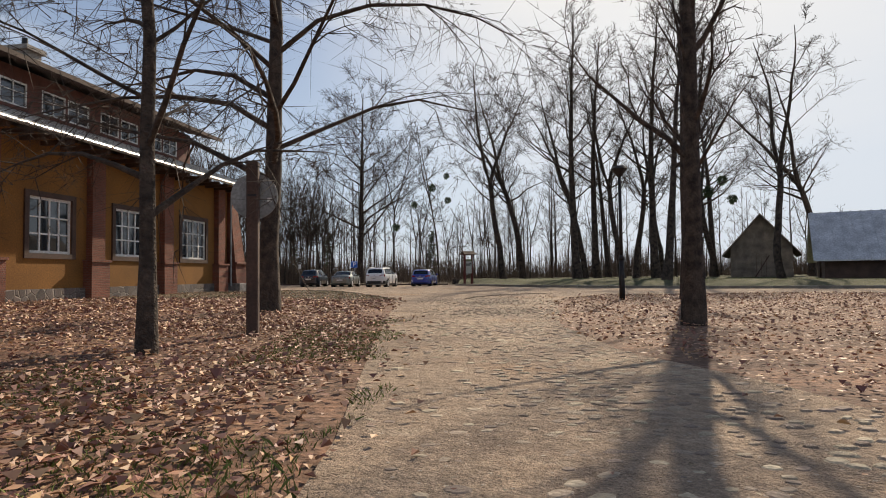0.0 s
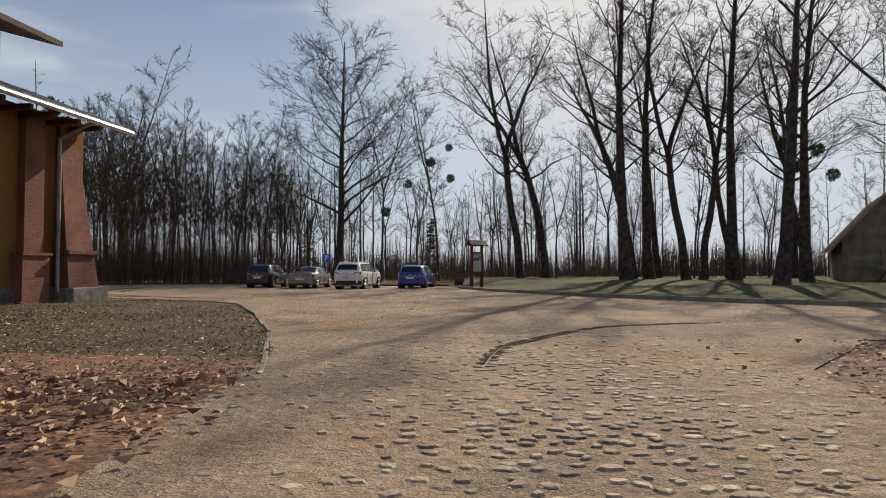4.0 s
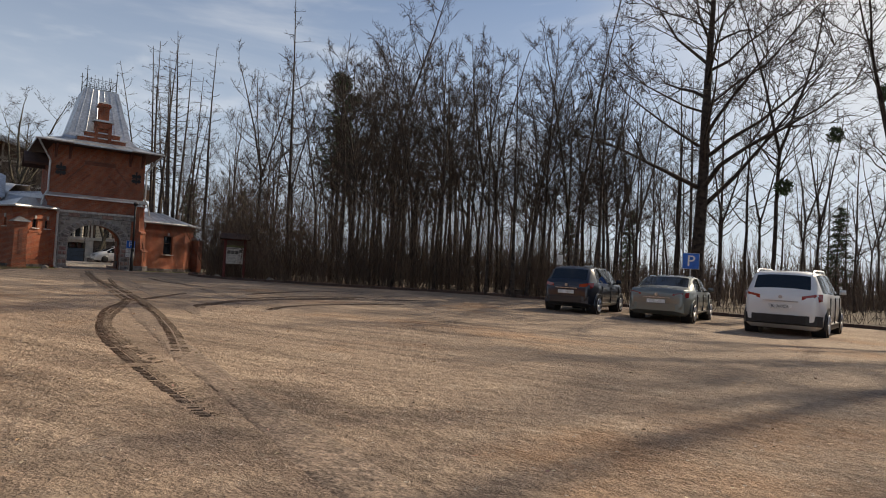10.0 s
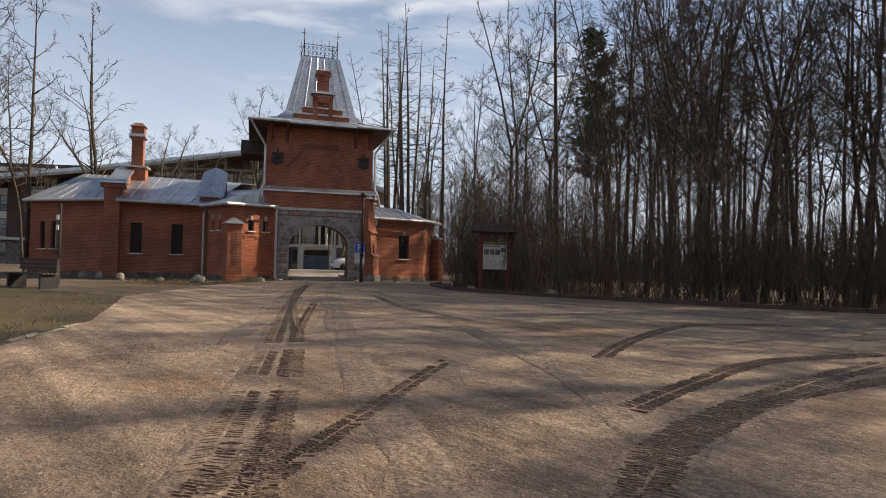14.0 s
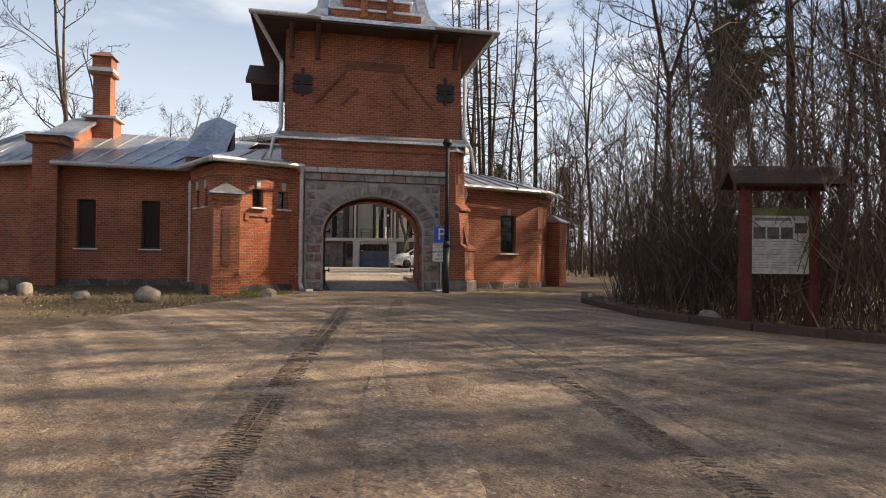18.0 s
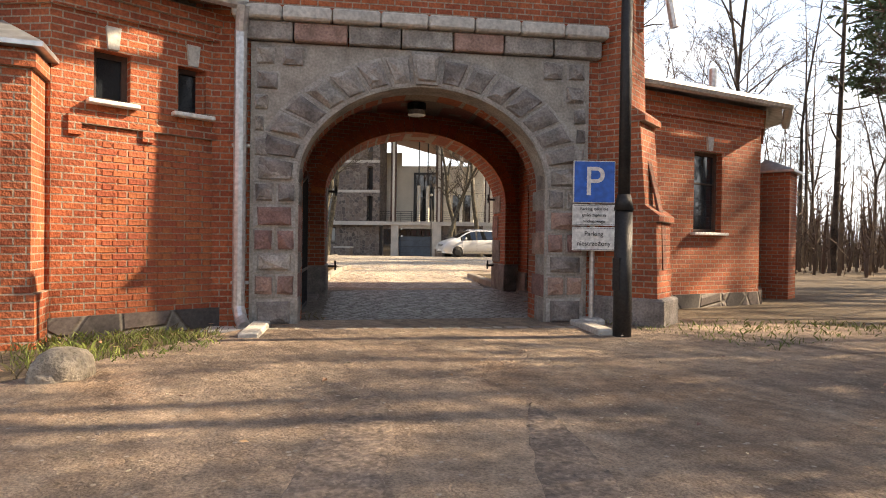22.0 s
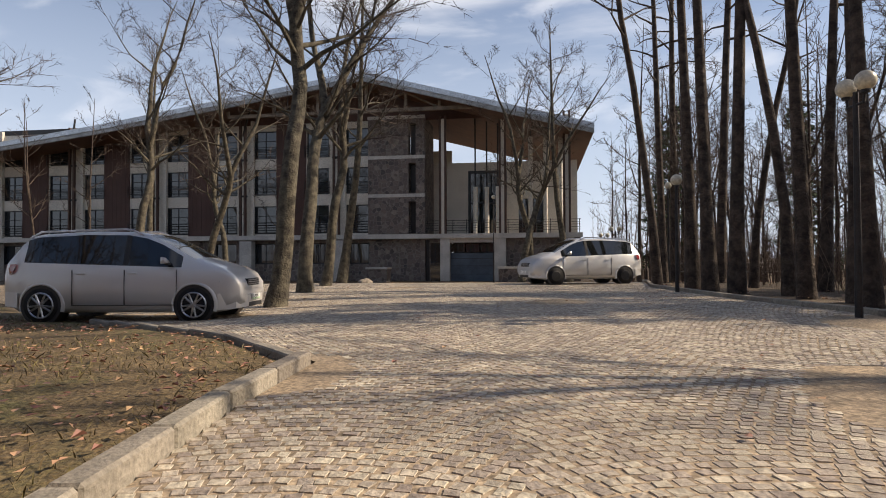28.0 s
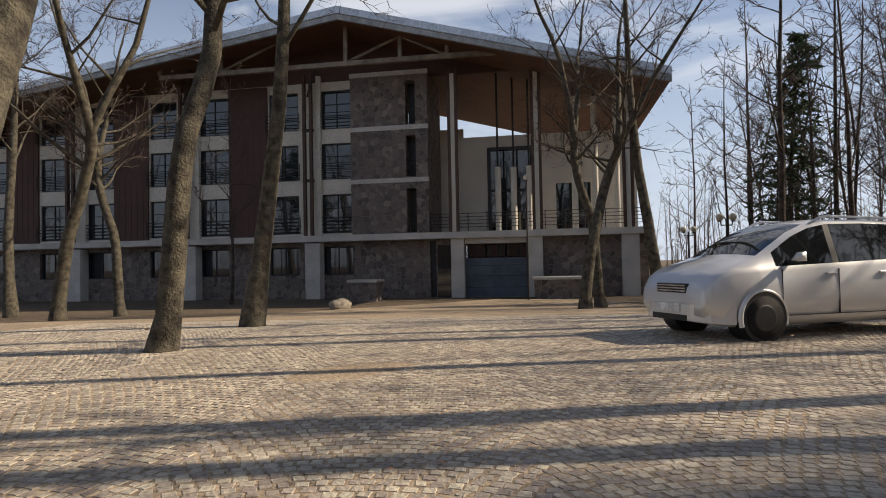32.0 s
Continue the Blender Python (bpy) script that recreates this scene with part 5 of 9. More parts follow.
bm = prism(bmesh.new(), [(2.5, 3.3), (4.4, 4.1), (4.4, 3.2), (2.5, 2.6)], "x", -7.22, -6.82)
part("fire_wall", bm, BRICK, gate, "sloping brick fire wall")
part("fire_wall_cap", prism(bmesh.new(), [(2.4, 3.34), (4.5, 4.2), (4.5, 4.12), (2.4, 3.27)], "x", -7.34, -6.70), ZINC, gate)
ch = part("wing_chimney", boxes((-6.97, -6.32, 4.3, 4.95, 3.4, 4.2), (-6.85, -6.44, 4.4, 4.8, 4.25, 5.35), (-6.93, -6.36, 4.32, 4.88, 5.35, 5.42), (-6.87, -6.42, 4.38, 4.82, 5.52, 5.82)), BRICK, gate, "tall brick chimney on the low wing")
part("chimney_collar", boxes((-7.05, -6.24, 4.2, 5.05, 4.2, 4.26), (-6.93, -6.36, 4.3, 4.9, 5.42, 5.52)), ZINC_PAINT, ch)
part("chimney_top", hull(bmesh.new(), [(-6.93, 4.32, 5.82), (-6.36, 4.32, 5.82), (-6.93, 4.88, 5.82), (-6.36, 4.88, 5.82), (-6.77, 4.6, 6.0), (-6.52, 4.6, 6.0)]), BRICK_DARK, ch)


def roof_plane(name, quad, mat=ZINC, t=0.05, label="", seams=0):
    vs = [Vector(p) for p in quad]
    nrm = (vs[1] - vs[0]).cross(vs[2] - vs[0]).normalized() * t
    if nrm.z < 0:
        nrm = -nrm
    pts = [tuple(v) for v in vs] + [tuple(v + nrm) for v in vs]
    n = len(vs)
    fs = [list(range(n))[::-1], [n + i for i in range(n)]] + [[i, (i + 1) % n, n + (i + 1) % n, n + i] for i in range(n)]
    o = raw(name, pts, fs, mat, gate, label)
    if seams and n == 4:
        bm = bmesh.new()
        for k in range(1, seams):
            f = k / seams
            rod(bm, vs[0].lerp(vs[1], f) + nrm * 1.2, vs[3].lerp(vs[2], f) + nrm * 1.2, 0.015, n=4)
        part("standing_seam", bm, mat, o)
    return o


roof_plane("wing_roof", [(-6.85, 1.95, 2.72), (-3.6, 1.7, 2.66), (-2.8, 5.0, 3.85), (-6.85, 5.0, 3.9)], seams=8, label="grey zinc roof of the low wing")
roof_plane("wing_roof", [(-10.15, 3.7, 2.7), (-7.2, 2.2, 2.74), (-7.2, 5.0, 3.85), (-8.6, 5.0, 3.85)], seams=7)
roof_plane("wing_roof", [(-10.15, 6.2, 2.7), (-10.15, 3.7, 2.7), (-8.6, 5.0, 3.85), (-8.6, 6.2, 3.2)], seams=5)
roof_plane("wing_roof", [(-8.6, 6.3, 3.1), (-8.6, 5.0, 3.83), (-2.2, 5.0, 3.85), (-2.2, 6.3, 3.1)], seams=4)
roof_plane("wing_roof", [(-3.05, -0.98, ZL + 0.04), (-1.45, 0.0, ZL + 0.1), (-1.86, 1.6, 3.05), (-2.7, 0.7, 2.95)], seams=4, label="folded zinc roof of the corner pavilion")
roof_plane("wing_roof", [(-3.95, 0.7, ZL + 0.04), (-3.05, -0.98, ZL + 0.04), (-2.7, 0.7, 2.95)])
roof_plane("wing_roof", [(-3.95, 2.2, ZL + 0.08), (-3.95, 0.7, ZL + 0.04), (-2.7, 0.7, 2.95), (-1.86, 1.6, 3.05)], seams=3)
roof_plane("wing_roof", [(-3.8, 2.2, ZL + 0.1), (-1.86, 1.6, 3.05), (-1.86, 3.5, 3.5), (-3.5, 3.4, 3.3)], seams=4)
dm = part("dormer", boxes((-4.15, -3.45, 2.2, 2.7, 2.7, 3.0)), BRICK, gate, "small brick stack with slanting zinc hood")
part("dormer_hood", hull(bmesh.new(), [(-4.30, 2.05, 3.0), (-3.30, 2.05, 3.0), (-4.25, 2.7, 3.2), (-3.35, 2.7, 3.2), (-4.15, 4.0, 4.15), (-3.25, 4.0, 4.15), (-3.70, 4.0, 4.35), (-3.75, 2.3, 3.25)]), ZINC, dm)
part("dormer_cheek", prism(bmesh.new(), [(2.7, 3.1), (4.0, 4.1), (4.0, 3.2)], "x", -3.35, -3.29), TIMBER_DARK, dm)
for pts in ([(-1.46, -0.12, ZL + 0.04), (-1.49, -0.05, ZL - 0.15), (-1.49, -0.06, 0.17), (-1.46, -0.11, 0.08), (-1.42, -0.2, 0.03)], [(-3.85, 1.9, 2.55), (-3.95, 1.75, 2.35), (-3.95, 1.82, 0.1), (-3.88, 1.65, 0.02)], [(2.15, 0.85, 2.4), (2.2, 0.85, 2.2), (2.12, 0.85, 2.0), (2.12, 0.85, 0.1)]):
    part("downpipe", path_rod(bmesh.new(), pts, 0.05, 10), ZINC_PAINT, gate, "galvanised rainwater pipe")
for zz in (0.35, 1.45):
    part("pipe_clip", boxes((-1.56, -1.42, -0.02, 0.03, zz, zz + 0.025), bevel=0.004), ZINC_PAINT, gate)
for a, b in (((-3.08, -1.04, ZL + 0.03), (-1.45, -0.06, ZL + 0.07)), ((-4.0, 0.7, ZL + 0.03), (-3.08, -1.04, ZL + 0.03)), ((-6.85, 1.9, 2.7), (-3.7, 1.65, 2.64)), ((-10.2, 3.65, 2.68), (-7.25, 2.12, 2.72)), ((2.0, 0.65, 2.38), (4.5, 1.5, 2.38)), ((4.5, 1.5, 2.38), (5.3, 2.6, 2.38))):
    part("gutter", rod(bmesh.new(), a, b, 0.055, n=8), ZINC_PAINT, gate)
R1, R2, R3, R4 = (2.12, 0.95), (4.3, 1.72), (5.0, 2.7), (5.0, 5.0)
wing_wall(R1, R2, 2.35, [(1.15, 1.62, 0.86, 1.78, "tall")])
wing_wall(R2, R3, 2.35, [])
wing_wall(R3, R4, 2.35, [])
rb = part("corner_pillar", boxes((-0.2, 0.2, -0.2, 0.2, 0, 1.7)), BRICK, gate, "low corner buttress")
rb.matrix_basis = pose(5.15, 2.55, 0, 0, 0, 40)
part("pillar_cap", hull(bmesh.new(), [(x, y, z) for x in (-0.26, 0.26) for y in (-0.26, 0.26) for z in (1.7, 1.73)] + [(0, 0.15, 1.92)]), ZINC, rb)
roof_plane("wing_roof", [(1.9, 0.72, 2.4), (4.45, 1.55, 2.4), (3.6, 3.4, 2.95), (1.87, 3.0, 3.0)], seams=6)
roof_plane("wing_roof", [(4.45, 1.55, 2.4), (5.25, 2.6, 2.4), (5.25, 5.0, 2.4), (3.6, 3.4, 2.95)])
roof_plane("wing_roof", [(1.87, 3.0, 3.0), (3.6, 3.4, 2.95), (5.25, 5.0, 2.4), (1.87, 5.0, 2.5)])
part("back_wall", boxes((-10.0, -2.2, 6.1, 6.3, 0, 3.1), (-2.2, -2.0, 4.0, 6.3, 0, 3.1), (1.85, 5.0, 4.9, 5.1, 0, 2.4)), BRICK, gate)
bm = bmesh.new()
for k in range(12):
    rod(bm, (1.95 + k * 0.12, 4.6, 2.5), (1.95 + k * 0.12, 4.6, 3.15), 0.01, n=4)
for zz in (2.65, 3.1):
    rod(bm, (1.9, 4.6, zz), (3.4, 4.6, zz), 0.012, n=4)
part("roof_railing", bm, IRON, gate)
part("roof_pipe", rod(bmesh.new(), (4.2, 2.6, 2.6), (4.2, 2.6, 3.1), 0.05), ZINC_PAINT, gate)

# single bricks of the sunlit pavilion wall, proud of their joints
def brick_piece(w, h, d=0.005):
    b = 0.004
    vs = [(x, -d, z) for x, z in ((b, b), (w - b, b), (w - b, h - b), (b, h - b))] + [(x, 0.004, z) for x, z in ((0, 0), (w, 0), (w, h), (0, h))]
    me = bpy.data.meshes.new("brick")
    me.from_pydata(vs, [], [(0, 1, 2, 3), (4, 5, 1, 0), (5, 6, 2, 1), (6, 7, 3, 2), (7, 4, 0, 3)])
    me.materials.append(BRICK_PIECE)
    return me


STRETCH, HEAD = brick_piece(0.128, 0.041), brick_piece(0.06, 0.041)
Lw = math.hypot(P1[0] - P2[0], P1[1] - P2[1])
count = 0
for r in range(30):
    z = 0.2 + r * 0.05
    x, k = 0.28 + (0.035 if r % 2 else 0.0), r
    while x < Lw - 0.15 and count < 300:
        me, step = (STRETCH, 0.138) if k % 2 == 0 else (HEAD, 0.07)
        if x + step < Lw - 0.05 and not (1.4 < z < 1.58):
            o = new("brick", me)
            o.parent = lit
            o.matrix_basis = pose(x, 0, z)
            count += 1
        x += step
        k += 1

# ---- big fieldstone and timber building behind the court: x along the front, y into it ----
hotel = thing("hotel_building", "four-storey fieldstone building under wide timber roof", "building", -70.5, 62.5, 0.0, 53)
FL = [(-0.55, 1.95), (2.25, 4.5), (4.72, 6.85), (7.05, 9.3)]
GZ = -1.4
PIERS = [(-5.6, -5.1), (-11.8, -11.2), (-17.9, -17.3), (-24.0, -23.4), (-30.2, -29.6)]
holes = []
bays = []
for k, (a, b) in enumerate(PIERS):
    bays.append((a - 2.0, a - 0.55))
    bays.append((b + 0.05, b + 1.55))
for (a, b) in bays:
    for z0, z1 in FL[1:]:
        holes.append((a, b, z0 + 0.12, z1 - 0.35))
    holes.append((a, b, 0.45, 1.75))
part("wall", wall_with_holes(-36, -3.5, 1.95, 9.35, 0.25, 0.55, [h for h in holes if h[2] > 2]), PLASTER, hotel, "cream rendered wall between windows")
part("base_wall", wall_with_holes(-36, 0.3, GZ, 1.95, 0.2, 0.55, [h for h in holes if h[2] < 2] + [(0.0, 0.3, -0.6, 1.9)]), RUBBLE, hotel, "fieldstone ground floor")
for a, b in zip([p[1] for p in PIERS[1:]] + [-36], [p[0] for p in PIERS]):
    lo, hi = a + 1.6, b - 2.05
    if hi - lo > 0.5:
        c = part("cladding", boxes((lo, hi, 0.16, 0.26, 2.25, 9.3)), CLADDING, hotel, "brown board cladding")
        bm = bmesh.new()
        k = lo + 0.3
        while k < hi:
            box(bm, k - 0.01, k + 0.01, 0.148, 0.162, 2.25, 9.3)
            k += 0.32
        part("board_joint", bm, TIMBER_DARK, c)
for (a, b) in bays:
    for k, (z0, z1) in enumerate([(0.45, 1.75)] + [(f0 + 0.12, f1 - 0.35) for f0, f1 in FL[1:]]):
        sash_window(hotel, a, b, z0, z1, 0.34, 2, (0.3, 0.66) if k else (), BLACK, 0.06, 0.08)
        if k:
            rail = bmesh.new()
            for q in range(5):
                rod(rail, (a - 0.1, 0.1, z0 + 0.08 + q * 0.16), (b + 0.1, 0.1, z0 + 0.08 + q * 0.16), 0.016, n=4)
            for xx in (a - 0.1, b + 0.1):
                rod(rail, (xx, 0.1, z0), (xx, 0.1, z0 + 0.78), 0.02, n=4)
                rod(rail, (xx, 0.1, z0 + 0.4), (xx, 0.3, z0 + 0.4), 0.015, n=4)
            part("balcony_rail", rail, IRON, hotel)
# one long black sheet gives the rooms behind the facade their darkness
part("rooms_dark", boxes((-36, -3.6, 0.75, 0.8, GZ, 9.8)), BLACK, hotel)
for a, b in PIERS:
    part("pier_base", boxes((a - 0.05, b + 0.15, -0.35, 0.2, GZ, 1.9)), CONCRETE, hotel)
    part("pier", boxes((b - 0.1, b + 0.1, 0.05, 0.25, 2.25, 9.6)), PLASTER, hotel)
    pst = part("timber_post", boxes((a - 0.12, a, -0.3, -0.12, 2.25, 9.6), (a + 0.2, a + 0.32, -0.3, -0.12, 2.25, 9.6)), TIMBER_DARK, hotel, "paired dark timber posts")
    for zz in (4.7, 7.0):
        part("post_clamp", boxes((a - 0.16, a + 0.36, -0.26, -0.08, zz, zz + 0.12)), IRON, pst)
    part("strut", rod(bmesh.new(), (a + 0.1, -0.2, 8.6), (a + 0.9, -0.9, 10.0), 0.06, n=4), IRON, pst)
part("floor_slab", boxes((-36, 9.4, -0.3, 0.3, 1.97, 2.25)), CONCRETE, hotel, "pale concrete floor slab edge")
# fieldstone stair tower
part("stone_tower", wall_with_holes(-3.5, 0.05, 2.25, 9.45, -0.12, 0.5, [(-0.95, -0.5, z0 + 0.05, z1 - 0.25) for z0, z1 in FL[1:]]), RUBBLE, hotel, "fieldstone stair tower")
part("tower_side", boxes((0.05, 0.06, 0.5, 3.0, 2.25, 9.45), (-0.2, 0.05, 0.5, 3.0, 2.25, 9.45)), RUBBLE, hotel)
for z0, z1 in FL[1:]:
    part("stone_band", boxes((-3.52, 0.08, -0.15, -0.1, z1 + 0.02, z1 + 0.22)), CONCRETE, hotel)
    # black sheet in place of the shaded stair well
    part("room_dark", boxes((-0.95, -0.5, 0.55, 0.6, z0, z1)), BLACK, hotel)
    rail = bmesh.new()
    for q in range(6):
        rod(rail, (-0.95, -0.14, z0 + 0.1 + q * 0.12), (-0.5, -0.14, z0 + 0.1 + q * 0.12), 0.014, n=4)
    part("balcony_rail", rail, IRON, hotel)
# garage level right of the tower
part("garage_wall", wall_with_holes(0.3, 9.3, GZ, 1.97, 0.1, 0.5, [(1.6, 4.25, -0.6, 1.72)]), RUBBLE, hotel)
for q in ((1.0, 1.58, -0.2, 0.1, GZ, 1.97), (4.27, 4.95, -0.2, 0.1, GZ, 1.97), (8.2, 8.9, -0.2, 0.1, GZ, 1.97), (1.58, 4.27, -0.05, 0.1, 1.72, 1.97)):
    part("garage_pier", boxes(q), CONCRETE, hotel, "pale concrete pier")
gd = part("garage_door", boxes((1.6, 4.25, 0.25, 0.32, -0.6, 1.1)), material("blue_grey_door", (0.06, 0.085, 0.115), 0.55, scale=2, fine=20, bump=0.1), hotel, "blue-grey garage door")
part("door_joint", boxes((1.6, 4.25, 0.24, 0.25, 0.3, 0.32), (1.6, 4.25, 0.24, 0.25, -0.2, -0.18), (1.6, 4.25, 0.24, 0.25, 0.75, 0.77)), BLACK, gd)
for i in range(3):
    part("garage_window", boxes((1.65 + i * 0.88, 2.45 + i * 0.88, 0.26, 0.3, 1.15, 1.65)), GLASS, gd)
part("side_door", boxes((0.02, 0.28, 0.3, 0.35, -0.6, 1.9)), IRON, hotel, "dark glazed side door")
part("door_mullion", boxes((0.35, 0.95, 0.09, 0.095, -0.6, 1.7)), GLASS, hotel)
for x0, x1, y0 in ((4.6, 6.6, -1.6), (-3.0, -1.8, -2.2)):
    wl_ = part("low_wall", boxes((x0, x1, y0, y0 + 1.0, GZ, 0.15)), RUBBLE, hotel, "low fieldstone retaining wall")
    part("coping", boxes((x0 - 0.06, x1 + 0.06, y0 - 0.06, y0 + 1.06, 0.15, 0.27), bevel=0.015), CONCRETE, wl_)
# terrace: set-back wall, columns, rail
part("terrace_wall", wall_with_holes(0.1, 9.3, 2.25, 7.0, 3.0, 3.2, [(2.4, 4.8, 2.4, 6.3), (5.6, 7.2, 2.4, 4.6)]), PLASTER, hotel)
part("terrace_glass", boxes((2.4, 4.8, 3.1, 3.13, 2.4, 6.3), (5.6, 7.2, 3.1, 3.13, 2.4, 4.6)), GLASS, hotel)
part("terrace_frame", boxes((2.35, 2.5, 2.95, 3.1, 2.3, 6.4), (4.7, 4.85, 2.95, 3.1, 2.3, 6.4), (2.35, 4.85, 2.95, 3.1, 6.3, 6.45), (2.4, 4.8, 3.0, 3.1, 4.3, 4.4), (3.55, 3.65, 3.0, 3.1, 2.4, 4.3)), BLACK, hotel)
part("terrace_floor", boxes((0.05, 9.3, 0.3, 12, 2.0, 2.25)), CONCRETE, hotel)
part("terrace_back", boxes((0.1, 9.3, 11.8, 12, GZ, 5.2)), RUBBLE, hotel)
for x, y in ((3.0, 1.2), (3.7, 1.4), (4.4, 1.2), (6.4, 1.2), (7.3, 1.4), (8.2, 1.2)):
    part("round_column", rod(bmesh.new(), (x, y, 2.25), (x, y, 5.2 if x < 5 else 8.2), 0.14, n=14), PLASTER, hotel, "round white column")
    part("steel_prop", rod(bmesh.new(), (x, y, 5.2 if x < 5 else 8.2), (x, y, 9.5), 0.05, n=6), IRON, hotel)
for x in (1.15, 4.75, 8.5):
    part("timber_post", boxes((x - 0.2, x - 0.08, -0.25, -0.05, 2.25, 9.4), (x + 0.12, x + 0.24, -0.25, -0.05, 2.25, 9.4)), TIMBER_DARK, hotel)
    part("pier", boxes((x - 0.07, x + 0.11, -0.2, -0.06, 2.25, 9.2)), PLASTER, hotel)
rail = bmesh.new()
for zz in (2.45, 2.6, 2.75, 2.9, 3.05):
    rod(rail, (0.1, -0.05, zz), (9.3, -0.05, zz), 0.014, n=4)
for k in range(12):
    rod(rail, (0.1 + k * 0.83, -0.05, 2.25), (0.1 + k * 0.83, -0.05, 3.1), 0.02, n=4)
part("terrace_rail", rail, IRON, hotel)
# roof
RZ = [(-38, 7.0), (-20, 9.15), (-3.2, 11.6), (9.9, 8.1)]
bm = prism(bmesh.new(), RZ + [(x, z - 0.3) for x, z in RZ[::-1]], "y", -2.6, 14)
part("roof", bm, ZINC, hotel, "wide low zinc roof")
part("fascia", prism(bmesh.new(), [(x, z - 0.28) for x, z in RZ] + [(x, z - 0.55) for x, z in RZ[::-1]], "y", -2.55, -2.4), STEEL_GREY, hotel)
part("soffit", prism(bmesh.new(), [(x, z - 0.36) for x, z in RZ] + [(x, z - 0.46) for x, z in RZ[::-1]], "y", -2.4, 13.5), SOFFIT, hotel, "varnished timber soffit")
part("gable_shade", prism(bmesh.new(), [(-14, 9.3), (-14, 9.7), (-3.3, 11.2), (4.5, 9.3)], "y", 0.3, 0.45), CLADDING, hotel)
tr = bmesh.new()
box(tr, -12, 3.4, -1.6, -1.42, 9.42, 9.62)
for x in (-12, -9.0, -6.2, -3.2, -0.8, 1.2):
    zt = 11.2 - abs(x + 3.2) * (0.146 if x < -3.2 else 0.267)
    box(tr, x - 0.08, x + 0.08, -1.58, -1.44, 9.62, zt)
for x0, z0, x1, z1 in ((-3.1, 9.62, -0.9, 10.5), (-0.7, 10.5, 1.1, 9.62), (-9.0, 9.62, -6.3, 10.7)):
    rod(tr, (x0, -1.5, z0), (x1, -1.5, z1), 0.06, n=4)
part("roof_truss", tr, GREYWOOD, hotel, "pale timber roof truss")
part("end_wall", boxes((-36.3, -36, 0.3, 12, GZ, 9.0)), PLASTER, hotel)
part("back_wall", boxes((-36, 0.0, 11.8, 12, GZ, 9.4)), PLASTER, hotel)
part("terrace_ramp", boxes((-36, 9.3, 0.3, 11.8, GZ, GZ + 0.05)), CONCRETE, hotel)

# ---- parked cars: x forward, y to the car's left; sizes in full metres, set down at the scale of the place ----
def at(line, x):
    """Height of a line of (x, z) at x."""
    if x <= line[0][0]:
        return line[0][1]
    for (x0, z0), (x1, z1) in zip(line, line[1:]):
        if x <= x1:
            return z0 + (z1 - z0) * (x - x0) / (x1 - x0)
    return line[-1][1]


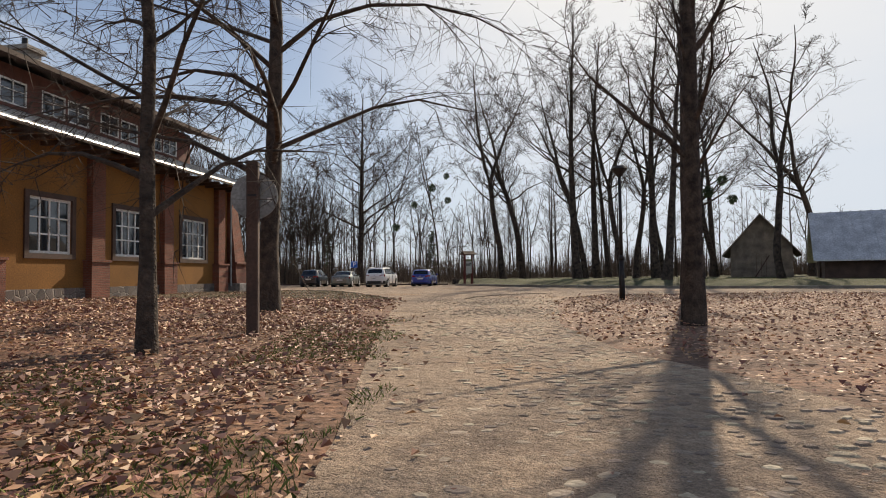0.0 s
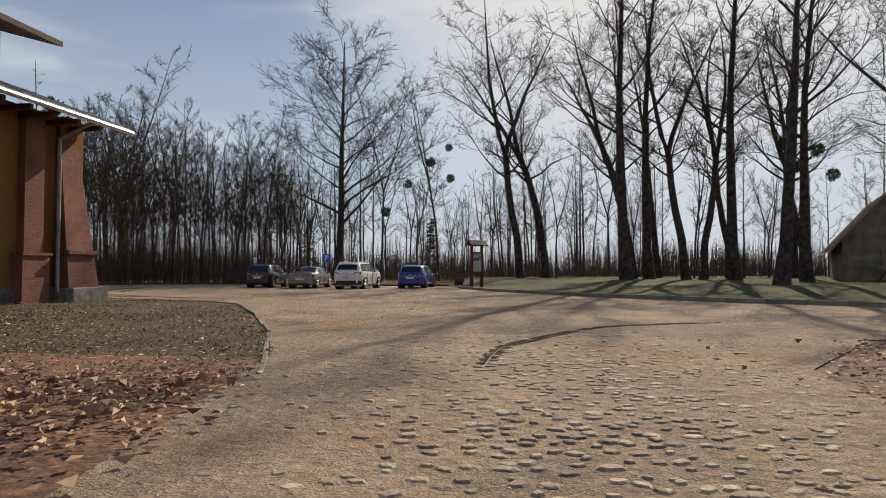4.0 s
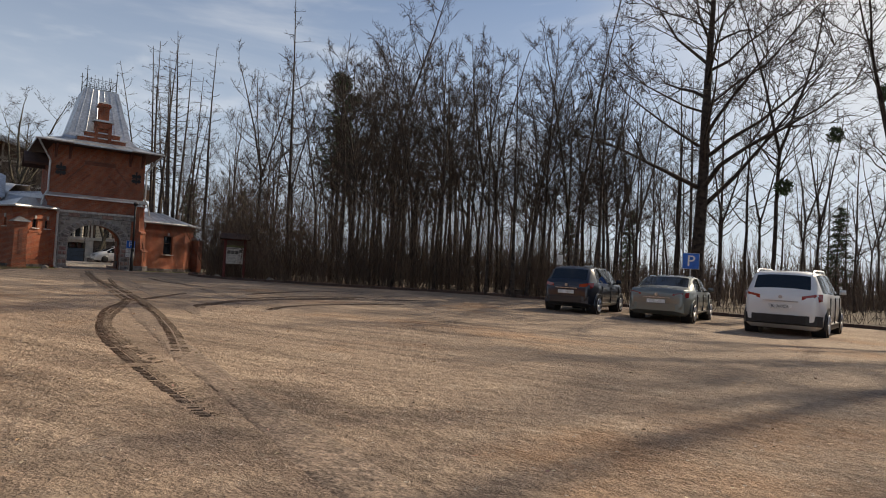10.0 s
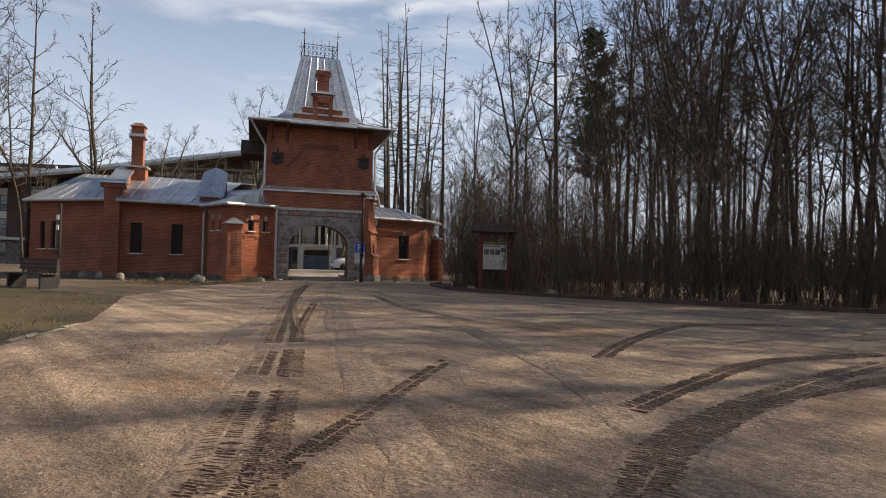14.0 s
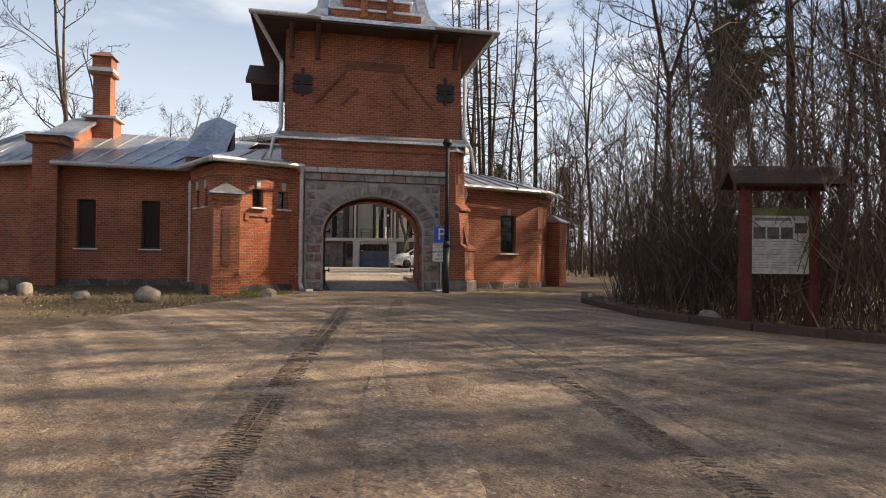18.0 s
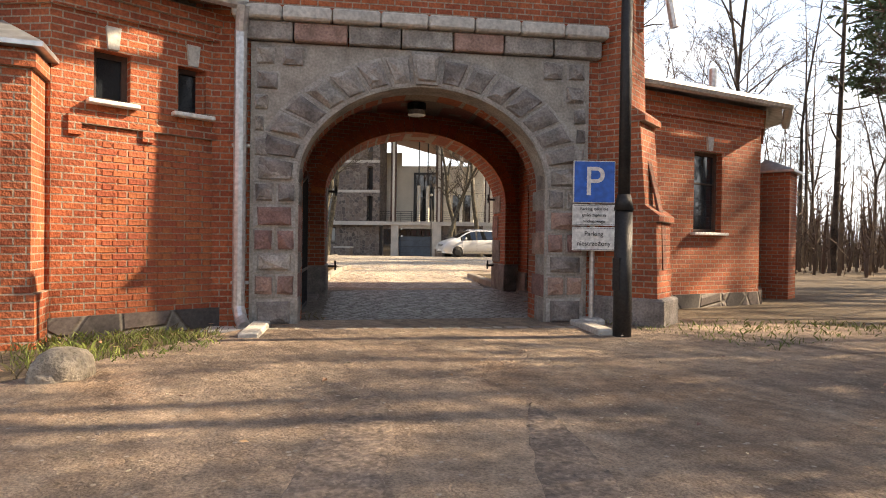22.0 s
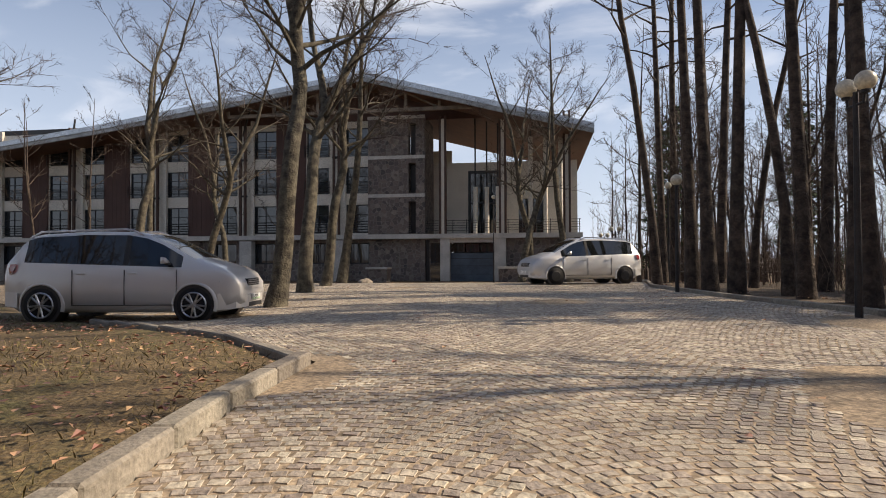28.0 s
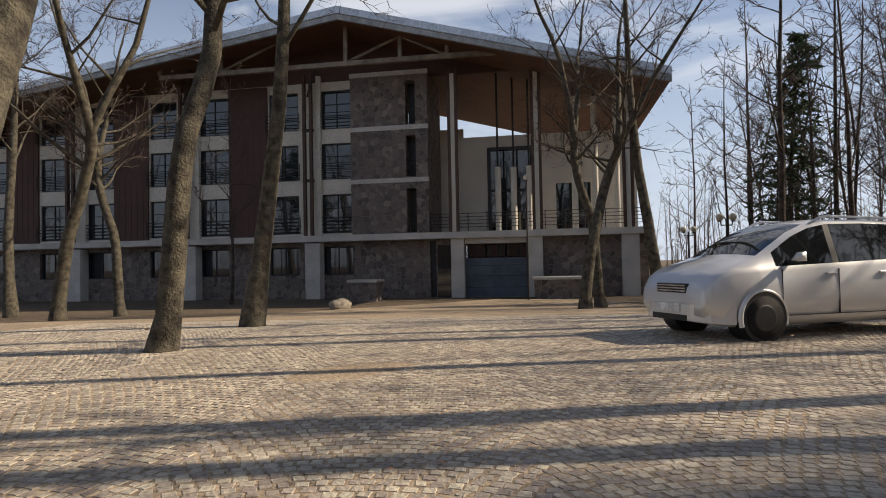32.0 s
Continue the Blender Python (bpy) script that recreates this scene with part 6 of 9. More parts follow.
def car(label, x, y, turn, k, L, W, top, belt, side, split, ws, rw, paint_mat, rim, wb, wr=0.32, rails=False, plate="", cladding=False, plate_green=False, zt=1.0, zh=0.82):
    """top: outline of bonnet, glass and roof from the tail to the nose; belt: height of the window sill; side, split: side glass and its door pillar;
    ws, rw: where windscreen and rear window run; zt, zh: heights of tail lights and headlights."""
    c = thing("car", label, "car", x, y, None, turn, "parked cars")
    c.scale = (k, k, k)
    w = W / 2
    h = L / 2
    cuts = {p[0] for p in top} | {side[0], side[1], split - 0.05, split + 0.05, *ws, *rw, -wb / 2, wb / 2, 0.0, side[0] + 0.12, side[1] - 0.15, -h + 0.03, h - 0.03, -h + 0.25, h - 0.25}
    xs = sorted(v for v in cuts if -h <= v <= h)
    rings = []
    for px in xs:
        e = min(px + h, h - px)
        f = 0.76 + 0.24 * min(1.0, (e / 0.75)) ** 0.45
        zt_ = at(top, px)
        zb = min(at(belt, px), zt_ - 0.02)
        z0 = 0.2 + 0.16 * max(0.0, 1 - e / 0.3)
        gh = zt_ - zb
        q = min(1.0, gh / 0.55)
        wt = w * f * (0.93 - 0.17 * q)
        half = [(0, z0), (w * f * 0.84, z0), (w * f * 0.965, z0 + 0.1), (w * f, z0 + (zb - z0) * 0.5), (w * f * 0.985, zb - 0.07), (w * f * 0.95, zb), (wt, zb + max(gh - 0.07, gh * 0.5)), (wt * 0.86, zt_ - 0.012), (wt * 0.45, zt_ + 0.012), (0, zt_ + 0.018)]
        rings.append([(px, yy, zz) for yy, zz in half] + [(px, -yy, zz) for yy, zz in half[-2:0:-1]])
    n = len(rings[0])
    groups = {}
    for i in range(len(xs) - 1):
        mid = (xs[i] + xs[i + 1]) / 2
        for j in range(n):
            jj = j if j < 9 else n - 1 - j
            sy = 1 if j < 9 else -1
            key = "body"
            if jj == 5 and side[0] < mid < side[1]:
                key = ("door_pillar", sy) if abs(mid - split) < 0.05 else ("front_side_window", sy) if mid > split else ("rear_side_window", sy)
            elif jj in (7, 8) and ws[0] < mid < ws[1]:
                key = "windscreen"
            elif jj in (7, 8) and rw[0] < mid < rw[1]:
                key = "rear_window"
            groups.setdefault(key, []).append((i * n + j, i * n + (j + 1) % n, (i + 1) * n + (j + 1) % n, (i + 1) * n + j))
    vs = [p for r in rings for p in r]
    groups["body"] += [tuple(range(n))[::-1], tuple((len(xs) - 1) * n + j for j in range(n))]
    for key, fs in groups.items():
        nm = key if isinstance(key, str) else key[0]
        used = sorted({v for f in fs for v in f})
        idx = {v: q for q, v in enumerate(used)}
        mt = paint_mat if nm == "body" else BLACK if nm == "door_pillar" else CAR_GLASS
        raw(nm, [vs[v] for v in used], [tuple(idx[v] for v in f) for f in fs], mt, c, "" if nm == "body" else "black pillar" if nm == "door_pillar" else "dark tinted glass", True)
    zs = at(belt, 0)
    for sy in (-1, 1):
        gap = bmesh.new()
        for px in (split, split - 0.95, split + 0.95):
            box(gap, px - 0.003, px + 0.003, sy * w * 0.99 - 0.02, sy * w * 0.99 + 0.012, 0.34, zs - 0.08)
        box(gap, split - 0.95, split + 0.95, sy * w * 0.985 - 0.03, sy * w * 0.985 + 0.008, 0.335, 0.345)
        part("door_gap", gap, BLACK, c)
        for px in (split + 0.14, split - 0.8):
            part("door_handle", boxes((px - 0.09, px + 0.09, sy * w * 0.99 - 0.02, sy * w * 0.99 + 0.03, zs - 0.16, zs - 0.13), bevel=0.008), paint_mat, c)
        mx = side[1] - 0.28
        mr = part("mirror", hull(bmesh.new(), [(mx + dx, sy * (w + yy), zs + zz) for dx, yy, zz in ((0, 0.02, 0.02), (0.12, 0.04, 0.04), (0, 0.19, 0.03), (0.1, 0.17, 0.05), (0, 0.03, 0.15), (0, 0.18, 0.15), (0.08, 0.15, 0.14))]), paint_mat, c, "", True)
        part("mirror_arm", boxes((mx + 0.03, mx + 0.09, sy * w - 0.08, sy * w + 0.06, zs - 0.0, zs + 0.05)), BLACK, mr)
        part("headlight", hull(bmesh.new(), [(h - 0.12, sy * w * 0.45, zh * 0.93), (h - 0.46, sy * w * 0.9, zh * 1.06), (h - 0.62, sy * w * 0.92, zh * 1.03), (h - 0.36, sy * w * 0.93, zh * 0.87), (h - 0.05, sy * w * 0.52, zh * 0.8), (h - 0.12, sy * w * 0.75, zh * 0.8)]), LAMP_GLASS, c, "clear headlight")
        part("tail_light", hull(bmesh.new(), [(-h - 0.012 + dx, sy * w * yy, zz) for dx, yy, zz in ((0.03, 0.5, zt * 0.95), (0.03, 0.5, zt * 0.84), (0.04, 0.77, zt * 0.8), (0.06, 0.8, zt * 1.0), (0.34, 0.945, zt * 1.02), (0.26, 0.945, zt * 0.86))]), RED_LENS, c, "red tail light")
        if rails:
            ry = w * 0.68
            part("roof_rail", path_rod(bmesh.new(), [(rw[1] + 0.1, sy * ry, at(top, rw[1] + 0.1) - 0.02), (rw[1] + 0.3, sy * ry, at(top, rw[1] + 0.3) + 0.04), (0.0, sy * ry, at(top, 0) + 0.045), (ws[0] - 0.3, sy * ry, at(top, ws[0] - 0.3) + 0.03), (ws[0] - 0.1, sy * ry, at(top, ws[0] - 0.1) - 0.03)], 0.02, 6), ALLOY, c)
        if cladding:
            part("sill_trim", boxes((-wb / 2, wb / 2, sy * w * 0.965 - 0.03, sy * w * 0.965 + 0.035, 0.2, 0.36), bevel=0.01), BLACK, c)
        part("fog_light", rod(bmesh.new(), (h - 0.14, sy * w * 0.66, 0.36), (h - 0.06, sy * w * 0.64, 0.36), 0.05, n=12), LAMP_GLASS, c)
    low = BLACK if cladding else paint_mat
    part("rear_bumper", hull(bmesh.new(), [(-h - 0.035, sy * w * 0.6, zz) for sy in (-1, 1) for zz in (0.36, 0.56)] + [(-h + 0.06, sy * w * 0.85, zz) for sy in (-1, 1) for zz in (0.32, 0.58)] + [(-h + 0.35, sy * w * 0.955, zz) for sy in (-1, 1) for zz in (0.3, 0.56)]), low, c)
    part("front_bumper", hull(bmesh.new(), [(h + 0.03, sy * w * 0.5, zz) for sy in (-1, 1) for zz in (0.28, 0.5)] + [(h - 0.1, sy * w * 0.8, zz) for sy in (-1, 1) for zz in (0.26, 0.54)] + [(h - 0.4, sy * w * 0.945, zz) for sy in (-1, 1) for zz in (0.24, 0.54)]), paint_mat, c)
    gr = part("grille", boxes((h - 0.12, h - 0.005, -w * 0.38, w * 0.38, zh * 0.76, zh * 0.92), bevel=0.01), BLACK, c)
    for q in (0.79, 0.835, 0.88):
        part("grille_bar", boxes((h - 0.06, h + 0.004, -w * 0.36, w * 0.36, zh * q, zh * q + 0.015)), ALLOY, gr)
    part("air_intake", boxes((h - 0.1, h + 0.034, -w * 0.45, w * 0.45, 0.27, 0.36), bevel=0.01), BLACK, c)
    part("boot_trim", boxes((-h - 0.02, -h + 0.04, -w * 0.42, w * 0.42, zt * 0.81, zt * 0.835)), ALLOY, c)
    part("maker_badge", rod(bmesh.new(), (-h - 0.02, 0, zt * 0.92), (-h + 0.03, 0, zt * 0.92), 0.045, n=14), ALLOY, c, "plain round badge")
    for sx, zz, hx in ((-1, zt * 0.7, -h - 0.03), (1, 0.45, h + 0.04)):
        pl = part("number_plate", boxes((hx - 0.008, hx + 0.008, -0.26, 0.26, zz - 0.055, zz + 0.055)), PLATE, c, "white number plate")
        if plate_green:
            part("green_band", boxes((hx - 0.01, hx + 0.01, -0.25, 0.25, zz - 0.05, zz - 0.02)), GREEN_PLATE, pl)
        if plate:
            text_mesh(plate, 0.1, BLACK, pl, pose(hx + 0.0095 * sx, 0, zz, 90, 0, 90 * sx))
    for wx in (-wb / 2, wb / 2):
        for sy in (-1, 1):
            part("wheel_arch", rod(bmesh.new(), (wx, sy * (w - 0.32), wr), (wx, sy * (w + 0.004), wr), wr * 1.09, n=28), BLACK, c)
            lv, lf = [], []
            for q in range(17):
                a0 = -0.3 + q * (math.pi + 0.6) / 16
                for rr, yy in ((1.09, w - 0.06), (1.09, w + 0.008), (1.17, w + 0.01), (1.25, w - 0.03)):
                    lv.append((wx + math.cos(a0) * wr * rr, sy * yy, wr + math.sin(a0) * wr * rr))
                if q:
                    lf += [(q * 4 - 4 + e, q * 4 - 3 + e, q * 4 + 1 + e, q * 4 + e) for e in range(3)]
            raw("arch_lip", lv, lf, BLACK if cladding else paint_mat, c, "", True)
            bm = rod(bmesh.new(), (wx, sy * (w - 0.22), wr), (wx, sy * (w + 0.015), wr), wr, n=28)
            es = [e for e in bm.edges if len(e.link_faces) == 2 and any(len(f.verts) > 4 for f in e.link_faces)]
            bmesh.ops.bevel(bm, geom=es, offset=0.03, segments=2, affect="EDGES")
            wl2 = part("wheel", bm, RUBBER, c, "", True)
            rm = bmesh.new()
            yo = sy * (w + 0.018)
            if rim == "alloy":
                for q in range(10):
                    a = q * math.tau / 10 + (0.11 if q % 2 else -0.11)
                    rod(rm, (wx, yo, wr), (wx + math.cos(a) * wr * 0.66, yo, wr + math.sin(a) * wr * 0.66), 0.022, 0.018, 5)
                rod(rm, (wx, yo - 0.012 * sy, wr), (wx, yo + 0.012 * sy, wr), wr * 0.16, n=12)
                for q in range(28):
                    a, b = q * math.tau / 28, (q + 1) * math.tau / 28
                    rod(rm, (wx + math.cos(a) * wr * 0.66, yo, wr + math.sin(a) * wr * 0.66), (wx + math.cos(b) * wr * 0.66, yo, wr + math.sin(b) * wr * 0.66), 0.016, n=4)
                part("rim", rm, ALLOY, wl2, "silver spoked rim")
            else:
                rod(rm, (wx, yo - 0.01 * sy, wr), (wx, yo + 0.004 * sy, wr), wr * 0.62, wr * 0.5, 20)
                part("rim", rm, BLACK, wl2, "plain black steel rim")
    part("antenna", rod(bmesh.new(), (rw[1] + 0.25, 0, at(top, rw[1] + 0.25)), (rw[1] + 0.08, 0, at(top, rw[1] + 0.25) + 0.18), 0.008, n=5), BLACK, c)
    return c


PLATE = material("plate_white", (0.7, 0.7, 0.68), 0.5, bump=0)
GREEN_PLATE = material("plate_green", (0.42, 0.62, 0.38), 0.5, bump=0)
SILVER = paint("silver_car_paint", (0.62, 0.62, 0.61), 0.3, 0.4)
SILVER_WARM = paint("champagne_silver_paint", (0.62, 0.6, 0.575), 0.3, 0.4)
CAR_WHITE = paint("white_car_paint", (0.75, 0.75, 0.74), 0.0, 0.35)
CAR_BLUE = paint("blue_car_paint", (0.012, 0.035, 0.28), 0.1, 0.3)
CAR_DARK = paint("dark_blue_paint", (0.012, 0.017, 0.03), 0.3, 0.3)
CAR_GREY = paint("grey_green_paint", (0.20, 0.215, 0.195), 0.5, 0.35)
KC = 0.78


def park(label, rear_left, heading, L, W, *args, **kw):
    """Places a car by the corner of its rear left wheel and its heading (degrees right of +y)."""
    a = radians(90 - heading)
    d, n = Vector((math.cos(a), math.sin(a))), Vector((math.sin(a), -math.cos(a)))
    c = Vector(rear_left) + d * (L / 2 - 0.45) * KC + n * W / 2 * KC
    return car(label, c.x, c.y, 90 - heading, KC, L, W, *args, **kw)


def outline(L, Ht, kind):
    """Side outline of a hatchback, saloon, off-roader or people carrier, scaled to length and height."""
    h = L / 2
    if kind == "saloon":
        p = [(-1.0, 0.42), (-0.99, 0.6), (-0.96, 0.70), (-0.68, 0.735), (-0.6, 0.76), (-0.37, 0.955), (-0.24, 0.99), (0.0, 1.0), (0.17, 0.98), (0.27, 0.93), (0.52, 0.71), (0.56, 0.69), (0.8, 0.63), (0.94, 0.55), (0.99, 0.45), (1.0, 0.36)]
    elif kind == "carrier":
        p = [(-1.0, 0.38), (-0.99, 0.56), (-0.965, 0.66), (-0.86, 0.88), (-0.8, 0.945), (-0.7, 0.975), (-0.3, 1.0), (0.05, 0.995), (0.2, 0.96), (0.34, 0.89), (0.6, 0.70), (0.66, 0.67), (0.82, 0.61), (0.93, 0.53), (0.99, 0.43), (1.0, 0.34)]
    elif kind == "off":
        p = [(-1.0, 0.42), (-0.99, 0.6), (-0.955, 0.69), (-0.84, 0.92), (-0.8, 0.965), (-0.7, 0.985), (-0.3, 1.0), (0.05, 0.995), (0.15, 0.97), (0.46, 0.73), (0.5, 0.7), (0.8, 0.655), (0.94, 0.58), (0.99, 0.5), (1.0, 0.4)]
    else:
        p = [(-1.0, 0.4), (-0.99, 0.56), (-0.95, 0.66), (-0.78, 0.92), (-0.72, 0.965), (-0.55, 0.99), (-0.2, 1.0), (0.08, 0.985), (0.2, 0.95), (0.5, 0.72), (0.55, 0.69), (0.8, 0.6), (0.94, 0.52), (0.99, 0.43), (1.0, 0.34)]
    return [(a * h, q * Ht) for a, q in p]


def by_kind(kind, L, Ht):
    h = L / 2
    if kind == "saloon":
        return outline(L, Ht, kind), [(-h, 0.68 * Ht), (h, 0.64 * Ht)], (-0.42 * h, 0.42 * h), 0.02, (0.2 * h, 0.52 * h), (-0.6 * h, -0.37 * h)
    if kind == "carrier":
        return outline(L, Ht, kind), [(-h, 0.67 * Ht), (h, 0.58 * Ht)], (-0.8 * h, 0.52 * h), 0.12, (0.2 * h, 0.6 * h), (-0.95 * h, -0.85 * h)
    if kind == "off":
        return outline(L, Ht, kind), [(-h, 0.68 * Ht), (h, 0.63 * Ht)], (-0.78 * h, 0.38 * h), 0.0, (0.15 * h, 0.46 * h), (-0.94 * h, -0.84 * h)
    return outline(L, Ht, kind), [(-h, 0.67 * Ht), (h, 0.6 * Ht)], (-0.66 * h, 0.42 * h), 0.05, (0.2 * h, 0.5 * h), (-0.92 * h, -0.78 * h)


park("dark blue hatchback parked at the wood", (-9.85, 41.9), 4, 3.93, 1.68, *by_kind("hatch", 3.93, 1.53), CAR_DARK, "alloy", 2.49, 0.3, zt=0.98, zh=0.8)
park("grey-green saloon with red tail lights", (-7.75, 41.8), 5, 4.52, 1.82, *by_kind("saloon", 4.52, 1.42), CAR_GREY, "alloy", 2.76, 0.32, zt=0.9, zh=0.74)
park("white compact off-roader with black cladding", (-5.25, 40.8), 11, 4.6, 1.86, *by_kind("off", 4.6, 1.69), CAR_WHITE, "alloy", 2.69, 0.36, plate="BI 300CA", cladding=True, rails=True, zt=1.1, zh=0.95)
park("blue rounded hatchback on the gravel", (-2.25, 41.8), 10, 4.03, 1.79, *by_kind("hatch", 4.03, 1.5), CAR_BLUE, "steel", 2.54, 0.31, zt=0.98, zh=0.78)
d3 = Vector((-50.75, 56.5)) - Vector((-50.3, 58.6))
car("silver compact van with black steel wheels", -50.75, 57.7, math.degrees(math.atan2(d3.y, d3.x)), 0.77, 4.36, 1.77, *by_kind("carrier", 4.36, 1.66), SILVER, "steel", 2.75, 0.32, rails=True, zt=1.05, zh=0.85)
car("champagne silver people carrier with alloy wheels", -46.93, 46.39, 62.0, 0.73, 4.4, 1.81, *by_kind("carrier", 4.4, 1.7), SILVER_WARM, "alloy", 2.78, 0.34, rails=True, plate="42YM", plate_green=True, zt=1.08, zh=0.87)

# ---- trees ----
def tube(vs, fs, pts, rad, n, tip=False):
    """A tapered tube along pts, added to the lists; tip draws the end to a point."""
    base = len(vs)
    m = len(pts)
    for i, p in enumerate(pts):
        a = pts[max(i - 1, 0)]
        b = pts[min(i + 1, m - 1)]
        dx, dy, dz = b[0] - a[0], b[1] - a[1], b[2] - a[2]
        l = math.sqrt(dx * dx + dy * dy + dz * dz) or 1.0
        dx, dy, dz = dx / l, dy / l, dz / l
        if abs(dz) < 0.9:
            ux, uy, uz = -dy, dx, 0.0
        else:
            ux, uy, uz = 0.0, -dz, dy
        l = math.sqrt(ux * ux + uy * uy + uz * uz) or 1.0
        ux, uy, uz = ux / l, uy / l, uz / l
        wx, wy, wz = dy * uz - dz * uy, dz * ux - dx * uz, dx * uy - dy * ux
        r = rad[i]
        if tip and i == m - 1:
            vs.append(tuple(p))
            break
        for k in range(n):
            c, s = math.cos(k * math.tau / n) * r, math.sin(k * math.tau / n) * r
            vs.append((p[0] + ux * c + wx * s, p[1] + uy * c + wy * s, p[2] + uz * c + wz * s))
    for i in range(m - 1):
        for k in range(n):
            k2 = (k + 1) % n
            if tip and i == m - 2:
                fs.append((base + i * n + k, base + i * n + k2, base + (i + 1) * n))
                continue
            fs.append((base + i * n + k, base + i * n + k2, base + (i + 1) * n + k2, base + (i + 1) * n + k))


def bend(rng, start, direction, length, segs, wobble, lift):
    """A wandering line; lift pulls it up (positive) or down."""
    p, d = Vector(start), Vector(direction).normalized()
    out = [tuple(p)]
    for _ in range(segs):
        d = (d + Vector((rng.gauss(0, wobble), rng.gauss(0, wobble), rng.gauss(0, wobble) + lift))).normalized()
        p = p + d * (length / segs)
        out.append(tuple(p))
    return out, d


def tree_meshes(seed, height, r0, first=0.35, limbs=14, reach=0.4, sub=6, twigs=5, fine=3, lift=0.06, lean=(0, 0), wobble=0.05, forks=1, droop=0.0, sides=10, up=0.75, thick=1.0):
    rng = random.Random(seed)
    tv, tf, cv, cf = [], [], [], []
    leaders = []
    pts, d = bend(rng, (0, 0, -0.15), (lean[0], lean[1], 1), height * (1.0 if forks == 1 else 0.45), 9, wobble, 0.02)
    top = r0 * (0.12 if forks == 1 else 0.7)
    rad = [r0 * (1.35 if i == 0 else 1.0) * (1 - i / 9) + top * i / 9 for i in range(10)]
    tube(tv, tf, pts, rad, sides)
    leaders.append((pts, rad, first if forks == 1 else 0.8))
    if forks > 1:
        for f in range(forks):
            a = f * math.tau / forks + rng.uniform(-0.5, 0.5)
            q, _ = bend(rng, pts[-1], (d.x + math.cos(a) * 0.32, d.y + math.sin(a) * 0.32, d.z), height * rng.uniform(0.5, 0.6), 8, wobble * 1.2, 0.05)
            rr = [top * 0.85 * (1 - i / 8.6) + 0.01 for i in range(9)]
            tube(tv, tf, q, rr, max(6, sides - 3))
            leaders.append((q, rr, 0.1))
    for pts, rad, lo in leaders:
        m = len(pts) - 1
        cnt = limbs if forks == 1 else max(4, int(limbs / (forks + 0.3)))
        for i in range(cnt):
            t = lo + (0.98 - lo) * (i + rng.random()) / cnt
            j = min(int(t * m), m - 1)
            f = t * m - j
            s = [pts[j][c] * (1 - f) + pts[j + 1][c] * f for c in range(3)]
            r = (rad[j] * (1 - f) + rad[j + 1] * f) * rng.uniform(0.3, 0.5)
            a = i * 2.4 + rng.uniform(-0.6, 0.6)
            length = height * reach * (1.08 - 0.72 * (t - lo) / (1 - lo + 0.01)) * rng.uniform(0.65, 1.1)
            q, _ = bend(rng, s, (math.cos(a), math.sin(a), up * rng.uniform(0.6, 1.3)), length, 5, 0.14, lift - droop)
            rr = [r * (1 - u / 5.4) + 0.004 for u in range(6)]
            tube(tv, tf, q, rr, 5)
            for k in range(sub):
                u = 0.25 + 0.72 * (k + rng.random()) / sub
                jj = min(int(u * 5), 4)
                s2 = q[jj + 1]
                ln = length * rng.uniform(0.28, 0.5) * (1.15 - u * 0.5)
                dd = Vector(q[jj + 1]) - Vector(q[jj])
                dd = dd.normalized() + Vector((rng.gauss(0, 0.55), rng.gauss(0, 0.55), rng.gauss(0.12, 0.4) - droop))
                q2, _ = bend(rng, s2, dd, ln, 3, 0.18, lift - droop)
                r2 = max(rr[jj + 1] * 0.55, 0.009 * thick)
                tube(cv, cf, q2, [r2, r2 * 0.75, r2 * 0.55, 0.005 * thick], 3, True)
                for g in range(twigs):
                    h = q2[1 + g % 3]
                    dd2 = (Vector(q2[-1]) - Vector(q2[0])).normalized() + Vector((rng.gauss(0, 0.7), rng.gauss(0, 0.7), rng.gauss(0.1, 0.5) - droop))
                    q3, _ = bend(rng, h, dd2, ln * rng.uniform(0.3, 0.65), 2, 0.2, lift - droop)
                    tube(cv, cf, q3, [max(r2 * 0.45, 0.006 * thick), 0.005 * thick, 0.0035 * thick], 3, True)
                    for e in range(fine):
                        h3 = q3[1 + e % 2]
                        dd3 = (Vector(q3[-1]) - Vector(q3[0])).normalized() + Vector((rng.gauss(0, 0.8), rng.gauss(0, 0.8), rng.gauss(0.1, 0.5)))
                        q4, _ = bend(rng, h3, dd3, ln * rng.uniform(0.18, 0.42), 1, 0.2, -droop)
                        tube(cv, cf, q4, [0.0055 * thick, 0.003 * thick], 3, True)
    out = []
    for nm, v, fc in (("trunk", tv, tf), ("crown", cv, cf)):
        me = bpy.data.meshes.new(nm)
        me.from_pydata(v, [], fc)
        me.polygons.foreach_set("use_smooth", [nm == "trunk"] * len(me.polygons))
        out.append(me)
    return out


def plant(meshes, label, category, x, y, turn, size=1.0, bark=None, group="", z=None, tall=1.0):
    t = thing("tree", label, category, x, y, z, turn, group)
    t.scale = (size, size, size * tall)
    for me, mat in zip(meshes, (bark or BARK, TWIG)):
        if not me.materials:
            me.materials.append(mat)
        o = new(me.name.split(".")[0], me)
        o.parent = t
    return t


def bark_copy(meshes, bark):
    tr = meshes[0].copy()
    tr.materials.clear()
    tr.materials.append(bark)
    return [tr, meshes[1]]


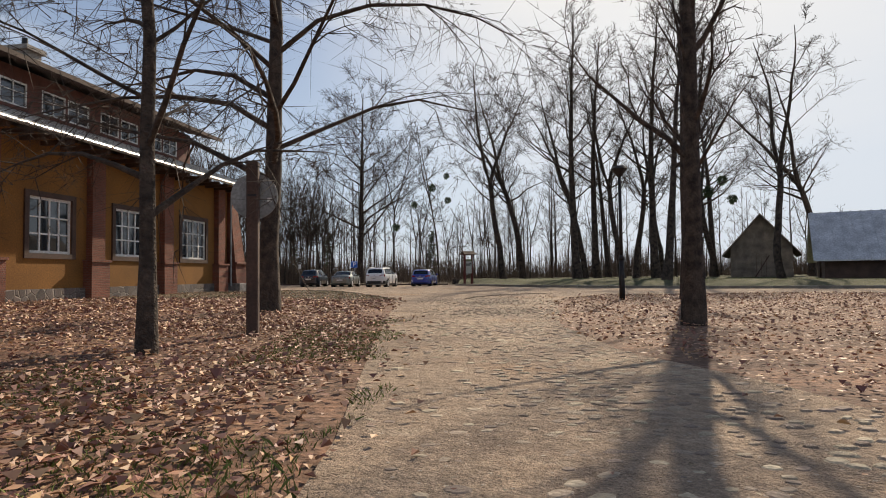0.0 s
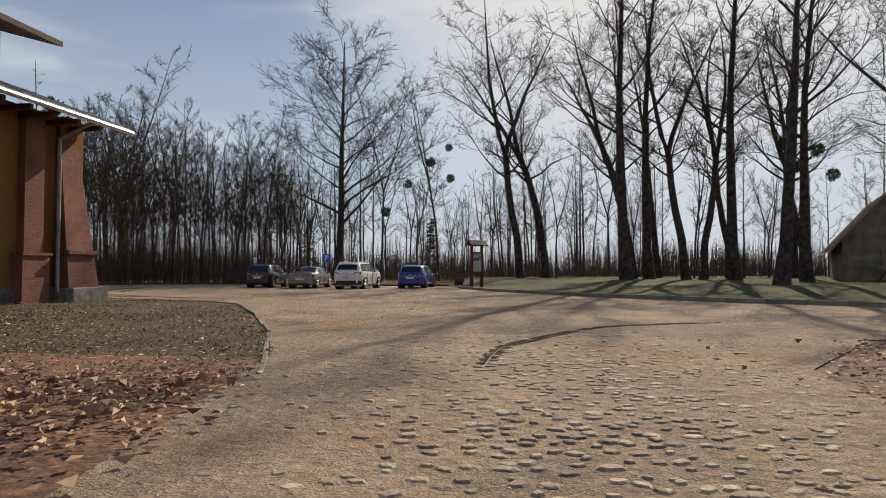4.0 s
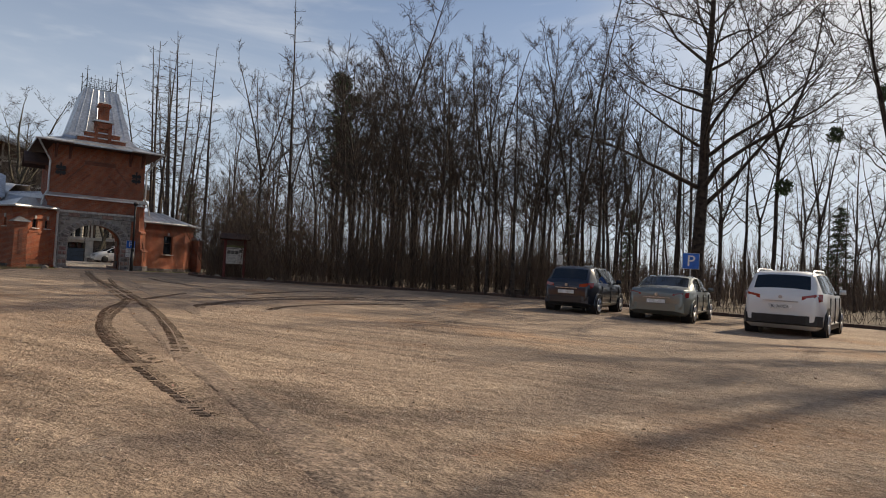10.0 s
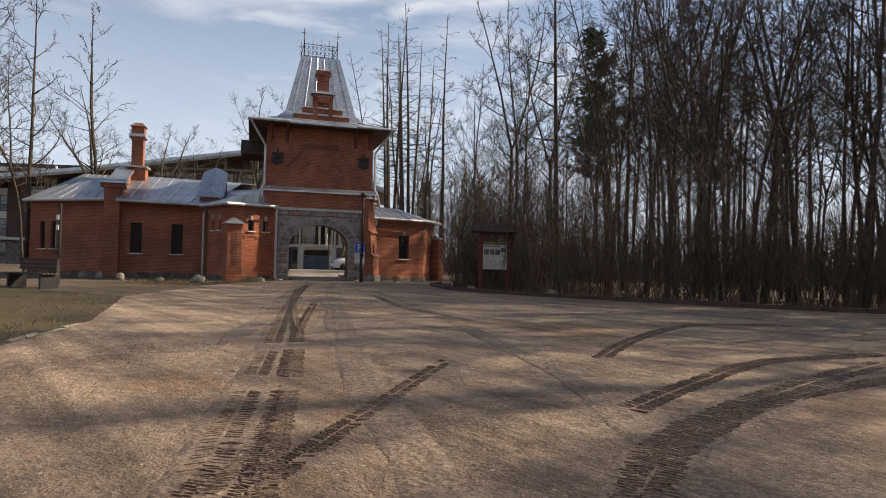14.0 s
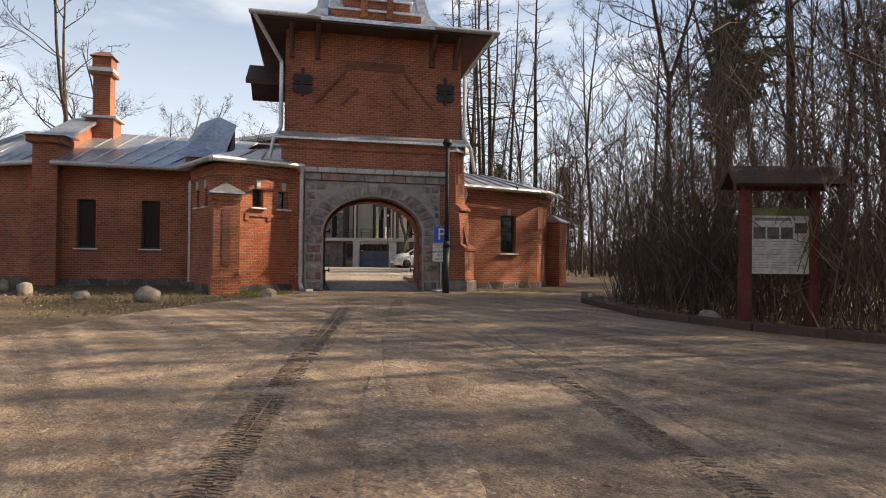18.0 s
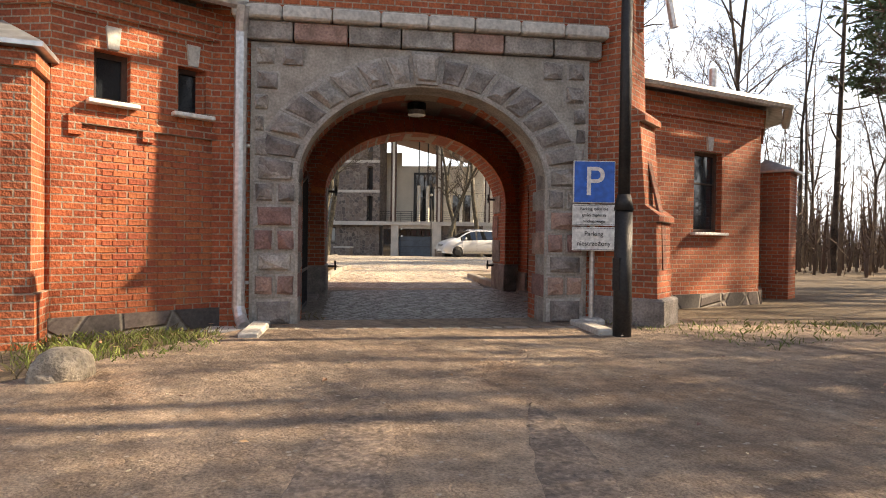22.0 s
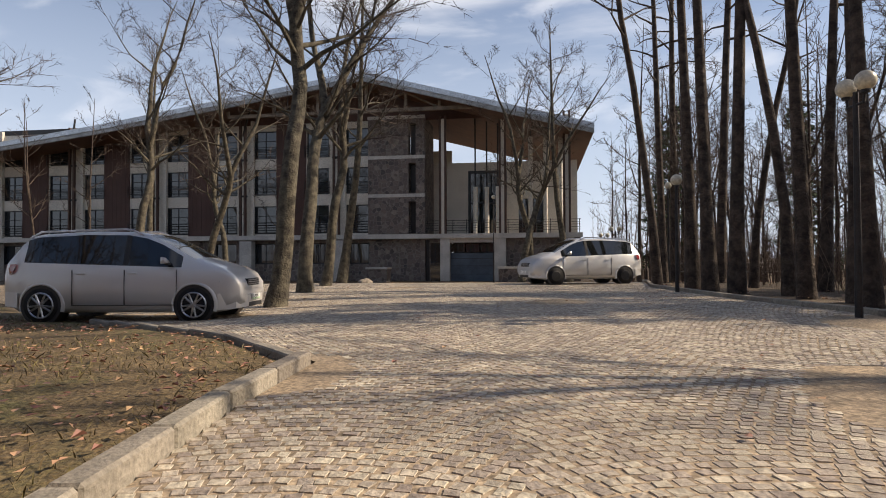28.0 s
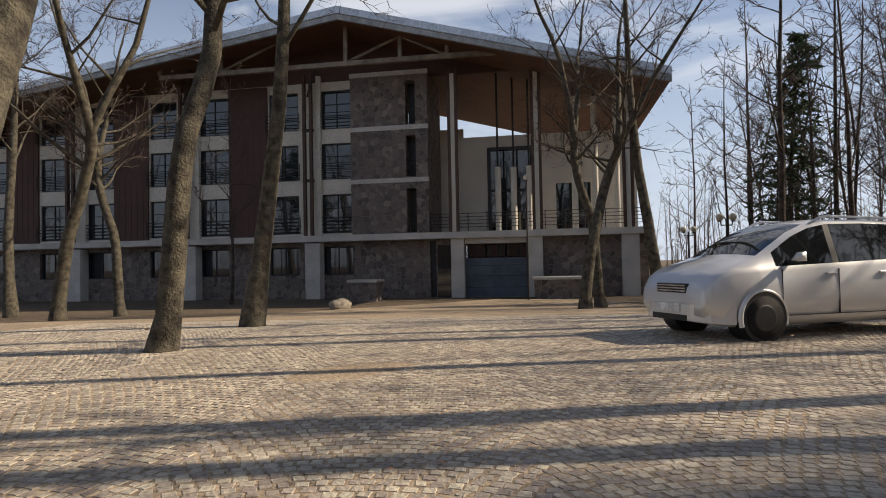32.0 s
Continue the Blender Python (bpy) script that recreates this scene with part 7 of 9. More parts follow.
BIG = [tree_meshes(11, 12, 0.185, 0.2, 30, 0.5, 8, 7, 6, 0.0, wobble=0.035, droop=0.14, thick=0.85, up=0.75),
       tree_meshes(12, 14, 0.22, 0.4, 17, 0.34, 6, 5, 4, 0.05, wobble=0.06, forks=2, thick=1.5),
       tree_meshes(13, 15, 0.24, 0.4, 18, 0.26, 6, 5, 4, 0.05, wobble=0.035, lean=(0.1, 0), thick=1.7),
       tree_meshes(14, 14, 0.2, 0.45, 16, 0.28, 6, 5, 4, 0.06, wobble=0.09, forks=2, lean=(0.12, 0.05), thick=1.7),
       tree_meshes(15, 14, 0.125, 0.13, 26, 0.28, 7, 6, 5, 0.0, wobble=0.03, thick=1.2, droop=0.06),
       tree_meshes(16, 14, 0.21, 0.2, 26, 0.2, 6, 5, 4, 0.03, wobble=0.03, up=1.2, thick=1.2)]
LARCH = [tree_meshes(21, 13, 0.1, 0.3, 30, 0.11, 3, 2, 1, 0.0, wobble=0.02, sides=7, up=0.25, thick=1.1),
         tree_meshes(22, 12, 0.088, 0.4, 22, 0.14, 3, 3, 1, 0.04, wobble=0.04, sides=7, up=0.6, thick=1.1)]
WOOD = [tree_meshes(31 + i, 11 + i % 3, 0.066 + 0.012 * (i % 3), 0.28, 20, 0.22, 6, 5, 3, 0.07, wobble=0.025 + 0.006 * i, sides=6, forks=1 + i % 2, lean=(0.05 * (i - 2), 0.02 * i), thick=1.15) for i in range(5)]
FAR = [tree_meshes(51 + i, 11 + i % 3, 0.085 + 0.016 * (i % 3), 0.3, 15, 0.22, 4, 4, 1, 0.07, wobble=0.03 + 0.006 * i, sides=5, forks=1 + i % 2, lean=(0.05 * (i - 1), 0.02 * i), thick=1.7) for i in range(3)]
COURT_LARCH = [tree_meshes(23, 15, 0.125, 0.4, 28, 0.1, 3, 2, 1, 0.0, wobble=0.015, sides=9, up=0.25), tree_meshes(24, 14, 0.1, 0.4, 24, 0.12, 3, 3, 1, 0.04, wobble=0.03, sides=9, up=0.5, lean=(0.06, 0))]
SPAN = tree_meshes(41, 17, 0.3, 0.24, 30, 0.46, 8, 6, 4, 0.02, wobble=0.025, up=0.7, thick=2.4)

plant(BIG[4], "dark bare tree beside the leaf-strewn lawn", "tree", -2.6, 5.35, 20, 0.62)
plant(BIG[0], "broad bare tree in front of the ochre house", "tree", -3.2, 11.1, 140, 1.0)
plant(BIG[5], "bare straight tree in the leafy verge", "tree", 3.16, 7.79, 160, 0.62, tall=1.2)
plant(BIG[5], "tall bare tree beside the lamp post", "tree", 6.02, 15.1, 270, 0.82, tall=1.25)
plant(SPAN, "tall spreading bare tree behind the parked cars", "tree", -7.36, 54.06, 40, 1.0)
plant(WOOD[1], "slender bare tree behind the parked cars", "tree", -4.6, 55.5, 10, 1.25)
plant(WOOD[3], "forked bare tree hung with mistletoe", "tree", -0.4, 54.5, 100, 1.3)
for i, (x, y, v, turn, s) in enumerate([(4.9, 50.0, 3, 185, 1.3), (6.7, 52.0, 1, 80, 1.25), (9.2, 42.0, 2, 180, 1.2), (10.4, 45.0, 1, 60, 1.1), (11.3, 45.0, 2, 190, 1.15), (12.6, 43.0, 3, 170, 1.1),
                                          (13.6, 43.5, 3, 10, 1.05), (14.6, 42.0, 2, 185, 1.2), (16.3, 38.8, 2, 190, 1.05), (20.0, 45.0, 1, 10, 1.1), (12.0, 33.0, 2, 300, 1.0), (18.5, 33.5, 3, 60, 1.05),
                                          (13.5, 50.0, 2, 90, 1.0), (23.5, 39.0, 1, 100, 1.0), (17.5, 49.0, 3, 200, 1.1), (22.0, 50.0, 2, 30, 1.1)]):
    z = ground_z(x, y) + bank_z(x, y) - 0.05 if y > 24 else None
    plant(BIG[v], "tall leaning bare tree on the grass bank", "tree", x, y, turn, s, group="trees on the bank", z=z)
COURT = [BIG[0]] + [tree_meshes(71, 14, 0.22, 0.4, 16, 0.3, 6, 5, 4, 0.05, wobble=0.06, forks=2, thick=1.3), tree_meshes(72, 15, 0.22, 0.4, 16, 0.24, 6, 5, 4, 0.05, wobble=0.035, lean=(0.1, 0), thick=1.3), tree_meshes(73, 14, 0.2, 0.45, 15, 0.26, 6, 5, 4, 0.06, wobble=0.09, forks=2, lean=(0.12, 0.05), thick=1.3)]
MOSSY = [bark_copy(m, BARK_MOSS) for m in COURT]
for x, y, v, turn, s, lab in [(-47.65, 48.42, 3, 40, 0.85, "twin-stemmed mossy tree in the paved court"), (-50.52, 49.73, 1, 50, 0.75, "forked mossy tree in the paved court"), (-53.3, 51.03, 3, 10, 0.7, "mossy tree in the paved court"), (-56.1, 52.43, 2, 70, 0.72, "slender lichen-spotted tree in the paved court"),
                              (-59.1, 61.6, 1, 0, 0.75, "many-stemmed bare tree before the terrace"), (-59.6, 62.6, 3, 120, 0.8, "leaning bare tree before the terrace"), (-58.4, 63.7, 2, 230, 0.8, "bare tree before the terrace"),
                              (-60.5, 46.5, 3, 30, 0.8, "leaning bare tree before the long facade"), (-63.5, 49.2, 1, 300, 0.75, "bare tree before the long facade"), (-66.5, 50.5, 3, 150, 0.75, "bare tree before the long facade"), (-57.0, 43.0, 1, 200, 0.8, "bare tree on the lawn"), (-69.0, 47.5, 2, 200, 0.8, "bare tree on the lawn")]:
    plant(MOSSY[v], lab, "tree", x, y, turn, s)
plant(BIG[1], "broad bare tree beyond the bench", "tree", -33.5, 30.3, 40, 1.0)
plant(BIG[3], "leaning bare tree beyond the bench", "tree", -37.0, 32.5, 200, 0.9)
rng = random.Random(5)
for x, y in [(-48.5, 58.4), (-47.0, 57.9), (-46.2, 57.5), (-45.2, 57.0), (-44.3, 57.3), (-43.6, 56.7), (-42.6, 56.4), (-42.0, 55.6), (-46.6, 59.5), (-44.8, 59.3), (-50.5, 60.8), (-41.0, 57.8), (-49.3, 61.8), (-52.0, 63.0)]:
    plant(COURT_LARCH[rng.randrange(2)], "tall straight larch trunk beside the court", "tree", x, y, rng.uniform(0, 360), rng.uniform(0.95, 1.2), group="larches beside the court")

# wood: rows behind the parking, behind the gate and beside the court
spots = []


far_trees = []


def scatter(n, xr, yr, kinds, smin, smax, keep, gap, far=False):
    k = 0
    for _ in range(n * 12):
        if k >= n:
            break
        x, y = rng.uniform(*xr), rng.uniform(*yr)
        if not keep(x, y) or any((x - a) ** 2 + (y - b) ** 2 < gap * gap for a, b in spots):
            continue
        spots.append((x, y))
        k += 1
        v = rng.choice(kinds)
        turn = rng.uniform(0, 360)
        size = rng.uniform(smin, smax) * (0.74 if x > -21 and 46 < y < 53 else 0.8 if x > -20 and y > 53 and x < -6 else 1.0) * (1.15 if -31 < x < -20 and y > 49 else 1.0)
        if far:
            far_trees.append((v, pose(x, y, ground_z(x, y), 0, 0, turn) @ Matrix.Scale(size, 4)))
        else:
            plant(v, "bare woodland tree among saplings", "tree", x, y, turn, size, group="woodland trees")


def join_trees(items, side, mat, name):
    """One mesh out of the same part of many far trees."""
    cos, loops, totals, base = [], [], [], 0
    for meshes, m in items:
        me = meshes[side]
        co = np.empty(len(me.vertices) * 3)
        me.vertices.foreach_get("co", co)
        cos.append(co.reshape(-1, 3) @ np.array(m.to_3x3()).T + np.array(m.translation))
        li, tot = np.empty(len(me.loops), int), np.empty(len(me.polygons), int)
        me.loops.foreach_get("vertex_index", li)
        me.polygons.foreach_get("loop_total", tot)
        loops.append(li + base)
        totals.append(tot)
        base += len(me.vertices)
    co, li, tot = np.concatenate(cos), np.concatenate(loops), np.concatenate(totals)
    me = bpy.data.meshes.new(name)
    me.vertices.add(len(co))
    me.vertices.foreach_set("co", co.ravel())
    me.loops.add(len(li))
    me.loops.foreach_set("vertex_index", li)
    me.polygons.add(len(tot))
    me.polygons.foreach_set("loop_start", np.concatenate(([0], np.cumsum(tot)[:-1])))
    me.update(calc_edges=True)
    me.materials.append(mat)
    return new(name, me)


scatter(62, (-31, -8), (46.5, 58), WOOD + LARCH, 0.62, 0.98, lambda x, y: abs(x + 32.0 - 0.414 * (y - 42)) > 1.2 and y > 46.3 + max(0, -(x + 26)) * 1.2 and y > 47.4 - 0.1 * (x + 20), 0.8)
scatter(30, (-21.5, -10), (46.8, 51.5), WOOD, 0.95, 1.2, lambda x, y: y > 47.2 - 0.1 * (x + 20), 0.6)
scatter(34, (-31, -6), (58, 68), FAR + WOOD[:2], 0.9, 1.2, lambda x, y: True, 1.0, far=True)
scatter(40, (-10, 8), (53, 75), FAR, 0.6, 0.95, lambda x, y: abs(x + 7.3) > 0.8, 1.2, far=True)
scatter(26, (4, 34), (57, 80), FAR, 0.7, 1.0, lambda x, y: True, 1.5, far=True)
scatter(15, (-44, -24), (52, 75), WOOD + LARCH, 0.85, 1.1, lambda x, y: abs(x + 32.0 - 0.414 * (y - 42)) > 1.2 and 0.407 * (x + 31.4) + 0.914 * (y - 43.66) > 8 and y - 57 > 0.55 * (-44 - x) - 4, 1.3)
scatter(8, (-66, -38), (60, 92), FAR + LARCH, 0.85, 1.15, lambda x, y: y > 64 - 0.6 * (x + 44) * 0.5 and 0.602 * (x + 70.5) + 0.799 * (y - 62.5) > 13, 1.5)
scatter(12, (-62, -38), (20, 38), FAR, 0.7, 0.95, lambda x, y: y < 36 + 0.3 * (x + 40), 2.0)
scatter(24, (-62, -42), (27, 40), WOOD + FAR, 0.8, 1.15, lambda x, y: y < 40 + 0.25 * (x + 42), 1.4)
scatter(6, (20, 50), (20, 50), FAR, 0.6, 0.9, lambda x, y: x > 33, 2.5)
scatter(7, (-90, -72), (30, 56), FAR, 0.7, 0.9, lambda x, y: 0.799 * (x + 70.5) - 0.602 * (y - 62.5) > -6 and x < -70 or x < -84, 2.0)
scatter(70, (-66, -44), (62.5, 82), FAR + WOOD[:2], 0.6, 0.9, lambda x, y: 0.602 * (x + 70.5) + 0.799 * (y - 62.5) > 10.8 and y > 65.6 - 0.4 * (x + 60), 1.1, far=True)
scatter(16, (7, 36), (46, 60), FAR + WOOD[:2], 0.6, 0.9, lambda x, y: True, 1.8)
far_wood_trunks = tagged(join_trees(far_trees, 0, BARK, "distant_trunks"), "dark bare trunks deep in the wood", "wood", kind="stuff")
far_wood_twigs = tagged(join_trees(far_trees, 1, TWIG, "distant_branches"), "fine bare branches deep in the wood", "wood", kind="stuff")


# ---- thicket of saplings along the wood's edge ----
def thicket(name, n, place, hmin, hmax, seed, label, mat=TWIG_RED):
    rg = random.Random(seed)
    vs, fs = [], []
    for _ in range(n):
        x, y = place(rg)
        h = rg.uniform(hmin, hmax) * rg.uniform(0.5, 1.0)
        z = ground_z(x, y) - 0.05
        q, _ = bend(rg, (x, y, z), (rg.gauss(0, 0.24), rg.gauss(0, 0.24), 1), h, 4, 0.13, 0.0)
        r = 0.006 + 0.0019 * h * rg.random()
        tube(vs, fs, q, [r, r * 0.8, r * 0.6, r * 0.4, 0.003], 3, True)
        for k in range(8):
            s = q[1 + k % 4]
            q2, _ = bend(rg, s, (rg.gauss(0, 0.6), rg.gauss(0, 0.6), 1), h * rg.uniform(0.12, 0.42), 2, 0.2, 0.0)
            tube(vs, fs, q2, [r * 0.7, r * 0.5, 0.002], 3, True)
    return tagged(raw(name, vs, fs, mat), label, "thicket", kind="stuff")


def along(line, depth):
    segs = [(a, b, math.hypot(b[0] - a[0], b[1] - a[1])) for a, b in zip(line, line[1:])]
    tot = sum(s[2] for s in segs)

    def place(rg):
        t = rg.random() * tot
        for a, b, l in segs:
            if t <= l:
                f = t / l
                d = abs(rg.gauss(0, 0.5)) * depth + 0.25
                nx, ny = -(b[1] - a[1]) / l, (b[0] - a[0]) / l
                return a[0] + (b[0] - a[0]) * f + nx * d, a[1] + (b[1] - a[1]) * f + ny * d
            t -= l
        return line[-1]
    return place


thicket("thicket", 2100, along([(-11.0, 47.3), (-13.8, 47.2), (-17.5, 45.4), (-21.4, 44.2), (-23.5, 44.1), (-25.2, 44.4), (-27.1, 45.6), (-28.4, 47.0)][::-1], 3.2), 1.6, 4.6, 3, "dense reddish-brown saplings along the drive")
thicket("thicket", 1500, along([(-11.0, 47.3), (-8, 47.3), (-3.5, 47.2), (1.0, 47.2), (6, 52), (14, 56), (30, 58)], 4.0), 0.8, 2.6, 4, "bare brown brushwood behind the parking")
thicket("thicket", 700, along([(5.5, 50.0), (12, 49), (20, 47), (30, 44), (38, 38)], 4.0), 0.8, 2.6, 14, "bare brown brushwood behind the bank")
thicket("thicket", 300, along([(-30, 60), (-10, 60), (10, 62), (36, 60)], 8.0), 2.5, 6.0, 6, "distant grey-brown saplings")
thicket("thicket", 260, along([(-28.2, 47.2), (-28.9, 49.0), (-28.9, 52)][::-1], 2.2), 0.8, 2.4, 8, "bare shrubs beside the gate wing")
thicket("thicket", 500, along([(-37.5, 53.0), (-44, 58.0), (-49, 61.5), (-55, 67)][::-1], 6.0), 0.8, 3.0, 7, "bare undergrowth below the larches")


# ---- far woods closing the horizon ----
def far_wood(n, xr, yr, keep, hmin, hmax, seed, label, twigs=16, r0=0.02):
    rg = random.Random(seed)
    vs, fs = [], []
    k = 0
    while k < n:
        x, y = rg.uniform(*xr), rg.uniform(*yr)
        k += 1
        if not keep(x, y):
            continue
        h = rg.uniform(hmin, hmax) * (0.7 + 0.5 * noise.noise((x * 0.07, y * 0.07, seed)))
        r = r0 * (0.6 + 0.14 * h)
        q, _ = bend(rg, (x, y, ground_z(x, y) - 0.1), (rg.gauss(0, 0.06), rg.gauss(0, 0.06), 1), h, 2, 0.05, 0.02)
        tube(vs, fs, q, [r, r * 0.7, 0.01], 3, True)
        for i in range(twigs):
            t = 0.25 + 0.75 * (i + rg.random()) / twigs
            a, b = (q[0], q[1]) if t < 0.5 else (q[1], q[2])
            f = (t % 0.5) * 2 if t < 1 else 1
            p = [a[c] * (1 - f) + b[c] * f for c in range(3)]
            an, ln = rg.uniform(0, math.tau), h * rg.uniform(0.08, 0.26) * (1.25 - t)
            e = (p[0] + math.cos(an) * ln * 0.7, p[1] + math.sin(an) * ln * 0.7, p[2] + ln * rg.uniform(0.3, 1.0))
            tube(vs, fs, [tuple(p), e], [r * 0.55, 0.01], 3, True)
    return tagged(raw("far_wood", vs, fs, TWIG_RED), label, "woodland", kind="stuff")


far_wood(1500, (-45, 60), (64, 100), lambda x, y: y > 66 - 0.05 * x, 3.0, 7.5, 61, "distant bare brown wood behind the parking", 16, 0.028)
far_wood(3400, (-40, 60), (57, 74), lambda x, y: True, 1.4, 4.2, 62, "low brown brushwood at the far edge", 9, 0.055)
far_wood(900, (-80, -28), (66, 110), lambda x, y: 0.602 * (x + 70.5) + 0.799 * (y - 62.5) > 11.5 or x > -46, 4.0, 9.0, 63, "distant bare brown wood beyond the court")
far_wood(1700, (-70, -34), (60, 90), lambda x, y: (0.602 * (x + 70.5) + 0.799 * (y - 62.5) > 11 or x > -44) and y > 66 - 0.4 * (x + 60), 1.0, 3.6, 64, "low brown brushwood beyond the court", 9, 0.03)
far_wood(450, (-100, -40), (4, 34), lambda x, y: y < 32 + 0.3 * (x + 40), 3.0, 8.0, 65, "distant bare wood beyond the gate wing")
far_wood(700, (34, 80), (0, 70), lambda x, y: x > 38 or y > 52, 2.0, 6.0, 66, "distant bare brown wood beyond the barns")
far_wood(260, (-40, 40), (-60, -25), lambda x, y: True, 3.0, 8.0, 67, "distant bare wood along the drive")

# ---- signs, lamps, boards, bench, rocks ----
def street_lamp(x, y, h, label, shade_r=0.2):
    l = thing("street_lamp", label, "street lamp", x, y)
    post = bmesh.new()
    rod(post, (0, 0, -0.1), (0, 0, h * 0.32), 0.07, 0.065, 12)
    rod(post, (0, 0, h * 0.32), (0, 0, h * 0.36), 0.075, 0.05, 12)
    rod(post, (0, 0, h * 0.36), (0, 0, h), 0.045, 0.04, 12)
    part("post", post, IRON, l, "", True)
    part("service_hatch", boxes((-0.03, 0.03, -0.078, -0.06, h * 0.12, h * 0.2)), IRON, l)
    hd = part("lamp_head", rod(bmesh.new(), (0, 0, h), (0, 0, h + shade_r), 0.05, shade_r, 16), IRON, l, "dark bowl-shaped lamp head")
    part("lamp_cap", rod(bmesh.new(), (0, 0, h + shade_r), (0, 0, h + shade_r + 0.07), shade_r * 1.05, shade_r * 0.7, 16), IRON, hd)
    return l


street_lamp(4.4, 15.15, 3.05, "dark green lamp post in the leafy verge")
street_lamp(-30.15, 44.55, 2.95, "black lamp post beside the gate", 0.1)
street_lamp(-35.3, 47.6, 3.3, "black lamp post behind the gate", 0.15)

s = thing("road_sign", "round grey sign plate seen from behind", "road sign", -2.22, 7.1, None, 6)
part("post", boxes((-0.065, 0.065, -0.065, 0.065, -0.1, 2.02), bevel=0.012), TIMBER_DARK, s, "square dark timber post")
bm = rod(bmesh.new(), (0.0, 0.07, 1.62), (0.0, 0.095, 1.62), 0.27, n=36)
pl = part("sign_plate", bm, STEEL_GREY, s, "round bare metal plate")
part("clamp", boxes((-0.05, 0.05, -0.072, -0.066, 1.6, 1.63)), IRON, pl)
part("maker_label", boxes((0.15, 0.2, 0.064, 0.069, 1.55, 1.6)), WHITE, pl)

RED_WOOD = material("dark_red_timber", (0.12, 0.025, 0.018), 0.75, dark=0.7, light=1.3, scale=3, fine=30, bump=0.3)
PAPER = material("printed_paper", (0.55, 0.52, 0.46), 0.6, dark=0.92, light=1.05, scale=2, fine=20, bump=0.0)
PRINT = material("grey_print", (0.2, 0.19, 0.17), 0.7, scale=2, fine=20, bump=0.0)
PHOTO = material("dark_photo", (0.07, 0.065, 0.055), 0.5, dark=0.5, light=2.0, scale=14, fine=60, bump=0.0)


def info_board(x, y, turn, w, h, label, face=1):
    b = thing("information_board", label, "information board", x, y, None, turn)
    for sx in (-1, 1):
        part("post", boxes((sx * w / 2 - 0.05, sx * w / 2 + 0.05, -0.06, 0.06, -0.1, h), bevel=0.008), RED_WOOD, b)
        part("brace", boxes((sx * w / 2 - 0.03, sx * w / 2 + 0.03, 0.062, 0.12, -0.1, h * 0.45)), RED_WOOD, b)
    rf = part("roof", prism(bmesh.new(), [(-0.24, h - 0.02), (0, h + 0.2), (0.24, h - 0.02), (0.2, h - 0.05), (0, h + 0.13), (-0.2, h - 0.05)], "x", -w / 2 - 0.2, w / 2 + 0.2), TIMBER_DARK, b, "little shingled saddle roof")
    part("roof_beam", boxes((-w / 2 - 0.12, w / 2 + 0.12, -0.04, 0.04, h - 0.08, h + 0.0)), RED_WOOD, rf)
    p = part("panel", boxes((-w / 2 + 0.05, w / 2 - 0.05, -0.02, 0.02, h * 0.38, h * 0.83)), PAPER, b, "printed panel with photographs")
    fy = -0.0215
    part("heading_band", boxes((-w / 2 + 0.05, w / 2 - 0.05, fy - 0.003, fy, h * 0.78, h * 0.83)), material("olive_band", (0.14, 0.15, 0.05), 0.6, bump=0), p)
    part("heading_bar", boxes((-w / 2 + 0.09, w / 2 - 0.25, fy - 0.003, fy, h * 0.745, h * 0.765)), PRINT, p)
    for i in range(4):
        x0 = -w / 2 + 0.07 + i * (w - 0.14) / 4
        part("photograph", boxes((x0 + 0.01, x0 + (w - 0.14) / 4 - 0.01, fy - 0.003, fy, h * (0.62 if i < 3 else 0.66), h * (0.7 if i < 3 else 0.73))), PHOTO, p)
    bars = bmesh.new()
    for c in range(3):
        x0 = -w / 2 + 0.08 + c * (w - 0.16) / 3
        for r in range(11):
            zz = h * 0.6 - r * h * 0.018
            box(bars, x0, x0 + (w - 0.16) / 3 - 0.03 - 0.04 * (r % 4 == 3), fy - 0.002, fy, zz, zz + 0.005)
    part("text_lines", bars, PRINT, p)
    return b


info_board(-23.5, 44.27, 52, 0.74, 1.62, "dark red roofed information board at the thicket")
info_board(1.6, 40.0, 38, 0.62, 2.05, "dark red roofed information board on the bank")


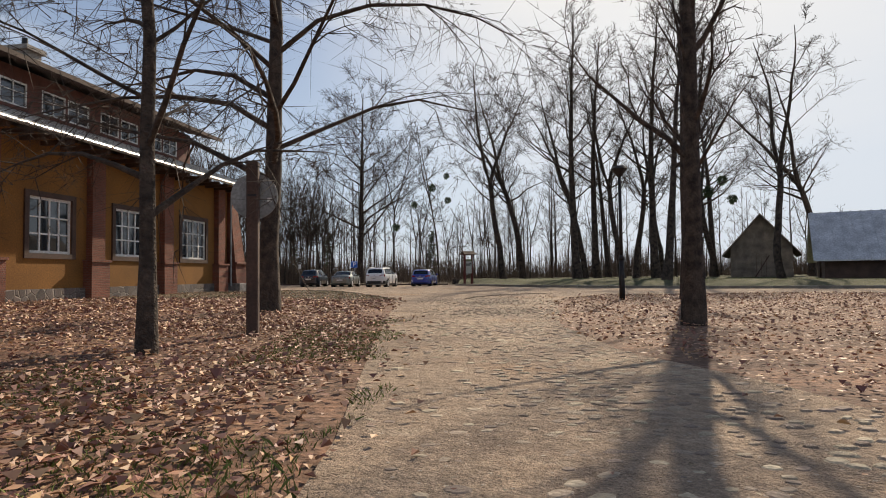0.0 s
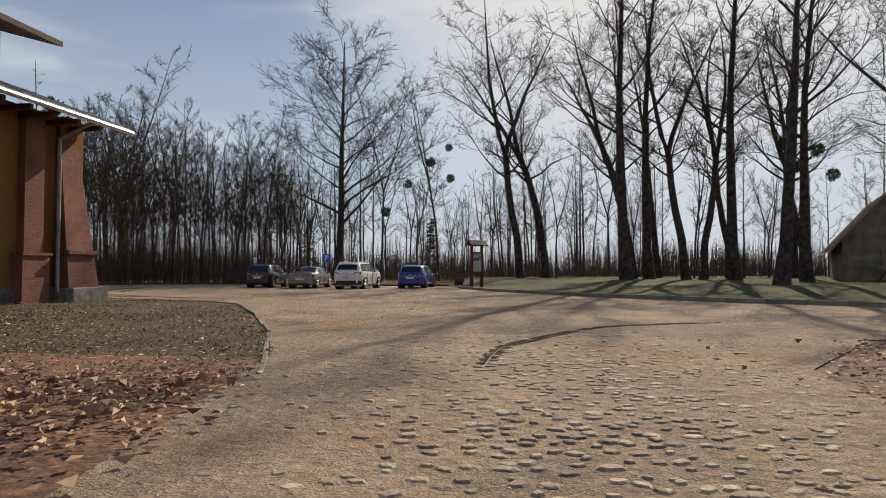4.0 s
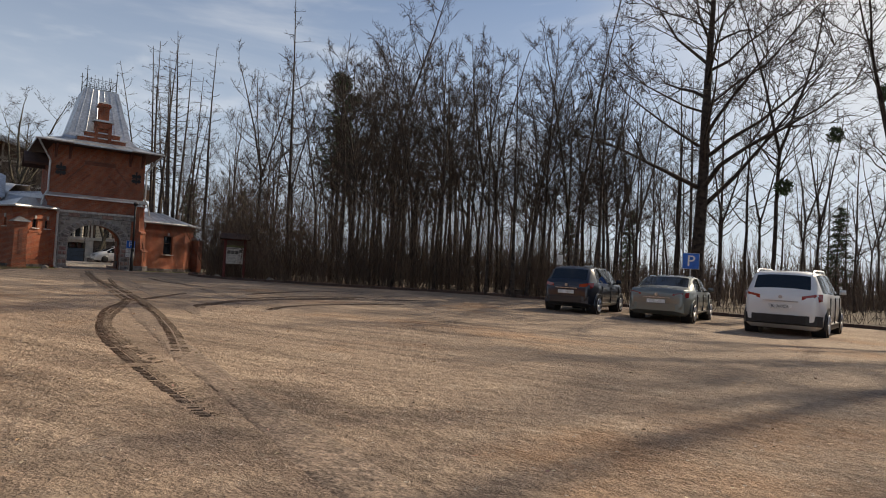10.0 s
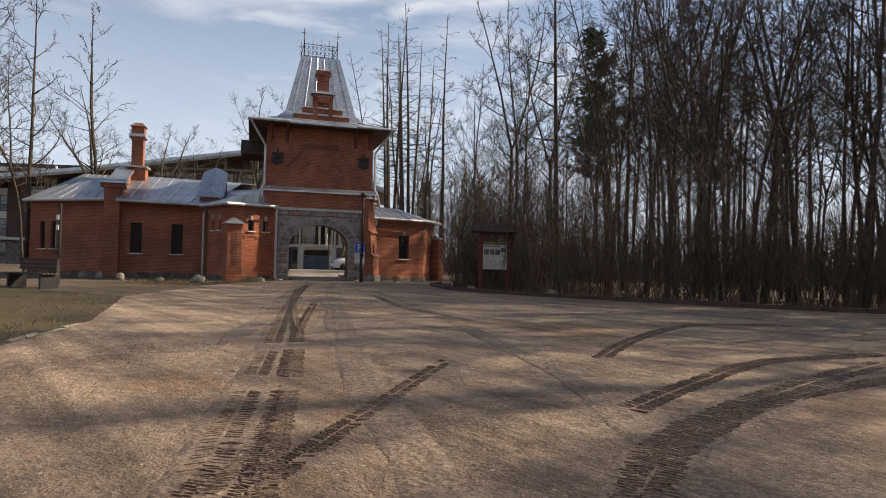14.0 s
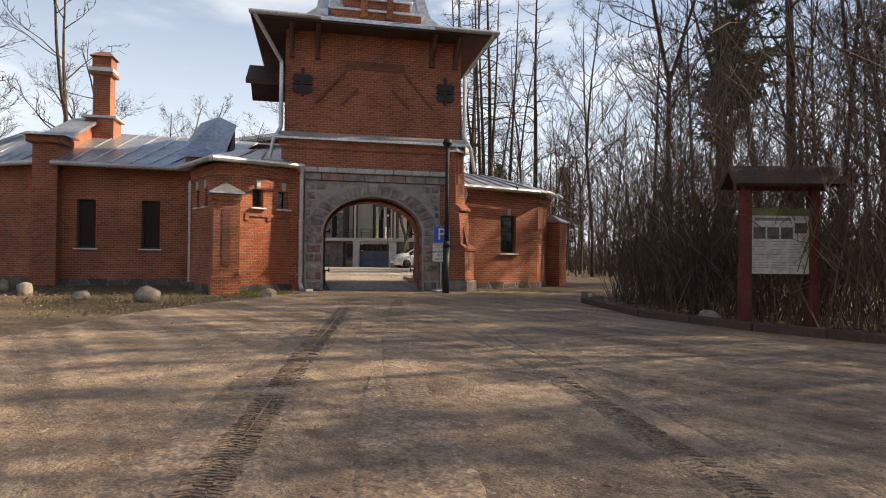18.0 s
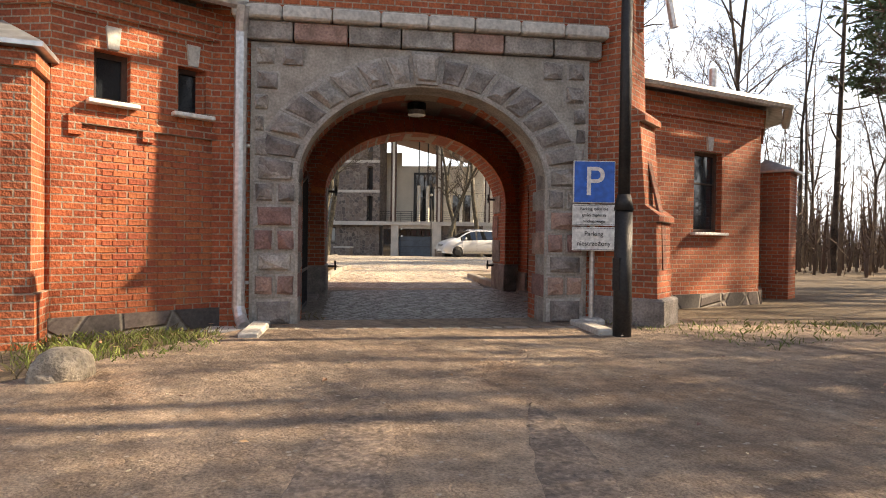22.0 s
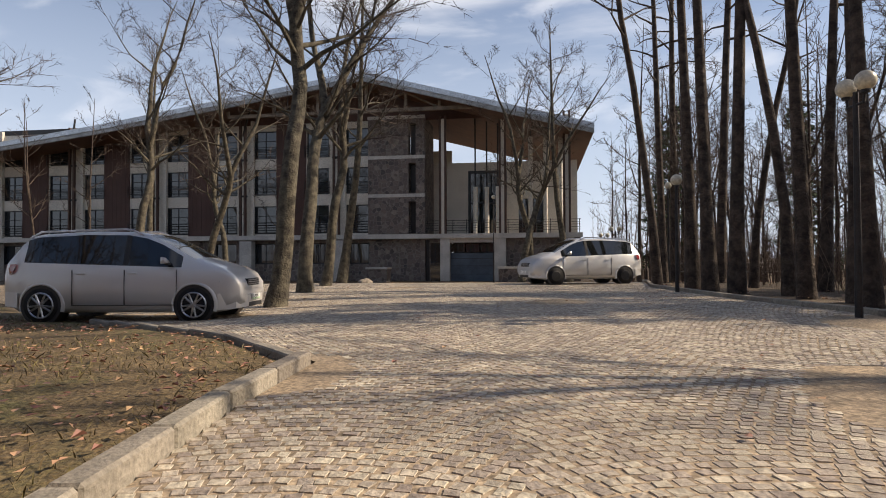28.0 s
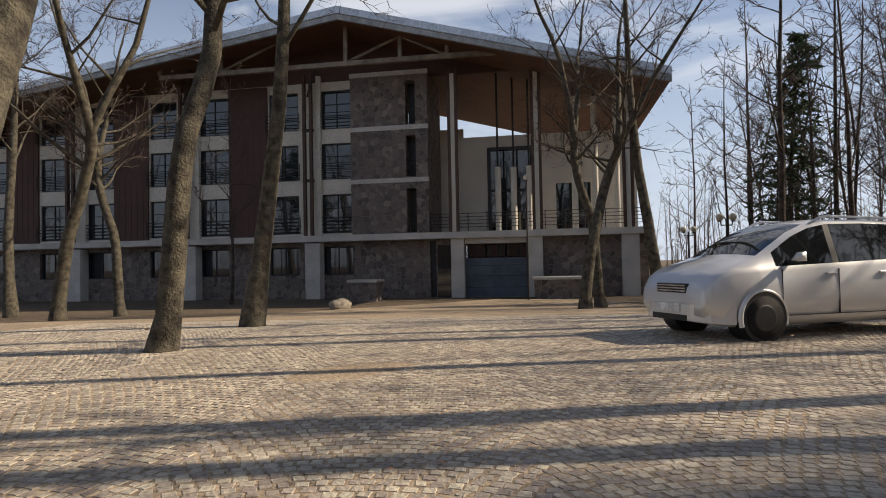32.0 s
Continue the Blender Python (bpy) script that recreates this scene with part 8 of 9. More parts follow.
def blue_sign(x, y, turn, top, size, label, texts=()):
    s = thing("parking_sign", label, "parking sign", x, y, None, turn)
    part("post", rod(bmesh.new(), (0, 0.03, -0.1), (0, 0.03, top), 0.022, n=10), ZINC_PAINT, s)
    z0 = top - size
    edge = part("sign_edge", boxes((-size / 2, size / 2, -0.008, 0.008, z0, top), bevel=0.004), WHITE, s)
    part("sign_face", boxes((-size / 2 + 0.008, size / 2 - 0.008, -0.012, -0.008, z0 + 0.008, top - 0.008)), BLUE, s, "blue parking face")
    text_mesh("P", size * 0.98, WHITE, s, pose(0, -0.0135, z0 + size * 0.48, 90, 0, 0), "letter")
    z = z0
    for lines, hh in texts:
        z -= 0.012
        pl = part("sub_plate", boxes((-size / 2 - 0.005, size / 2 + 0.005, -0.012, -0.004, z - hh, z), bevel=0.003), WHITE, s, "white plate with black words")
        part("plate_border", boxes((-size / 2 + 0.005, size / 2 - 0.005, -0.0135, -0.012, z - hh + 0.008, z - hh + 0.011), (-size / 2 + 0.005, size / 2 - 0.005, -0.0135, -0.012, z - 0.011, z - 0.008)), BLACK, pl)
        for i, t in enumerate(lines):
            text_mesh(t, hh / (len(lines) + 0.6) * 0.72, BLACK, pl, pose(0, -0.0145, z - hh * (i + 0.72) / (len(lines) + 0.44), 90, 0, 0))
        z -= hh
    part("sign_foot", boxes((-0.1, 0.1, -0.07, 0.13, -0.1, 0.06), bevel=0.02), CONCRETE, s)
    return s


blue_sign(-30.74, 44.85, 60, 1.4, 0.36, "blue parking sign with two white plates", [(("Parking tylko dla", "gości zaplecza", "noclegowego"), 0.18), (("Parking", "niestrzeżony"), 0.2)])
blue_sign(-6.95, 47.3, 12, 1.85, 0.5, "blue parking sign behind the cars")
w_ = thing("waymark_board", "small white slanted board on a post", "sign", -11.2, 47.4, None, 0)
part("post", boxes((-0.03, 0.03, -0.03, 0.03, -0.1, 1.3)), GREYWOOD, w_)
o = part("board", boxes((-0.1, 0.1, -0.05, -0.03, 1.25, 1.6)), WHITE, w_)


def boulder(x, y, sx, sy, sz, seed, label, mat=BOULDER):
    rg = random.Random(seed)
    bm = bmesh.new()
    bmesh.ops.create_icosphere(bm, subdivisions=3, radius=1.0)
    for v in bm.verts:
        k = 1 + 0.22 * noise.noise(v.co * 1.3 + Vector((seed, 0, 0))) + 0.08 * noise.noise(v.co * 4 + Vector((seed, 3, 0)))
        v.co = Vector((v.co.x * sx * k, v.co.y * sy * k, max(v.co.z, -0.6) * sz * k))
    o = link("boulder", bm, mat, None, "", True)
    o.matrix_world = pose(x, y, ground_z(x, y) + sz * 0.45, 0, 0, rg.uniform(0, 180))
    return tagged(o, label, "boulder")


boulder(-30.6, 39.1, 0.22, 0.18, 0.16, 1, "large lichen-spotted boulder beside the drive")
boulder(-33.0, 37.6, 0.14, 0.12, 0.16, 2, "rounded boulder beside the drive")
boulder(-34.3, 37.3, 0.12, 0.1, 0.15, 3, "rounded boulder beside the drive")
boulder(-35.2, 37.0, 0.13, 0.1, 0.13, 4, "pale boulder beside the drive")
boulder(-31.5, 38.3, 0.15, 0.1, 0.09, 5, "flat boulder in the grass")
boulder(-30.51, 41.01, 0.15, 0.13, 0.11, 6, "brown boulder below the gate wall")
boulder(-30.45, 40.95, 0.1, 0.07, 0.05, 7, "flat pale stone below the gate wall")
boulder(-24.3, 44.2, 0.14, 0.1, 0.1, 8, "grey boulder behind the edging")
boulder(-21.6, 44.3, 0.16, 0.12, 0.12, 9, "grey boulder behind the edging")
boulder(-66.0, 57.0, 0.4, 0.3, 0.25, 10, "boulder on the grass before the facade")


def stump(x, y, r, h, label):
    o = link("tree_stump", rod(bmesh.new(), (0, 0, -0.1), (0, 0, h), r * 1.15, r, 14), BARK, None, "", False)
    o.matrix_world = pose(x, y, ground_z(x, y))
    return tagged(o, label, "tree stump")


stump(0.9, 46.5, 0.28, 0.35, "dark cut log behind the kerb")
stump(-12.8, 47.3, 0.3, 0.28, "dark log at the wood's edge")
stump(-10.6, 47.5, 0.26, 0.25, "dark log at the wood's edge")

bn = thing("park_bench", "dark slatted park bench on the grass", "bench", -28.6, 34.75, None, 25)
for sx in (-0.55, 0.55):
    part("leg", boxes((sx - 0.03, sx + 0.03, -0.2, 0.2, -0.05, 0.3), (sx - 0.03, sx + 0.03, 0.14, 0.2, 0.3, 0.62)), IRON, bn)
for i in range(4):
    part("seat_slat", boxes((-0.65, 0.65, -0.2 + i * 0.09, -0.13 + i * 0.09, 0.3, 0.33)), TIMBER_DARK, bn)
for i in range(3):
    part("back_slat", boxes((-0.65, 0.65, 0.115, 0.14, 0.4 + i * 0.09, 0.47 + i * 0.09)), TIMBER_DARK, bn)


def bin_(x, y, turn, label):
    b = thing("litter_bin", label, "litter bin", x, y, None, turn)
    part("post", rod(bmesh.new(), (0, 0.14, -0.1), (0, 0.14, 0.75), 0.02), IRON, b)
    t = part("tub", hull(bmesh.new(), [(sx * w, sy * w * 0.8, z) for sx in (-1, 1) for sy in (-1, 1) for w, z in ((0.1, 0.22), (0.13, 0.62))]), GREEN, b, "green plastic tub")
    part("rim", boxes((-0.14, 0.14, -0.12, 0.12, 0.62, 0.66), bevel=0.01), BLACK, t)
    return b


bin_(-38.85, 44.85, 20, "green plastic litter bin on a post")
bin_(-30.9, 34.1, 0, "green litter bin beside the bench")
lp = thing("finger_post", "dark post with small white signs", "signpost", -29.9, 35.45, None, 10)
part("post", rod(bmesh.new(), (0, 0, -0.1), (0, 0, 2.0), 0.04), IRON, lp)
for z in (1.35, 1.6):
    part("sign_plate", boxes((-0.07, 0.07, -0.06, -0.045, z, z + 0.12)), WHITE, lp)


def globe_lamp(x, y, h, label, double=True, turn=0):
    l = thing("globe_lamp", label, "street lamp", x, y, None, turn)
    part("post", rod(bmesh.new(), (0, 0, -0.2), (0, 0, h - 0.1), 0.045, 0.03, 10), IRON, l)
    for sx in ((-1, 1) if double else (0,)):
        if sx:
            part("arm", path_rod(bmesh.new(), [(0, 0, h - 0.25), (sx * 0.15, 0, h - 0.25), (sx * 0.17, 0, h - 0.12)], 0.018, 6), IRON, l)
        bm = bmesh.new()
        bmesh.ops.create_uvsphere(bm, u_segments=20, v_segments=14, radius=0.115, matrix=Matrix.Translation((sx * 0.18, 0, h - 0.01)))
        g = part("globe", bm, GLOBE, l, "milky glass globe", True)
        part("collar", rod(bmesh.new(), (sx * 0.18, 0, h - 0.15), (sx * 0.18, 0, h - 0.11), 0.05, n=10), IRON, g)
    return l


globe_lamp(-41.2, 53.75, 2.75, "black lamp post with two milky globes", turn=-30)
globe_lamp(-46.1, 56.35, 2.35, "black lamp post with a milky globe", False)
globe_lamp(-51.9, 62.6, 3.3, "black lamp post with a milky globe", False)
globe_lamp(-58.5, 66.5, 2.6, "black lamp post with two milky globes", turn=50)
globe_lamp(-62.5, 69.5, 2.6, "black lamp post with two milky globes", turn=50)
globe_lamp(-66.0, 64.6, 4.8, "tall lamp with a white globe beside the terrace", False)

# rail fence below the larches
fence = thing("rail_fence", "weathered timber rail fence below the larches", "fence", -52.6, 63.0, None, 60)
for i in range(4):
    part("fence_post", rod(bmesh.new(), (i * 1.6, 0, -0.2), (i * 1.6, 0, 0.75), 0.05), GREYWOOD, fence)
    if i < 3:
        for z in (0.35, 0.65):
            part("rail", rod(bmesh.new(), (i * 1.6 - 0.1, -0.05, z), (i * 1.6 + 1.7, -0.05, z + 0.03), 0.035), GREYWOOD, fence)


# mistletoe and evergreens
def clump(n, r, seed, leaf, mat, flat=1.0):
    rg = random.Random(seed)
    vs, fs = [], []
    for _ in range(n):
        d = Vector((rg.gauss(0, 1), rg.gauss(0, 1), rg.gauss(0, 1) * flat)).normalized() * r * rg.uniform(0.3, 1.0) ** 0.6
        a = Vector((rg.gauss(0, 1), rg.gauss(0, 1), rg.gauss(0, 1))).normalized()
        b = a.cross(Vector((rg.gauss(0, 1), rg.gauss(0, 1), rg.gauss(0, 1)))).normalized()
        k = len(vs)
        vs += [tuple(d + a * leaf), tuple(d + b * leaf * 0.35), tuple(d - a * leaf), tuple(d - b * leaf * 0.35)]
        fs.append((k, k + 1, k + 2, k + 3))
    me = bpy.data.meshes.new("mistletoe")
    me.from_pydata(vs, [], fs)
    me.materials.append(mat)
    return me


MIST = clump(260, 0.36, 2, 0.1, NEEDLE)
for x, y, z, s in ((-1.0, 54.3, 8.4, 1.0), (0.4, 54.8, 7.3, 0.9), (-2.6, 54.6, 6.9, 0.9), (0.3, 54.2, 9.4, 0.8), (-4.3, 55.4, 5.0, 1.0), (19.5, 44.8, 6.5, 1.2), (20.8, 45.3, 7.4, 1.1), (19.0, 45.5, 7.9, 1.0), (21.2, 44.6, 5.9, 1.0), (16.8, 41.5, 7.0, 0.8)):
    o = new("mistletoe", MIST)
    o.matrix_world = pose(x, y, z, 0, 0, x * 50)
    o.scale = (s, s, s)
    tagged(o, "dark green ball of mistletoe among bare branches", "mistletoe", "mistletoe")


def evergreen(seed, height, r0, crown_from, spread_, tiers, drop, needles=26):
    rg = random.Random(seed)
    tv, tf, cv, cf = [], [], [], []
    pts, _ = bend(rg, (0, 0, -0.1), (rg.gauss(0, 0.03), rg.gauss(0, 0.03), 1), height, 8, 0.02, 0.02)
    tube(tv, tf, pts, [r0 * (1 - i / 8.5) + 0.01 for i in range(9)], 8)
    for i in range(tiers):
        t = crown_from + (1 - crown_from) * (i + rg.random() * 0.7) / tiers
        j = min(int(t * 8), 7)
        f = t * 8 - j
        s = [pts[j][c] * (1 - f) + pts[j + 1][c] * f for c in range(3)]
        for k in range(4):
            a = rg.uniform(0, math.tau)
            ln = spread_ * (1.05 - 0.85 * (t - crown_from) / (1 - crown_from)) * rg.uniform(0.6, 1.15)
            q, _ = bend(rg, s, (math.cos(a), math.sin(a), drop), ln, 3, 0.12, 0.03)
            tube(tv, tf, q, [0.035, 0.025, 0.015, 0.008], 3)
            for g in range(needles):
                u = 0.2 + 0.8 * rg.random()
                jj = min(int(u * 3), 2)
                ff = u * 3 - jj
                c = Vector([q[jj][e] * (1 - ff) + q[jj + 1][e] * ff for e in range(3)]) + Vector((rg.gauss(0, 0.16), rg.gauss(0, 0.16), rg.gauss(0, 0.1)))
                a1 = Vector((rg.gauss(0, 1), rg.gauss(0, 1), rg.gauss(0, 0.6))).normalized() * 0.2
                b1 = a1.cross(Vector((rg.gauss(0, 1), rg.gauss(0, 1), rg.gauss(0, 1)))).normalized() * 0.05
                k0 = len(cv)
                cv += [tuple(c + a1), tuple(c + b1), tuple(c - a1), tuple(c - b1)]
                cf.append((k0, k0 + 1, k0 + 2, k0 + 3))
    out = []
    for nm, v, fc, mt in (("trunk", tv, tf, BARK), ("crown", cv, cf, NEEDLE)):
        me = bpy.data.meshes.new(nm)
        me.from_pydata(v, [], fc)
        me.materials.append(mt)
        out.append(me)
    return out


PINE = evergreen(3, 12, 0.16, 0.5, 2.3, 16, 0.25, 40)
SPRUCE = evergreen(4, 11, 0.15, 0.12, 2.2, 26, -0.15, 30)
for x, y, m, s, lab in ((-35.9, 69.1, PINE, 1.42, "dark pine standing above the bare wood"), (-38.5, 70.5, PINE, 1.2, "dark pine among bare trees"), (-62, 34, PINE, 0.95, "tall pine beyond the gate wing"), (-58, 32.5, PINE, 0.8, "tall pine beyond the gate wing"), (-55, 29, PINE, 0.85, "tall pine beyond the gate wing"), (-59.6, 71.0, SPRUCE, 0.85, "dark spruce beside the terrace"), (-54.5, 75.0, SPRUCE, 0.8, "dark spruce among bare trees"), (-13.0, 68, SPRUCE, 0.5, "dark spruce in the wood"), (-16, 66, SPRUCE, 0.45, "dark spruce in the wood"), (-1.5, 66, SPRUCE, 0.5, "dark spruce in the wood")):
    plant(m, lab, "conifer", x, y, x * 37, s)

# ---- leaves, grass, cobbles, setts, tyre marks ----
def in_poly(poly, x, y):
    odd = False
    for (x0, y0), (x1, y1) in zip(poly, poly[1:] + poly[:1]):
        if (y0 > y) != (y1 > y) and x < (x1 - x0) * (y - y0) / (y1 - y0) + x0:
            odd = not odd
    return odd


def litter(name, n, xr, yr, keep, size, mat, label, category, seed, flat=0.35, lift=0.012, extra=None):
    """Small folded leaves strewn on the ground."""
    rg = random.Random(seed)
    vs, fs = [], []
    k = 0
    while k < n:
        x, y = rg.uniform(*xr), rg.uniform(*yr)
        if not keep(x, y, rg):
            k += 0.1
            continue
        k += 1
        a, s = rg.uniform(0, math.tau), size * rg.uniform(0.5, 1.25)
        tx, ty = rg.gauss(0, flat), rg.gauss(0, flat)
        z = ground_z(x, y) + lift + rg.uniform(0, 0.02) + (extra(x, y) if extra else 0)
        b = len(vs)
        fold = rg.uniform(0.05, 0.5)
        for u, v, q in ((1, 0, 0.0), (0.1, 0.55, fold), (-1, 0, 0.0), (0.1, -0.55, fold)):
            dx, dy = u * math.cos(a) - v * math.sin(a), u * math.sin(a) + v * math.cos(a)
            vs.append((x + dx * s / 2, y + dy * s / 2, z + (q + abs(dx * tx + dy * ty)) * s / 2))
        fs += [(b, b + 1, b + 2), (b, b + 2, b + 3)]
    return tagged(raw(name, vs, fs, mat), label, category, kind="stuff")


def patchy(x, y, f, lo):
    return noise.noise((x * f, y * f, 7.7)) > lo


litter("fallen_leaves", 36000, (-8, -0.1), (0.6, 9.5), lambda x, y, r: r.random() < math.exp(-max(0.0, x + 0.85 + 0.04 * y + 0.25 * noise.noise((x * 1.5, y * 0.9, 1))) * 4) and (patchy(x, y, 0.55, -0.25) or r.random() < 0.45), 0.058, LEAF, "dry brown leaves on the lawn", "leaves", 1, flat=0.7)
litter("fallen_leaves", 11000, (-10, -0.9), (9.5, 16), lambda x, y, r: r.random() < math.exp(-max(0.0, x + 1.5 + 0.3 * noise.noise((x, y, 1))) * 3.5), 0.08, LEAF, "dry brown leaves before the house", "leaves", 11, flat=0.7)
litter("fallen_leaves", 22000, (1.4, 12), (2, 18), lambda x, y, r: in_poly(LAWN_R, x - 0.1 + 0.45 * noise.noise((x, y * 1.5, 5)), y) or r.random() < 0.06, 0.055, LEAF, "dry brown leaves on the verge", "leaves", 2, flat=0.7)
litter("fallen_leaves", 12000, (-14, -1), (14, 31), lambda x, y, r: in_poly(LAWN_L, x, y) and (y < 22 or r.random() < 0.4), 0.06, LEAF, "scattered dry leaves on the lawn", "leaves", 3)
litter("fallen_leaves", 1800, (-30, 5), (0, 46), lambda x, y, r: in_poly(DRIVE, x, y), 0.035, LEAF, "stray leaves on the drive", "leaves", 4, lift=0.028)
litter("fallen_leaves", 5000, (-29, -9), (43.8, 50), lambda x, y, r: not in_poly(DRIVE, x, y), 0.07, LEAF, "dry leaves under the thicket", "leaves", 5)
litter("fallen_leaves", 3500, (-48, -35), (40, 48), lambda x, y, r: in_poly(ISLE, x, y) and patchy(x, y, 0.8, -0.35), 0.06, LEAF, "dry leaves on the patchy grass", "leaves", 6)
litter("fallen_leaves", 2500, (-58, -35), (46, 64), lambda x, y, r: not in_poly(PAVED, x, y) or r.random() < 0.06, 0.06, LEAF, "dry leaves along the court", "leaves", 8)
GX, GY = Vector((math.cos(radians(66)), math.sin(radians(66)))), Vector((-math.sin(radians(66)), math.cos(radians(66))))


def in_gate(x, y):
    d = Vector((x + 31.43, y - 43.59))
    return d.dot(GX), d.dot(GY)


def beside_wall(x, y, r):
    u, v = in_gate(x, y)
    heap = math.exp(-((u - 1.5) ** 2 + (v - 1.55) ** 2) / 0.03)
    return 1.2 < u < 1.7 and 0.6 < v < 3.2 and r.random() < max(heap, 0.1 * (u - 1.1))


litter("fallen_leaves", 130, (-36, -30), (43.5, 47.5), beside_wall, 0.07, LEAF, "dry leaves blown against the passage wall", "leaves", 21, lift=0.03, flat=0.6)
litter("fallen_leaves", 1500, (-36, -28), (37, 43), lambda x, y, r: not in_poly(DRIVE, x, y), 0.05, LEAF, "dry leaves below the brick wall", "leaves", 9)


CHIP = material("pale_chips", (0.42, 0.34, 0.25), 0.8, dark=0.8, light=1.1, scale=2, fine=20, bump=0.0, vary=0.45)


def near_walk(x, y):
    return min((x - r[1]) ** 2 + (y - r[2]) ** 2 for r in WALK_LINE) < 9


WALK_LINE = [(0, 0.3, 1.5 * k) for k in range(13)] + [(0, -0.8 - 0.55 * k, 19.5 + 1.05 * k) for k in range(9)] + [(0, -5.5 - 1.15 * k, 28.5 + 0.68 * k) for k in range(24)]
litter("gravel_chips", 9000, (-33, 3), (0, 45), lambda x, y, r: near_walk(x, y) and in_poly(DRIVE, x, y), 0.022, CHIP, "small pale chips and husks on the drive", "gravel", 21, lift=0.016)


def grass(n, xr, yr, keep, h, mat, label, seed, extra=None):
    rg = random.Random(seed)
    vs, fs = [], []
    k = 0
    while k < n:
        x, y = rg.uniform(*xr), rg.uniform(*yr)
        if not keep(x, y):
            k += 0.1
            continue
        k += 1
        z = ground_z(x, y) - 0.01 + (extra(x, y) if extra else 0)
        a, hh = rg.uniform(0, math.tau), h * rg.uniform(0.5, 1.3)
        w, lx, ly = 0.0035, rg.gauss(0, 0.5) * hh, rg.gauss(0, 0.5) * hh
        b = len(vs)
        c, s = math.cos(a) * w, math.sin(a) * w
        vs += [(x - c, y - s, z), (x + c, y + s, z), (x + lx * 0.4 + c * 0.7, y + ly * 0.4 + s * 0.7, z + hh * 0.6), (x + lx, y + ly, z + hh)]
        fs += [(b, b + 1, b + 2), (b, b + 2, b + 3)]
    return tagged(raw("grass", vs, fs, mat), label, "grass", kind="stuff")


grass(17000, (-6, -0.2), (0.5, 9), lambda x, y: (-1.5 < x + 0.04 * y < -0.3 + 0.3 * noise.noise((x, y, 2)) and patchy(x, y, 0.9, -0.12)) or (in_poly(LAWN_L, x, y) and patchy(x, y, 0.45, 0.3)), 0.045, GRASS, "short green grass among the leaves", 1)
grass(14000, (-12, -1.3), (15, 30), lambda x, y: in_poly(LAWN_L, x, y) and patchy(x, y, 0.4, -0.25), 0.05, STRAW, "dry grass of the thin lawn", 2)
grass(7000, (-26, -9), (27, 37), lambda x, y: in_poly(LAWN_L, x, y), 0.05, STRAW, "dry grass beside the drive", 3)
grass(9000, (1, 20), (22, 48), lambda x, y: in_poly(BANK, x, y), 0.05, GRASS, "mossy grass on the bank", 4, bank_z)
grass(9000, (-48, -35), (41, 48), lambda x, y: in_poly(ISLE, x, y) and patchy(x, y, 0.6, -0.2), 0.05, STRAW, "patchy grass beside the court", 5)
grass(5000, (-36, -28.5), (37.5, 43), lambda x, y: not in_poly(DRIVE, x, y), 0.06, STRAW, "grass below the brick wall", 6)
WALL_FOOT = [(-30.97, 40.78), (-30.82, 41.06), (-30.77, 41.47), (-31.08, 41.87), (-31.74, 42.02), (-32.19, 41.34), (-31.75, 40.74)]
grass(1500, (-32.2, -30.8), (40.7, 42.0), lambda x, y: in_poly(WALL_FOOT, x, y), 0.055, GRASS, "mossy tufts of grass below the brick wall", 17)
grass(900, (-30.9, -29.2), (44.9, 47.0), lambda x, y: 0.914 * (x + 31.4) - 0.407 * (y - 43.66) > 0.1, 0.06, GRASS, "tufts of grass at the foot of the gate", 7)


# stones: a low many-sided dome and a squarish sett, some shapes of each
def dome(seed, n=8):
    rg = random.Random(seed)
    r = [rg.uniform(0.75, 1.1) for _ in range(n)]
    vs = [(math.cos(k * math.tau / n) * r[k], math.sin(k * math.tau / n) * r[k] * 0.8, -0.6) for k in range(n)]
    vs += [(math.cos(k * math.tau / n) * r[k] * 0.72, math.sin(k * math.tau / n) * r[k] * 0.58, 0.75 + rg.uniform(-0.15, 0.15)) for k in range(n)]
    vs.append((0, 0, 1.0))
    fs = [(k, (k + 1) % n, n + (k + 1) % n, n + k) for k in range(n)] + [(n + k, n + (k + 1) % n, 2 * n) for k in range(n)]
    return vs, fs


def sett(seed):
    rg = random.Random(seed)
    j = lambda s: rg.uniform(-s, s)
    lo = [(-0.5 + j(0.1), -0.5 + j(0.1)), (0.5 + j(0.1), -0.5 + j(0.1)), (0.5 + j(0.1), 0.5 + j(0.1)), (-0.5 + j(0.1), 0.5 + j(0.1))]
    vs = [(x, y, -1.0) for x, y in lo] + [(x * 0.9, y * 0.9, 0.7 + j(0.35)) for x, y in lo]
    fs = [(k, (k + 1) % 4, 4 + (k + 1) % 4, 4 + k) for k in range(4)] + [(4, 5, 6, 7)]
    return vs, fs


